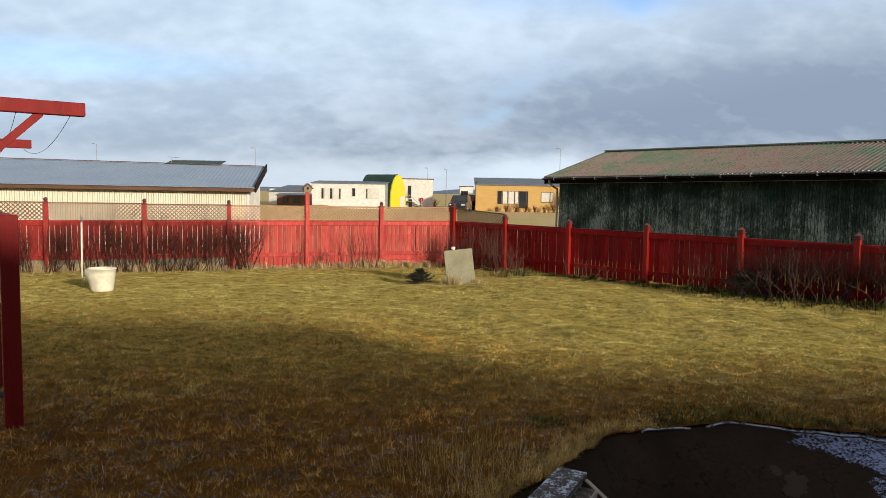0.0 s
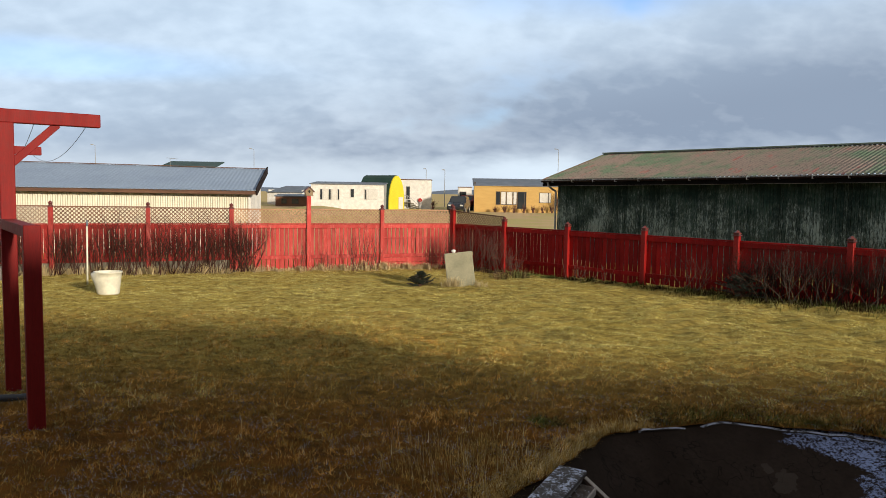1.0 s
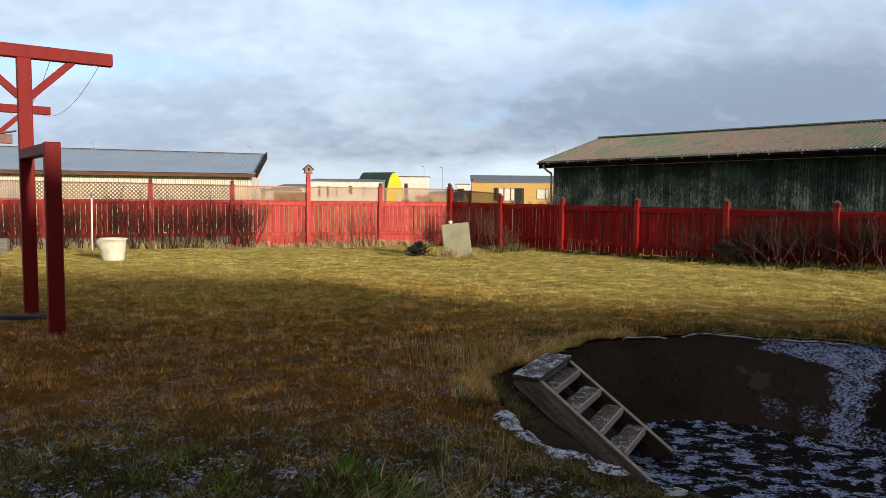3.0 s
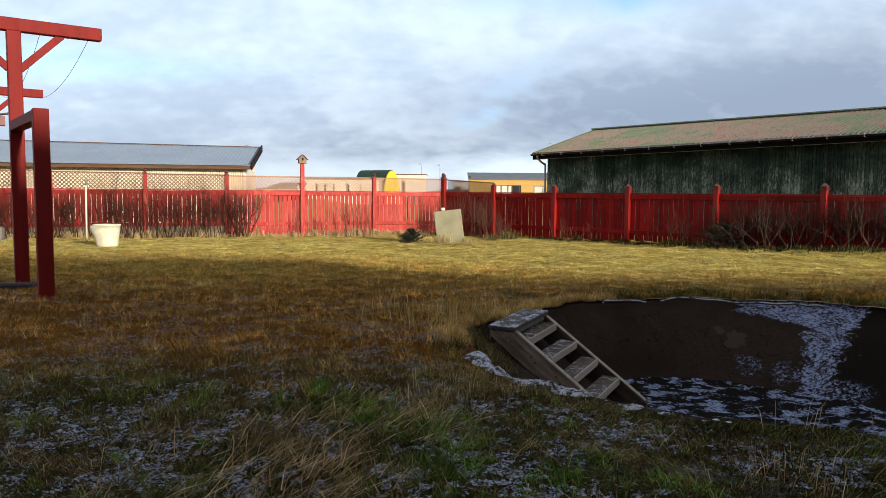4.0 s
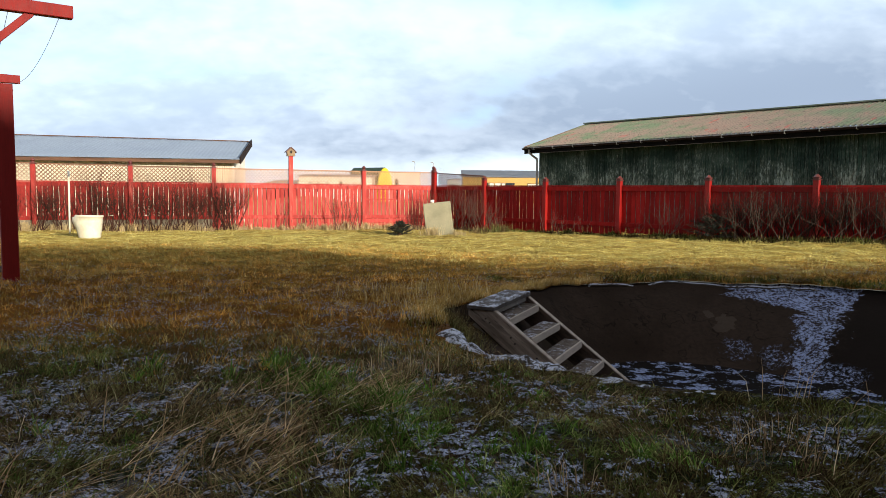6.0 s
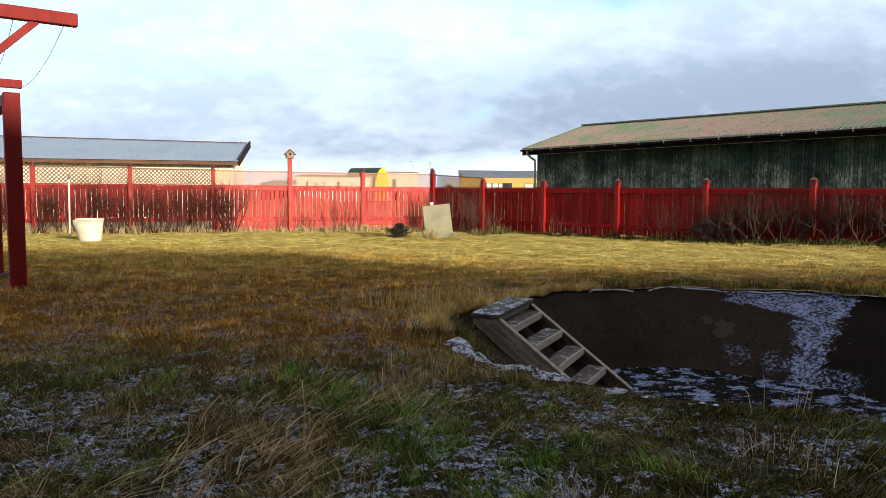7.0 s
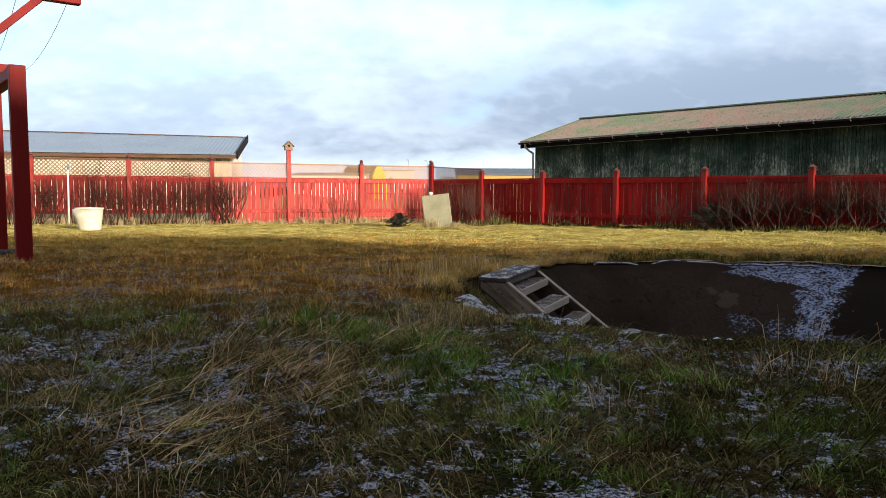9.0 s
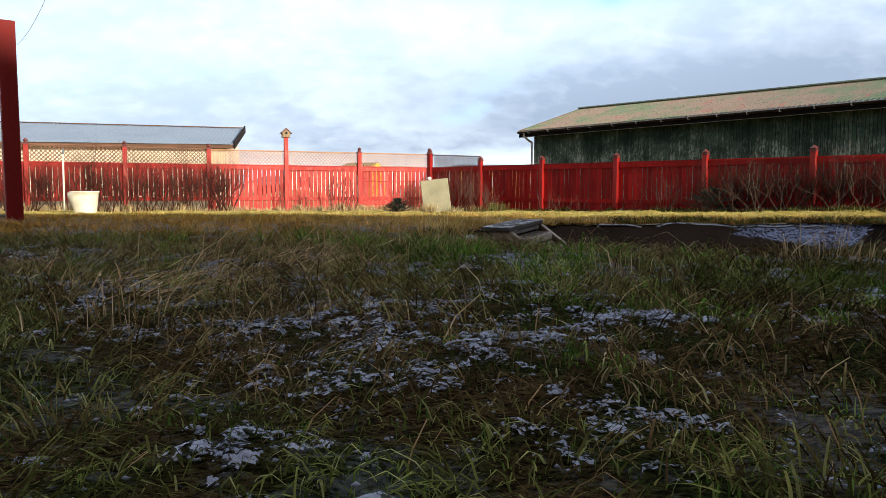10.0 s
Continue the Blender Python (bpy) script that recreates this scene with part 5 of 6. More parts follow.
def outside_stair():
    p = axes(-5.5, 82.0, plot(-5, 82), (1, 0))
    s = thing("outside_stair", p, "white stair rail leading up to the white house door", "stair")
    part("rail", beam(bmesh.new(), (1.6, -0.5, 1.5), (3.0, -0.5, 0.35), 0.05, 0.05), PIPEGREY, s)
    part("rail", beam(bmesh.new(), (0.9, -0.5, 1.5), (1.6, -0.5, 1.5), 0.05, 0.05), PIPEGREY, s)
    part("landing", boxed((1.2, 0.9, 0.1), (1.4, -0.5, 0.75)), CONCRETE, s)
    for k in range(4):
        part("step", boxed((0.34, 0.9, 0.09), (2.15 + 0.28 * k, -0.5, 0.6 - 0.17 * k)), CONCRETE, s)
    for x, z in ((0.95, 1.5), (1.6, 1.5), (3.0, 0.4)):
        part("post", boxed((0.05, 0.05, z + 0.1), (x, -0.5, z / 2 - 0.05)), PIPEGREY, s)


outside_stair()
sign = thing("round_sign", axes(-2.45, 81.8, plot(-2, 82), (1, 0)), "small red round sign on the white house wall", "sign")
part("disc", rod(bmesh.new(), (0, 0, 1.0), (0, 0.03, 1.0), 0.22, seg=20), CARRED, sign)
part("mount", boxed((0.06, 0.16, 1.0), (0, 0.06, 0.5)), PIPEGREY, sign)


def barn():
    """Arched barn: a rounded green roof and a yellow gable end."""
    a = Vector((-0.84, 0.543))
    m = axes(-4.95, 79.0, plot(-4.1, 79) - 0.35, a)
    b = thing("arched_barn", m, "arched barn with a dark green roof and a bright yellow gable", "barn")
    length, half, top = 4.3, 1.40, 4.05
    prof = [(-half, 0.0), (-half, 1.2)] + [(-half * math.cos(math.pi * k / 14), 1.2 + (top - 1.2) * math.sin(math.pi * k / 14)) for k in range(1, 14)] + [(half, 1.2), (half, 0.0)]

    def shell(x0, x1, grow):
        bm = bmesh.new()
        p = [bm.verts.new((x0, y * grow, z + (grow - 1) * 2)) for y, z in prof]
        q = [bm.verts.new((x1, y * grow, z + (grow - 1) * 2)) for y, z in prof]
        for i in range(len(prof) - 1):
            bm.faces.new((p[i], p[i + 1], q[i + 1], q[i]))
        bm.faces.new(p)
        bm.faces.new(q[::-1])
        bmesh.ops.recalc_face_normals(bm, faces=bm.faces)
        return bm

    part("roof", shell(0.12, length, 1.03), GREENROOF, b)
    part("gable", shell(0.0, 0.3, 1.0), YELLOW, b)
    part("door", boxed((0.06, 0.8, 1.6), (-0.02, -0.7, 0.9)), FRAMEWHITE, b)


barn()


def car(x, y, turn, paint, label, s=1.0):
    c = thing("car", axes(x, y, plot(x, y), (math.cos(turn), math.sin(turn))), label, "car")
    bm = bmesh.new()
    prof = [(-2.1, 0.35), (-2.15, 0.8), (-2.0, 0.98), (-1.75, 1.55), (-1.5, 1.66), (0.3, 1.66), (0.95, 1.08), (1.95, 0.92), (2.15, 0.7), (2.12, 0.35)]
    a = [bm.verts.new((px, -0.85 + (0.12 if pz > 1.2 else 0), pz)) for px, pz in prof]
    b = [bm.verts.new((px, 0.85 - (0.12 if pz > 1.2 else 0), pz)) for px, pz in prof]
    bm.faces.new(a)
    bm.faces.new(b[::-1])
    for i in range(len(prof)):
        j = (i + 1) % len(prof)
        bm.faces.new((a[j], a[i], b[i], b[j]))
    bmesh.ops.recalc_face_normals(bm, faces=bm.faces)
    bmesh.ops.bevel(bm, geom=bm.edges[:], offset=0.05, segments=2, affect="EDGES")
    body = part("body", bm, paint, c, smooth=False)
    bm = beam(bmesh.new(), (0.36, 0, 1.62), (0.96, 0, 1.10), 1.36, 0.02)
    part("windscreen", bm, PANE, body)
    for sy in (-1, 1):
        part("side_window", boxed((1.5, 0.02, 0.40), (-0.7, sy * 0.775, 1.36)), PANE, body)
        part("headlight", boxed((0.05, 0.32, 0.14), (2.12, sy * 0.58, 0.76)), FRAMEWHITE, body)
        for wx in (-1.3, 1.3):
            w = part("wheel", rod(bmesh.new(), (wx, sy * 0.70, 0.33), (wx, sy * 0.88, 0.33), 0.33, seg=20), RUBBER, c)
            part("rim", rod(bmesh.new(), (wx, sy * 0.86, 0.33), (wx, sy * 0.90, 0.33), 0.19, seg=16), PIPEGREY, w)
    part("bumper", boxed((0.12, 1.6, 0.22), (2.14, 0, 0.46), bevel=0.03), RUBBER, c)
    part("bumper", boxed((0.12, 1.6, 0.22), (-2.14, 0, 0.46), bevel=0.03), RUBBER, c)
    return c


car(1.75, 71.0, -1.75, CARDARK, "dark estate car parked with its nose to the yard")
car(3.0, 79.5, -1.9, CARRED, "red car parked beside the ochre hut")


def lamp(x, y, h, arm=0.3):
    l = thing("street_lamp", axes(x, y, plot(x, y), (1, 0)), "slender grey street lamp with a bent arm", "street lamp", "street lamps")
    part("pole", rod(bmesh.new(), (0, 0, -0.3), (0, 0, h), 0.05, 0.03, 8), LAMPGREY, l)
    part("arm", rod(bmesh.new(), (0, 0, h - 0.02), (-arm, 0, h + 0.10), 0.03, seg=6), LAMPGREY, l)
    part("lamp_head", boxed((0.34, 0.16, 0.10), (-arm - 0.1, 0, h + 0.11), bevel=0.03), PIPEGREY, l)


for px, h in ((-44.6, 7.2), (-24.2, 7.0), (-2.0, 4.8), (0.4, 4.7), (15.0, 7.6)):
    lamp(px, 92.0, h, 0.3 if h > 5 else 0.1)


def antenna():
    x, y = -27.4, 72.0
    a = thing("tv_antenna", axes(x, y, plot(x, y) + 2.8, (1, 0)), "thin television aerial above the dark roof", "antenna")
    part("mast", rod(bmesh.new(), (0, 0, 0), (0, 0, 2.2), 0.02, seg=5), LAMPGREY, a)
    part("boom", rod(bmesh.new(), (-0.35, 0, 2.2), (0.75, 0, 2.12), 0.025, seg=5), LAMPGREY, a)
    for k in range(5):
        part("rod", rod(bmesh.new(), (-0.3 + 0.25 * k, -0.3, 2.2 - 0.018 * k), (-0.3 + 0.25 * k, 0.3, 2.2 - 0.018 * k), 0.012, seg=5), LAMPGREY, a)


antenna()


for ob in list(bpy.data.objects):
    if ob not in before_settlement and ob.parent is None:
        ob.matrix_world = FAR @ ob.matrix_world


def hills():
    """A low blue ridge on the horizon."""
    xs = np.linspace(-2600, 2600, 200)
    co, quads = [], []
    for x in xs:
        h = 7 + 9 * math.exp(-((x - 330) / 200) ** 2) + 4 * math.exp(-((x - 60) / 160) ** 2) + 9 * math.exp(-((x + 900) / 500) ** 2) + 3 * math.sin(x / 90) + 2 * math.sin(x / 37)
        co += [(x, 2500 - 0.02 * abs(x), -5), (x, 2560, h), (x, 2700, -5)]
    for i in range(len(xs) - 1):
        for k in (0, 1):
            a = i * 3 + k
            quads.append((a, a + 3, a + 4, a + 1))
    ob = new("backdrop", raw_mesh("backdrop", co, quads, np.zeros((0, 3)), HILL))
    tagged(ob, "low blue hills along the far horizon", "hills", kind="structure")


hills()

# ---- shrubs and young spruces ----
def tubes(segs, sides=4):
    """Arrays for many thin tapered twigs: segs of (a, b, r0, r1)."""
    a, b = np.array([s[0] for s in segs], float), np.array([s[1] for s in segs], float)
    r0, r1 = np.array([s[2] for s in segs]), np.array([s[3] for s in segs])
    d = b - a
    d /= np.linalg.norm(d, axis=1, keepdims=True) + 1e-9
    ref = np.where(np.abs(d[:, 2:3]) > 0.9, np.array([[1.0, 0, 0]]), np.array([[0, 0, 1.0]]))
    x = np.cross(d, ref)
    x /= np.linalg.norm(x, axis=1, keepdims=True)
    y = np.cross(d, x)
    rings = []
    for p, r in ((a, r0), (b, r1)):
        for k in range(sides):
            t = 2 * math.pi * k / sides
            rings.append(p + r[:, None] * (x * math.cos(t) + y * math.sin(t)))
    co = np.stack(rings, 1).reshape(-1, 3)
    base = np.arange(len(segs))[:, None] * 2 * sides
    quads = np.concatenate([np.concatenate([base + k, base + (k + 1) % sides, base + sides + (k + 1) % sides, base + sides + k], 1) for k in range(sides)])
    return co, quads


def shrub(x, y, height, stems, spread, seed, material, label, thick=0.008, twigs=3, curl=0.25, depth=3):
    """A leafless shrub: stems from one root that fork and thin out upwards."""
    rnd = random.Random(seed)
    segs = []

    def grow(p, d, length, r, level):
        n = 4
        for i in range(n):
            d = (d + Vector((rnd.uniform(-1, 1), rnd.uniform(-1, 1), rnd.uniform(-0.5, 0.9))) * curl * 0.5).normalized()
            q = p + d * length / n
            r2 = r * 0.86
            segs.append((tuple(p), tuple(q), r, r2))
            if level < depth and i >= 1:
                for _ in range(rnd.choice((1, twigs - 1, 1)) if twigs > 1 else 1):
                    side = (d + Vector((rnd.uniform(-1, 1), rnd.uniform(-1, 1), rnd.uniform(-0.1, 0.8))) * 0.75).normalized()
                    grow(q, side, length * rnd.uniform(0.35, 0.6), r2 * 0.62, level + 1)
            p, r = q, r2

    for s in range(stems):
        a = rnd.uniform(0, 2 * math.pi)
        lean = rnd.uniform(0.1, 1.0) * spread
        root = Vector((rnd.uniform(-0.18, 0.18), rnd.uniform(-0.08, 0.08), -0.05))
        grow(root, Vector((math.cos(a) * lean, math.sin(a) * lean * 0.5, 1)).normalized(), height * rnd.uniform(0.65, 1.0), thick * rnd.uniform(0.7, 1.2), 0)
    co, quads = tubes(segs, 4)
    ob = new("bare_shrub", raw_mesh("bare_shrub", co, quads, np.zeros((0, 3)), material))
    ob.location = (x, y, gz(x, y))
    return tagged(ob, label, "shrub", "bare shrubs")


def along(u, s, off):
    """A place s metres along a fence from the corner, off metres into the yard."""
    nrm = (-u[1], u[0]) if u is U_LEFT else (u[1], -u[0])
    # the yard lies on the side of smaller y
    if nrm[1] > 0:
        nrm = (-nrm[0], -nrm[1])
    return CORNER[0] + u[0] * s + nrm[0] * off, CORNER[1] + u[1] * s + nrm[1] * off


rnd = random.Random(11)
for k, s in enumerate((6.7, 7.0, 7.3, 7.7, 8.1, 8.4, 8.8, 9.2, 9.6, 10.0, 10.4, 10.8, 11.3, 11.8, 12.4, 12.9, 13.4, 14.0)):
    x, y = along(U_LEFT, s, rnd.uniform(0.35, 0.8))
    shrub(x, y, rnd.uniform(0.9, 1.35), rnd.randint(12, 15), 0.8, 100 + k, BROWNBARK, "leafless dark shrub in front of the red fence", 0.012, 3, 0.3)
for k, (s, h) in enumerate(((3.1, 1.25), (3.6, 1.1), (2.8, 0.8), (4.4, 0.55), (5.1, 0.7))):
    x, y = along(U_LEFT, s, rnd.uniform(0.35, 0.6))
    shrub(x, y, h, 6, 0.35, 150 + k, BARK, "slim leafless shrub by the sunny fence", 0.009, 2, 0.16, 2)
for k, (s, h) in enumerate(((0.55, 1.0), (0.9, 0.8))):
    x, y = along(U_LEFT, s, 0.7)
    shrub(x, y, h, 7, 0.7, 170 + k, BARK, "leafless shrub in the fence corner", 0.009, 2, 0.25)
for k, (s, h) in enumerate(((0.8, 0.9), (1.3, 1.0), (1.8, 1.15), (2.3, 1.05), (2.9, 0.9), (3.4, 0.6))):
    x, y = along(U_RIGHT, s, 0.7)
    shrub(x, y, h, 12, 0.9, 180 + k, BARK, "tangled leafless shrub in the shaded corner", 0.010, 3, 0.3)
for k, (s, h, n) in enumerate(((5.4, 0.55, 4), (5.9, 0.5, 4), (6.5, 0.45, 3), (8.1, 0.5, 3), (9.0, 0.85, 6))):
    x, y = along(U_RIGHT, s, 0.45)
    shrub(x, y, h, n, 0.8, 200 + k, PALEBARK, "sparse pale twigs by the shaded fence", 0.006, 2, 0.3, 2)
for k in range(24):
    at = 10.1 + 0.21 * k
    x, y = along(U_RIGHT, at, rnd.uniform(0.35, 0.6))
    shrub(x, y, rnd.uniform(0.75, 1.0), 11, 0.9, 220 + k, DARKBARK, "dark tangled leafless shrub by the low red fence", 0.008, 3, 0.55, 3)
for k, (at, h) in enumerate(((9.1, 0.8), (11.0, 0.95), (11.6, 1.05), (12.1, 0.9), (13.0, 1.1), (13.6, 1.05), (14.2, 1.0))):
    x, y = along(U_RIGHT, at, rnd.uniform(0.7, 0.95))
    shrub(x, y, h, 5, 1.3, 240 + k, PALEBARK, "spreading leafless shrub with pale branches", 0.0075, 3, 0.9, 2)


for k, (x, y, h) in enumerate(((12.4, 74.2, 1.9), (11.6, 74.3, 0.7), (-1.0, 80.5, 0.8), (5.6, 74.2, 0.45), (6.6, 74.0, 0.6), (7.6, 74.1, 0.7), (8.6, 74.0, 0.6), (9.6, 74.2, 0.5), (10.6, 74.1, 0.6))):
    shrub(1.7 * x, 1.7 * y, 1.7 * h, 12, 0.7, 300 + k, BARK, "bare brown garden bush in front of the huts", 0.05, 3, 0.4, 2)


def spruce(x, y, height, wide, seed, label):
    """A young spruce: a stem, whorls of drooping boughs, and needles along each."""
    rnd = random.Random(seed)
    t = thing("young_spruce", axes(x, y, gz(x, y), (1, 0)), label, "tree", "young spruces")
    part("trunk", rod(bmesh.new(), (0, 0, -0.1), (0, 0, height), 0.022, 0.005, 7), BARK, t)
    segs, co, tris = [], [], []
    for k in range(90):
        f = (k + 0.5) / 90
        z = height * (0.05 + 0.92 * f)
        L = wide * (1.03 - f) ** 0.8 * rnd.uniform(0.7, 1.1) + 0.03
        a = rnd.uniform(0, 2 * math.pi)
        tip = Vector((math.cos(a) * L, math.sin(a) * L, z + L * rnd.uniform(0.0, 0.5)))
        p = Vector((0, 0, z))
        segs.append((tuple(p), tuple(tip), 0.006, 0.002))
        for i in range(int(60 * L / wide) + 12):
            q = p.lerp(tip, rnd.uniform(0.15, 1.0))
            d = Vector((rnd.uniform(-1, 1), rnd.uniform(-1, 1), rnd.uniform(-0.3, 0.9))).normalized() * rnd.uniform(0.03, 0.065)
            s = d.cross(Vector((rnd.uniform(-1, 1), rnd.uniform(-1, 1), 0.3))).normalized() * 0.007
            j = len(co)
            co += [tuple(q - s), tuple(q + s), tuple(q + d)]
            tris.append((j, j + 1, j + 2))
    c2, q2 = tubes(segs, 3)
    ob = new("boughs", raw_mesh("boughs", c2, q2, np.zeros((0, 3)), BARK))
    ob.parent = t
    ob = new("needles", raw_mesh("needles", co, np.zeros((0, 4)), tris, NEEDLE))
    ob.parent = t


spruce(-0.55, 17.7, 0.40, 0.36, 3, "small dark young spruce on the sunny lawn edge")
spruce(6.78, 15.72, 0.58, 0.68, 4, "dark young spruce in front of the low fence")

# ---- grass ----
def blades(name, x, y, height, width, lean, heading, material, label, bend=0.5, z=None, arch=False, plain=False):
    """Grass blades as one mesh: base at x, y on the ground, leaning towards heading by lean (0 upright, 1 lying)."""
    n = len(x)
    if n == 0:
        return None
    z = ground_z(x, y) - 0.008 if z is None else z
    up = height * np.sqrt(np.clip(1 - lean ** 2, 0.0012, 1))
    out = height * lean
    hx, hy = np.cos(heading), np.sin(heading)
    face = np.random.uniform(0, math.pi, n)
    wx, wy = np.cos(face) * width / 2, np.sin(face) * width / 2
    base = np.stack([x, y, z], 1)
    w = np.stack([wx, wy, 0 * wx], 1)

    def at(f, rise):
        return base + np.stack([hx * out * f, hy * out * f, up * rise], 1)

    tip = at(1 + 0.25 * bend, 1 - 0.5 * bend * lean)
    if plain:
        co = np.stack([base - w, base + w, tip], 1).reshape(-1, 3)
        i = np.arange(n)[:, None] * 3
        quads, tris = np.zeros((0, 4), int), np.concatenate([i, i + 1, i + 2], 1)
    elif arch:
        p, q = at(0.22, 0.55), at(0.62, 0.98)
        co = np.stack([base - w, base + w, p + w * 0.9, p - w * 0.9, q + w * 0.65, q - w * 0.65, tip], 1).reshape(-1, 3)
        i = np.arange(n)[:, None] * 7
        quads = np.concatenate([np.concatenate([i, i + 1, i + 2, i + 3], 1), np.concatenate([i + 3, i + 2, i + 4, i + 5], 1)])
        tris = np.concatenate([i + 5, i + 4, i + 6], 1)
    else:
        p = at(0.38, 0.66)
        co = np.stack([base - w, base + w, p + w * 0.75, p - w * 0.75, tip], 1).reshape(-1, 3)
        i = np.arange(n)[:, None] * 5
        quads = np.concatenate([i, i + 1, i + 2, i + 3], 1)
        tris = np.concatenate([i + 3, i + 2, i + 4], 1)
    ob = new(name, raw_mesh(name, co, quads, tris, material))
    return tagged(ob, label, "grass", kind="stuff")


def patchiness(x, y, f, seed):
    """Smooth uneven field between about 0 and 1."""
    return 0.5 + 0.25 * (np.sin(f * x + 1.7 * seed + 1.1 * np.sin(0.7 * f * y + seed)) + np.sin(f * 1.13 * y + 2.3 * seed + 1.3 * np.sin(0.6 * f * x - seed)))


HOLLOWS = ((0.42, 0.52, 0.09), (0.58, 1.10, 0.13), (0.46, 1.44, 0.14), (0.93, 1.85, 0.13), (1.21, 1.54, 0.11), (1.14, 0.98, 0.13),
           (-0.04, 0.63, 0.08), (0.02, 1.33, 0.10), (0.20, 1.51, 0.07), (-0.47, 1.26, 0.13), (-0.56, 0.97, 0.10), (-0.85, 1.54, 0.15), (-0.86, 1.79, 0.15), (-0.71, 2.15, 0.09),
           (-0.94, 2.52, 0.11), (-0.66, 2.42, 0.06), (-0.35, 1.77, 0.08), (0.33, 2.15, 0.10), (-0.16, 0.27, 0.05), (-0.75, 1.25, 0.09))


def snow_field(x, y):
    """Where thin snow still lies: above 0. It keeps in small hollows of the turf and thins out away from the house."""
    x, y = np.asarray(x, float), np.asarray(y, float)
    hollow = np.zeros_like(x)
    for hx, hy, r in HOLLOWS:
        hollow = np.maximum(hollow, np.exp(-((x - hx) ** 2 + 0.6 * (y - hy) ** 2) / (r * r)))
    outer = np.clip(-x - 1.0, 0, 0.6)
    f = 0.22 * fbm(x, y, 4.4, 77, 3) + 0.42 * fbm(x, y, 13.0, 78, 3) + 0.36 * fbm(x, y, 42.0, 80, 2) - 0.550 + 0.085 * hollow - 0.03 * np.clip((0.45 - y) / 0.35, 0, 1) - 0.05 * np.clip((1.0 - y) / 0.3, 0, 1) * np.clip((x - 0.4) / 0.2, 0, 1) + 0.06 * outer + 0.018 * np.clip((y - 0.8) / 0.3, 0, 1) + 0.005 * np.clip(1.9 - y, 0, 1) - 0.10 * np.clip(y - 1.9, 0, 3) - 0.03 * np.clip((0.75 - y) / 0.5, 0, 1) * np.clip((0.25 - x) / 0.3, 0, 1)
    return np.minimum(f, 0.5 * (fbm(x, y, 42.0, 79, 2) - 0.38))


def on_lawn(x, y, margin=0.0):
    """Within the fences and outside the pit."""
    left = (x - CORNER[0]) * 0.364 + (y - CORNER[1]) * -0.931 > 0.12
    right = (x - CORNER[0]) * -0.735 + (y - CORNER[1]) * -0.678 > 0.12
    bearing = np.degrees(np.mod(np.arctan2(y - PIT[1], x - PIT[0]), 2 * math.pi))
    ledge = np.interp(bearing, [186, 192, 214, 238, 250], [0, 0.15, 0.15, 0.12, 0])
    return left & right & (pit_dist(x, y) > 0.015 + margin + ledge)


def strewn(count, y0, y1, half, clump, seed):
    """Blade roots in clumps over the lawn between y0 and y1: x, y and each blade's bearing from its clump's middle."""
    rng = np.random.RandomState(seed)
    m = max(1, count // clump)
    cy = rng.uniform(y0, y1, m * 3)
    cx = rng.uniform(-1, 1, m * 3) * half(y1)
    ok = np.abs(cx) < half(cy)
    cx, cy = cx[ok][:m], cy[ok][:m]
    size = np.repeat(rng.uniform(0.02, 0.07, len(cx)), clump) * (1 + 0.06 * np.repeat(cy, clump))
    a, r = rng.uniform(0, 2 * math.pi, len(cx) * clump), np.sqrt(rng.uniform(0, 1, len(cx) * clump))
    x, y = np.repeat(cx, clump) + np.cos(a) * r * size, np.repeat(cy, clump) + np.sin(a) * r * size
    k = on_lawn(x, y)
    return x[k], y[k], a[k], rng


def snow_crust():
    """Thin crusted snow in the hollows of the turf near the house."""
    rng = np.random.RandomState(51)
    step = 0.010
    xs, ys = np.arange(-3.4, 3.4, step), np.arange(-0.45, 4.4, step)
    X, Y = np.meshgrid(xs, ys)
    w = len(xs)
    X, Y = X.ravel(), Y.ravel()
    X, Y = X + rng.uniform(-0.4, 0.4, len(X)) * step, Y + rng.uniform(-0.4, 0.4, len(X)) * step
    f = snow_field(X, Y)
    Z = ground_z(X, Y) + 0.002 + np.clip(f + 0.03, 0, 0.08) * 0.09
    i = (np.arange(len(ys) - 1)[:, None] * w + np.arange(w - 1)[None, :]).ravel()
    quads = np.stack([i, i + 1, i + 1 + w, i + w], 1)
    ok = ((f > -0.03) & on_lawn(X, Y, 0.05) & (np.abs(X) < 0.72 * (Y + 1) + 0.8))[quads].sum(1) >= 3
    quads = quads[ok]
    used, inv = np.unique(quads, return_inverse=True)
    ob = new("snow_crust", raw_mesh("snow_crust", np.stack([X, Y, Z], 1)[used], inv.reshape(-1, 4), np.zeros((0, 3)), SNOW))
    for p in ob.data.polygons:
        p.use_smooth = True
    ob.data.attributes.new("thickness", "FLOAT", "POINT").data.foreach_set("value", f[used].astype(np.float32))
    tagged(ob, "patches of thin crusted snow in the turf", "snow", kind="stuff")


snow_crust()


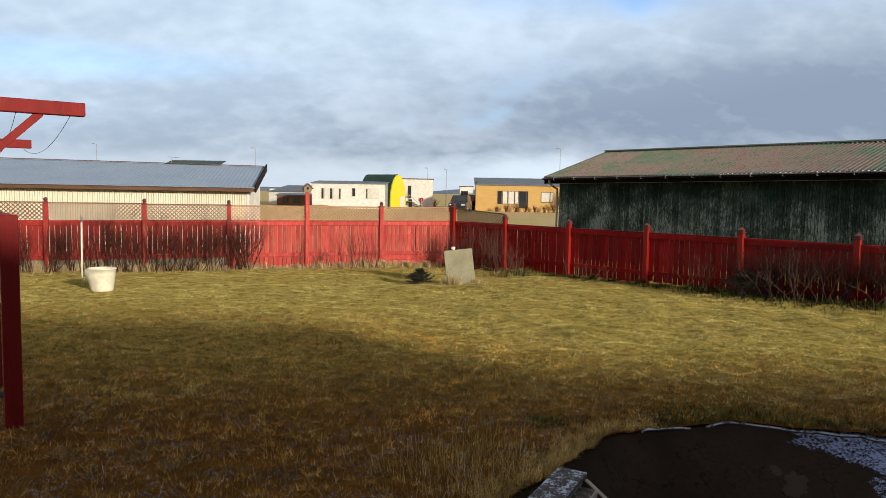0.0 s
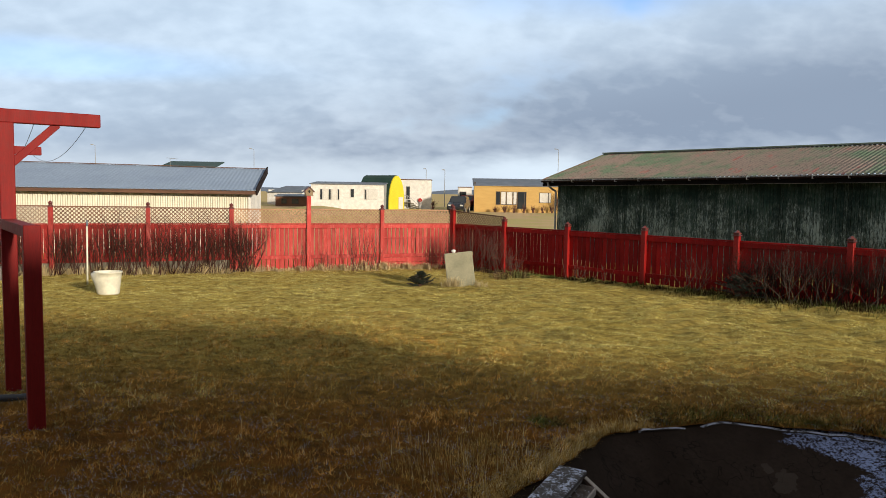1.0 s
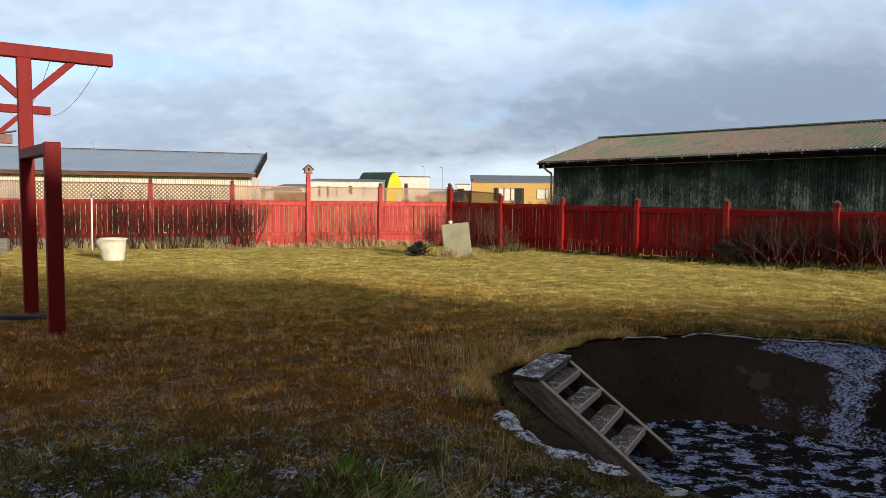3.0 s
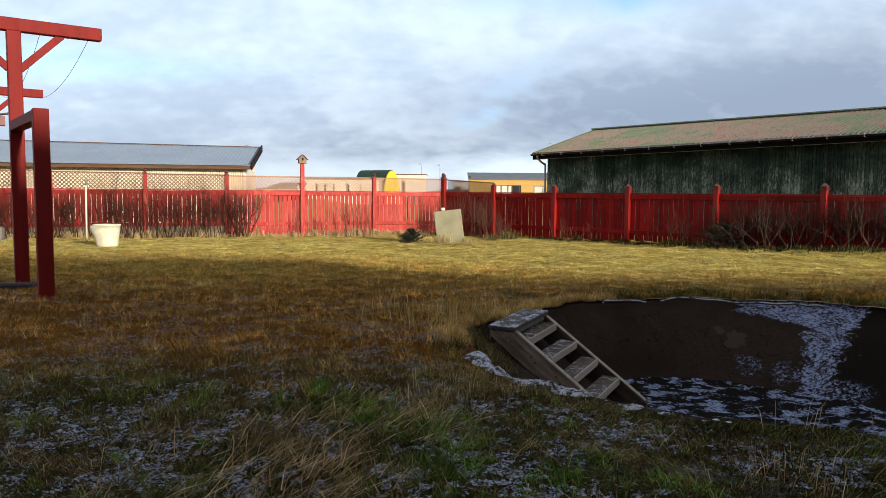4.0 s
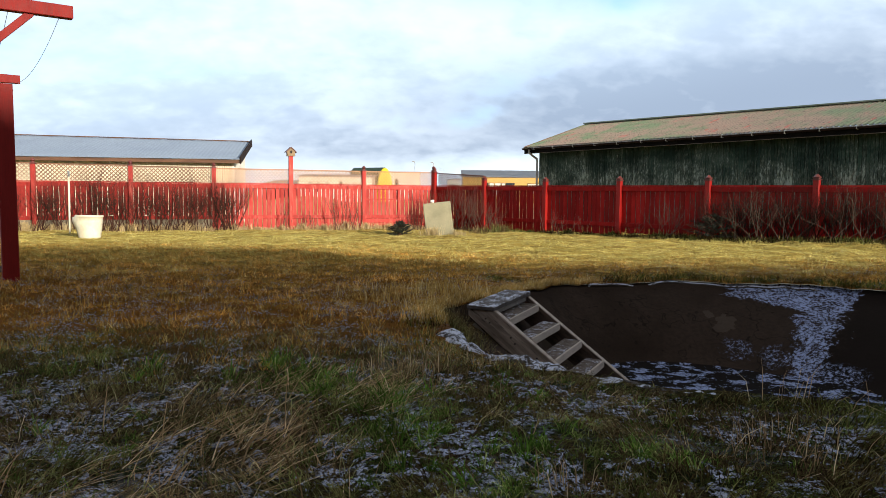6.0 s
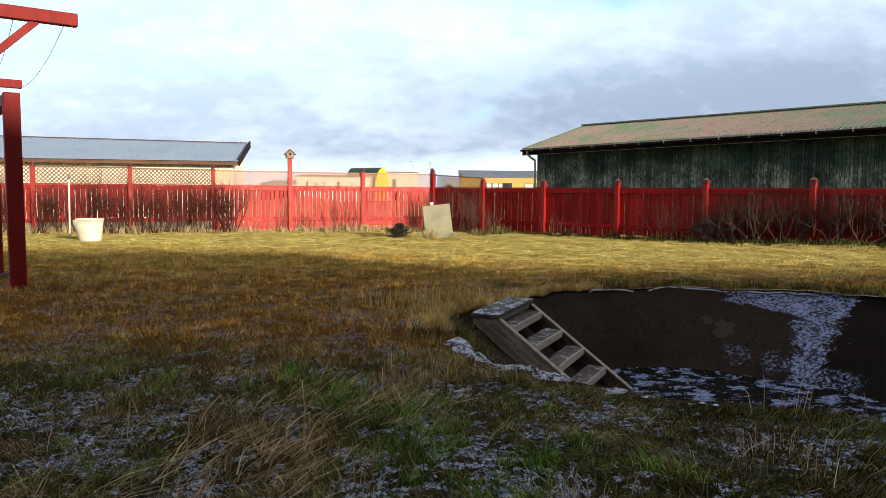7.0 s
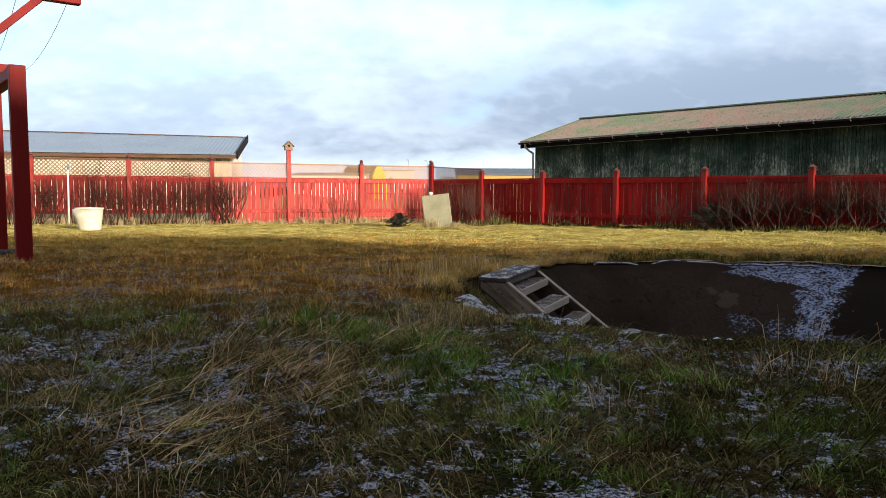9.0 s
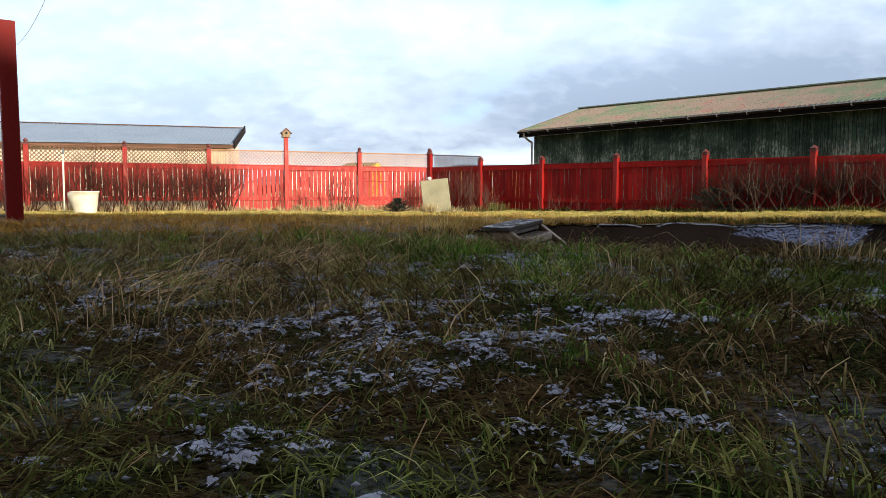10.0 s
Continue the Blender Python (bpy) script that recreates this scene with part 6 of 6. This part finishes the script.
def snow_crumbs():
    """Loose crumbs of snow caught in the thatch."""
    rng = np.random.RandomState(52)
    m = 230000
    y = rng.uniform(-0.4, 4.2, m)
    x = rng.uniform(-1, 1, m) * (0.72 * (y + 1.0) + 0.6)
    f = snow_field(x, y)
    k = (rng.uniform(0, 1, m) < np.clip(0.022 + 0.02 * np.clip(1.5 - y, 0, 1) + 7.0 * (f + 0.030), 0.012, 0.7) * np.clip(1.6 - 0.45 * y, 0.12, 1)) & on_lawn(x, y, 0.02)
    fy = rng.uniform(2.8, 8.0, 210000)
    fx = rng.uniform(-1, 1, 210000) * (0.72 * (fy + 1.0) + 0.6)
    kk = (rng.uniform(0, 1, 210000) < np.clip(5.5 * (fbm(fx, fy, 4.0, 35, 4) - 0.50), 0.0, 0.34) * np.clip((8.2 - fy) / 3.5, 0, 1)) & on_lawn(fx, fy, 0.05)
    x, y, f = np.concatenate([x[k], fx[kk]]), np.concatenate([y[k], fy[kk]]), np.concatenate([f[k], np.full(kk.sum(), -1.0)])
    n = len(x)
    r = rng.uniform(0.0014, 0.0056, n) * (0.6 + 0.32 * np.clip(y, 0, 3)) * np.clip(1.25 - 0.16 * y, 0.55, 1)
    z = ground_z(x, y) + 0.003 + rng.uniform(0, 0.012, n) * (f < 0.0) + rng.uniform(0.004, 0.022, n) * (y > 3.0)
    a = rng.uniform(0, math.pi, n)
    ring = [np.stack([x + r * rng.uniform(0.7, 1.6, n) * np.cos(a + q), y + r * rng.uniform(0.7, 1.6, n) * np.sin(a + q), z + r * rng.uniform(-0.3, 0.3, n)], 1) for q in (0, 1.57, 3.14, 4.71)]
    top, low = np.stack([x, y, z + r * rng.uniform(0.4, 0.9, n)], 1), np.stack([x, y, z - 0.5 * r], 1)
    co = np.stack(ring + [top, low], 1).reshape(-1, 3)
    i = np.arange(n)[:, None] * 6
    tris = np.concatenate([np.concatenate([i + q, i + (q + 1) % 4, i + 4], 1) for q in range(4)] + [np.concatenate([i + (q + 1) % 4, i + q, i + 5], 1) for q in range(4)])
    ob = new("snow_crumbs", raw_mesh("snow_crumbs", co, np.zeros((0, 4), int), tris, CRUMBS))
    for p in ob.data.polygons:
        p.use_smooth = True
    tagged(ob, "loose crumbs of snow caught in the matted grass", "snow", kind="stuff")


snow_crumbs()


def tussocks(name, cx, cy, per, length, width, spread, material, label, rng):
    """Clumps whose blades spring from one root and arch outwards."""
    n = len(cx) * per
    size = np.repeat(rng.uniform(0.6, 1.25, len(cx)), per)
    a = rng.uniform(0, 2 * math.pi, n)
    wind = np.repeat(rng.uniform(0, 2 * math.pi, len(cx)), per)
    r = rng.uniform(0, spread, n) * size
    x, y = np.repeat(cx, per) + np.cos(a) * r, np.repeat(cy, per) + np.sin(a) * r
    k = on_lawn(x, y)
    h = rng.uniform(length[0], length[1], n) * size * np.clip(0.25 + 0.7 * pit_dist(x, y), 0.3, 1) * np.clip(0.33 + 0.28 * y, 0.36, 1)
    hd = np.where(rng.uniform(0, 1, n) < 0.6, a + rng.normal(0, 0.5, n), wind + rng.normal(0, 0.6, n))
    lean = np.clip(rng.normal(0.76, 0.18, n), 0.05, 0.98)
    blades(name, x[k], y[k], h[k], rng.uniform(width[0], width[1], n)[k], lean[k], hd[k], material, label, bend=0.9, arch=True, z=ground_z(x[k], y[k]) - 0.006)


def green_edge(x, y):
    """1 on the rank turf by the house, 0 on the browned lawn beyond."""
    return np.clip((2.75 + 0.9 * (fbm(x, y, 1.3, 61, 3) - 0.5) + 0.10 * np.sin(2.1 * x) - y) / 0.5, 0, 1)


def near_grass():
    # the rough matted turf nearest the house: fallen blades combed into swirls, thick and thin
    x, y, a, rng = strewn(150000, -0.45, 3.3, lambda y: 0.72 * (y + 1.0) + 0.7, 12, 21)
    keep = rng.uniform(0, 1, len(x)) < np.clip(0.05 + 3.4 * (fbm(x, y, 5.0, 5, 3) - 0.30), 0.30, 1) * np.where(snow_field(x, y) > -0.012, np.where(y > 0.9, 0.10, 0.26), 1.0) * (0.3 + 0.7 * green_edge(x, y))
    x, y, a = x[keep], y[keep], a[keep]
    n = len(x)
    flow = 12.0 * fbm(x, y, 1.6, 7, 2) + 5.0 * fbm(x, y, 6.0, 8, 2)
    h = rng.uniform(0.03, 0.095, n) * (0.5 + 1.0 * fbm(x, y, 7.0, 6, 2)) * np.clip(0.5 + 0.42 * y, 0.5, 1)
    w, ln, hd, z = rng.uniform(0.0014, 0.0032, n), np.clip(rng.normal(0.90, 0.10, n), 0.3, 0.99), np.where(rng.uniform(0, 1, n) < 0.7, flow + rng.normal(0, 0.55, n), a), ground_z(x, y) - 0.004 + rng.uniform(0, 0.014, n)
    # darker grass to the right, which also carries the deeper shade there
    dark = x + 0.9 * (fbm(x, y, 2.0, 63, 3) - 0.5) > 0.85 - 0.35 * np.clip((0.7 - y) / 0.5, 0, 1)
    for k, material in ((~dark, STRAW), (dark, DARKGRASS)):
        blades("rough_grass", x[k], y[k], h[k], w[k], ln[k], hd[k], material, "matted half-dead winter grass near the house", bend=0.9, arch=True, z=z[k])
    # short live blades standing through the mat
    x, y, a, rng = strewn(115000, -0.45, 3.0, lambda y: 0.72 * (y + 1.0) + 0.7, 9, 24)
    live = fbm(x, y, 3.2, 25, 3) + 0.04 * np.clip(x, -1, 1.5)
    k = rng.uniform(0, 1, len(x)) < np.clip(4.5 * (live - 0.40), 0.10, 1) * (0.1 + 0.9 * green_edge(x, y)) * np.where(snow_field(x, y) > -0.01, 0.15, 1.0)
    x, y, a = x[k], y[k], a[k]
    n = len(x)
    blades("live_grass", x, y, rng.uniform(0.015, 0.045, n) * np.clip(0.65 + 0.10 * y, 0.65, 0.95), rng.uniform(0.0012, 0.0024, n), np.clip(rng.normal(0.45, 0.22, n), 0.03, 0.95), a + rng.normal(0, 1.0, n), GREENBLADE, "short live grass standing through the dead mat", bend=0.7)
    # tussocks, green and half dead
    for name, cnt, per, length, width, material, label, seed, lo in (
            ("green_tussocks", 1400, 26, (0.035, 0.10), (0.0020, 0.0040), GREENBLADE, "green arching grass tussocks among the snow", 22, 0.46),
            ("brown_tussocks", 1900, 26, (0.035, 0.09), (0.0016, 0.0034), STRAW, "half-dead brown grass tussocks", 26, 0.40)):
        rng = np.random.RandomState(seed)
        cy = rng.uniform(-0.45, 3.3, cnt * 2)
        cx = rng.uniform(-1, 1, cnt * 2) * (0.72 * (cy + 1.0) + 0.7)
        k = (rng.uniform(0, 1, cnt * 2) < np.clip(6.0 * (fbm(cx, cy, 2.2, seed, 3) - lo + (0.035 if seed == 22 else -0.05) * np.clip(cx, -0.5, 1.5)), 0.05, 1) * np.clip(green_edge(cx, cy) + 0.04, 0, 1) * np.clip(0.1 + 1.6 * cy, 0.15, 1)) & (rng.uniform(0, 1, cnt * 2) < np.where(snow_field(cx, cy) > -0.02, 0.07, 1.0))
        tussocks(name, cx[k], cy[k], per, length, width, 0.032, material, label, rng)
    # bright green clumps beside the fallen straw
    rng = np.random.RandomState(28)
    hearts = ((-0.43, 2.36, 7), (-0.10, 2.08, 6), (0.14, 1.93, 6), (0.22, 1.46, 6), (0.62, 2.0, 3), (-0.9, 2.3, 3), (0.25, 1.14, 6), (0.08, 1.55, 5), (0.50, 1.33, 4), (-0.30, 2.0, 4), (0.85, 1.2, 4))
    cx = np.concatenate([rng.normal(gx, 0.10, cnt) for gx, gy, cnt in hearts])
    cy = np.concatenate([rng.normal(gy, 0.10, cnt) for gx, gy, cnt in hearts])
    tussocks("green_clumps", cx, cy, 30, (0.06, 0.14), (0.0024, 0.0046), 0.030, FRESHBLADE, "fresh green grass clumps among dead straw", rng)
    # long dead stalks, combed over by the wind
    rng = np.random.RandomState(23)
    m = 4200
    y = rng.uniform(-0.2, 3.0, m)
    x = rng.uniform(-1, 1, m) * (0.75 * (y + 1) + 0.8)
    k = on_lawn(x, y) & (rng.uniform(0, 1, m) < (0.22 + 0.4 * (patchiness(x, y, 2.7, 5.0) > 0.6)) * np.clip(1.6 - 0.7 * x, 0.35, 1))
    x, y = x[k], y[k]
    n = len(x)
    blades("dead_stalks", x, y, rng.uniform(0.06, 0.20, n) * np.clip(0.45 + 0.45 * y, 0.45, 1), rng.uniform(0.0014, 0.0026, n), np.clip(rng.normal(0.9, 0.1, n), 0.3, 0.985), rng.uniform(0, 6.28, n), DEADSTRAW, "long dead grass stalks lying in all directions", bend=0.9, arch=True)
    # the swath of fallen straw: sheaves laid side by side, each fanning a little
    sheaves, each = 115, 7
    m = sheaves * each
    t0, off = rng.uniform(-1, 1, sheaves), rng.normal(0, 0.17, sheaves)
    bx, by = -0.30 + 0.30 * t0 + 0.95 * off, 1.45 + 0.72 * t0 - 0.33 * off
    bh = 0.95 + rng.normal(0, 0.40, sheaves)
    x = np.repeat(bx, each) + rng.normal(0, 0.05, m)
    y = np.repeat(by, each) + rng.normal(0, 0.04, m)
    k = on_lawn(x, y)
    x, y, hd = x[k], y[k], (np.repeat(bh, each) + rng.normal(0, 0.22, m))[k]
    n = len(x)
    blades("fallen_straw", x, y, rng.uniform(0.07, 0.24, n), rng.uniform(0.0028, 0.0056, n), np.clip(rng.normal(0.994, 0.007, n), 0.94, 0.9995), hd, DEADSTRAW, "swath of fallen pale straw", bend=0.1, z=ground_z(x, y) + rng.uniform(0.004, 0.03, n))
    # a few of them prop up at odd angles
    m = 60
    x, y = rng.normal(-0.30, 0.28, m), rng.normal(1.55, 0.35, m)
    blades("fallen_straw", x, y, rng.uniform(0.10, 0.26, m), rng.uniform(0.0026, 0.0042, m), np.clip(rng.normal(0.86, 0.10, m), 0.5, 0.98), rng.uniform(-0.6, 2.2, m), DEADSTRAW, "stray pale stalks over the fallen straw", bend=0.3, arch=True)
    # a few upright straw tufts
    for k, (cx, cy, cnt, hh) in enumerate(((1.26, 1.32, 70, 0.13), (1.52, 1.9, 26, 0.22), (1.30, 2.05, 26, 0.17), (0.14, 2.36, 170, 0.11), (0.62, 1.05, 40, 0.12), (0.30, 4.72, 600, 0.16), (0.35, 2.9, 60, 0.09), (-0.4, 0.55, 40, 0.10), (1.98, 1.6, 40, 0.15), (0.05, 5.0, 400, 0.14), (0.55, 5.05, 400, 0.13))):
        x, y = rng.normal(cx, 0.05 + 0.0006 * cnt, cnt), rng.normal(cy, 0.05 + 0.0006 * cnt, cnt)
        kk = on_lawn(x, y)
        x, y = x[kk], y[kk]
        n = len(x)
        blades("straw_tuft", x, y, rng.uniform(0.5, 1.0, n) * hh, rng.uniform(0.002, 0.0032, n), np.clip(rng.normal(0.35, 0.22, n), 0.02, 0.9), np.arctan2(y - cy, x - cx) + rng.normal(0, 0.5, n), GOLDSTRAW if cnt > 200 else DEADSTRAW, "upright tuft of dry straw")


def mid_grass():
    x, y, a, rng = strewn(450000, 2.1, 13.0, lambda y: 0.72 * (y + 1.0) + 0.8, 12, 31)
    # brown blades reach as far as the house's shade, further on the left
    k = rng.uniform(0, 1, len(x)) < np.clip((np.interp(x, [-1.0, 2.0], [13.5, 9.6]) - y) / 3.6, 0, 1) * np.clip(1.3 - 0.05 * y, 0, 1) * (1 - 0.97 * green_edge(x, y)) * np.where(snow_field(x, y) > 0, 0.3, 1)
    x, y, a = x[k], y[k], a[k]
    n = len(x)
    h = rng.uniform(0.028, 0.075, n) * (0.6 + 0.8 * fbm(x, y, 1.6, 17)) * (0.25 + 1.5 * fbm(x, y, 12.0, 18, 2))
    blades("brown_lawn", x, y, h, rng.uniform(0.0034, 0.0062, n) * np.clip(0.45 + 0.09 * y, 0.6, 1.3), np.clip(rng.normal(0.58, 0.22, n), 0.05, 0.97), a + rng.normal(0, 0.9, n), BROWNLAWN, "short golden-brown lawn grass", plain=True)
    # blades whitened by frost, in thin patches over the shaded lawn
    x, y, a, rng = strewn(120000, 2.4, 8.6, lambda y: 0.72 * (y + 1.0) + 0.8, 7, 33)
    k = rng.uniform(0, 1, len(x)) < np.clip(7.0 * (fbm(x, y, 3.1, 35, 3) - 0.46), 0, 1) * np.clip((8.8 - y) / 3.5, 0, 1)
    x, y, a = x[k], y[k], a[k]
    n = len(x)
    blades("frosted_grass", x, y, rng.uniform(0.02, 0.045, n), rng.uniform(0.003, 0.0055, n), np.clip(rng.normal(0.75, 0.2, n), 0.05, 0.97), a + rng.normal(0, 1.0, n), FROSTED, "grass blades whitened by frost in the shade")
    # rank dark tufts on the lawn by the pit
    rng = np.random.RandomState(36)
    cx = np.concatenate([rng.normal(0.98, 0.07, 26), rng.normal(1.35, 0.25, 14)])
    cy = np.concatenate([rng.normal(6.05, 0.08, 26), rng.normal(6.15, 0.08, 14)])
    tussocks("dark_tufts", cx, cy, 30, (0.05, 0.10), (0.0025, 0.0045), 0.05, DARKGRASS, "rank dark grass tufts on the lawn by the pit", rng)
    # coarser grass hanging over the rim of the pit
    m = 24000
    ang = rng.uniform(0, 2 * math.pi, m)
    r = pit_r(ang) + 0.01 + np.abs(rng.normal(0, 0.12, m)) * np.where((ang > 0.2) & (ang < 1.9), 2.4, 1.0)
    x, y = PIT[0] + r * np.cos(ang), PIT[1] + r * np.sin(ang)
    bearing = np.degrees(np.mod(ang, 2 * math.pi))
    ledge = np.interp(bearing, [186, 192, 214, 238, 250], [0, 0.15, 0.14, 0.12, 0])
    gap = (r < pit_r(ang) + ledge * rng.uniform(0.75, 1.1, m)) & (rng.uniform(0, 1, m) < 0.97)
    x, y, ang = x[~gap], y[~gap], ang[~gap]
    n = len(x)
    h, w, ln, hd = rng.uniform(0.04, 0.11, n) * np.where(y < 3.4, 0.45, 1.0), rng.uniform(0.003, 0.005, n), np.clip(rng.normal(0.65, 0.2, n), 0.1, 0.95), ang + math.pi + rng.normal(0, 1.5, n)
    # rank near side; the far right band has the shade there in its colour
    rank = (y <= 3.6) | ((ang > 0.2) & (ang < 1.9))
    for far, material in ((~rank, GOLDSTRAW), (rank, DARKGRASS)):
        blades("rim_grass", x[far], y[far], h[far], w[far], ln[far], hd[far], material, "coarse dry grass hanging over the rim")
    # weeds on the crumbled soil beside the steps
    m = 2600
    ang = np.radians(rng.normal(181, 6.5, m))
    d = np.abs(rng.normal(0, 0.13, m))
    r = pit_r(ang) - d
    x, y = PIT[0] + r * np.cos(ang), PIT[1] + r * np.sin(ang)
    blades("pit_side_grass", x, y, rng.uniform(0.03, 0.11, m), rng.uniform(0.002, 0.004, m), np.clip(rng.normal(0.55, 0.25, m), 0.05, 0.95), ang + math.pi + rng.normal(0, 1.2, m), STRAW, "sparse weeds on the soil beside the steps", z=ground_z(x, y) - 0.03 - 0.62 * d)


def far_grass():
    rng = np.random.RandomState(41)
    m = 150000
    cx, cy = rng.uniform(-13.5, 11.5, m), rng.uniform(6.2, 24.2, m)
    # sunny tone takes over where the house's shade ends
    near = rng.uniform(0, 1, m) < np.clip((cy - np.interp(cx, [-1.0, 2.0], [7.0, 6.0])) / np.interp(cx, [-1.0, 2.0], [4.5, 2.5]), 0, 1)
    cx, cy = cx[near], cy[near]
    m = len(cx)
    c = 6
    size = np.repeat(rng.uniform(0.05, 0.13, m), c)
    a = rng.uniform(0, 2 * math.pi, m * c)
    r = np.sqrt(rng.uniform(0, 1, m * c))
    x, y = np.repeat(cx, c) + np.cos(a) * r * size, np.repeat(cy, c) + np.sin(a) * r * size
    k = on_lawn(x, y)
    x, y, a = x[k], y[k], a[k]
    n = len(x)
    h = rng.uniform(0.020, 0.055, n) * (0.35 + 1.2 * fbm(x, y, 1.5, 19)) * (0.3 + 1.4 * fbm(x, y, 7.0, 20, 2))
    blades("sunny_lawn", x, y, h, rng.uniform(0.0055, 0.0105, n), np.clip(rng.normal(0.74, 0.17, n), 0.05, 0.97), a + rng.normal(0, 0.8, n), LAWN, "sunlit yellow-green tussocky lawn", plain=True)
    # coarser tufts that stand up from the mown grass and throw small shadows
    tx, ty = rng.uniform(-9, 11, 2600), rng.uniform(6.6, 19.5, 2600)
    k = (rng.uniform(0, 1, 2600) < np.clip(7 * (fbm(tx, ty, 0.9, 23, 3) - 0.47), 0.04, 1)) & on_lawn(tx, ty, 0.4)
    tussocks("lawn_tufts", tx[k], ty[k], 60, (0.022, 0.048), (0.005, 0.009), 0.20, LAWN, "coarse pale tufts on the sunny lawn", rng)
    # tall dry grass at the feet of the fences
    for u, s0, s1, cnt, hh in ((U_LEFT, 0.3, 13.0, 11000, 0.30), (U_RIGHT, 0.3, 15.5, 6500, 0.17)):
        s, off = rng.uniform(s0, s1, cnt), np.abs(rng.normal(0.06, 0.26, cnt)) + 0.12
        s += 0.15 * np.sin(s * 9)
        o, e = along(u, 0.0, 0.0), along(u, 0.0, 1.0)
        x = o[0] + u[0] * s + (e[0] - o[0]) * off
        y = o[1] + u[1] * s + (e[1] - o[1]) * off
        h = hh * rng.uniform(0.35, 1.0, cnt) * (0.45 + 0.8 * patchiness(x * 2.1, y, 2.0, 3.0))
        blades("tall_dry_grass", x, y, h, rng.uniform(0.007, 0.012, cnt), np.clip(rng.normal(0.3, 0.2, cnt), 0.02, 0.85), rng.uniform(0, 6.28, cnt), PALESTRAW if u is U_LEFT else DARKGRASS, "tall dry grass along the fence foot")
    # dark weeds under the shrubs by the low fence
    st, off = rng.uniform(8.8, 15.8, 5200), np.abs(rng.normal(0.55, 0.42, 5200)) + 0.1
    o, e = along(U_RIGHT, 0.0, 0.0), along(U_RIGHT, 0.0, 1.0)
    x, y = o[0] + U_RIGHT[0] * st + (e[0] - o[0]) * off, o[1] + U_RIGHT[1] * st + (e[1] - o[1]) * off
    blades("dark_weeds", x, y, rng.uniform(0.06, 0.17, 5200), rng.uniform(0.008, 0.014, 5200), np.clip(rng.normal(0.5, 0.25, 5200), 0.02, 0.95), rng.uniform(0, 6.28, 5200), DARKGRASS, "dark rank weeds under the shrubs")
    for k, (cx, cy, cnt, hh) in enumerate(((0.25, 17.55, 260, 0.34), (0.95, 17.6, 120, 0.22), (2.25, 20.0, 420, 0.36), (1.7, 19.9, 200, 0.26))):
        x, y = rng.normal(cx, 0.12, cnt), rng.normal(cy, 0.08, cnt)
        blades("straw_tuft", x, y, rng.uniform(0.4, 1.0, cnt) * hh, rng.uniform(0.006, 0.010, cnt), np.clip(rng.normal(0.3, 0.2, cnt), 0.02, 0.85), np.arctan2(y - cy, x - cx), STRAW if cx > 1.5 else PALESTRAW, "tall tuft of pale straw by the slab")


near_grass()
mid_grass()
far_grass()
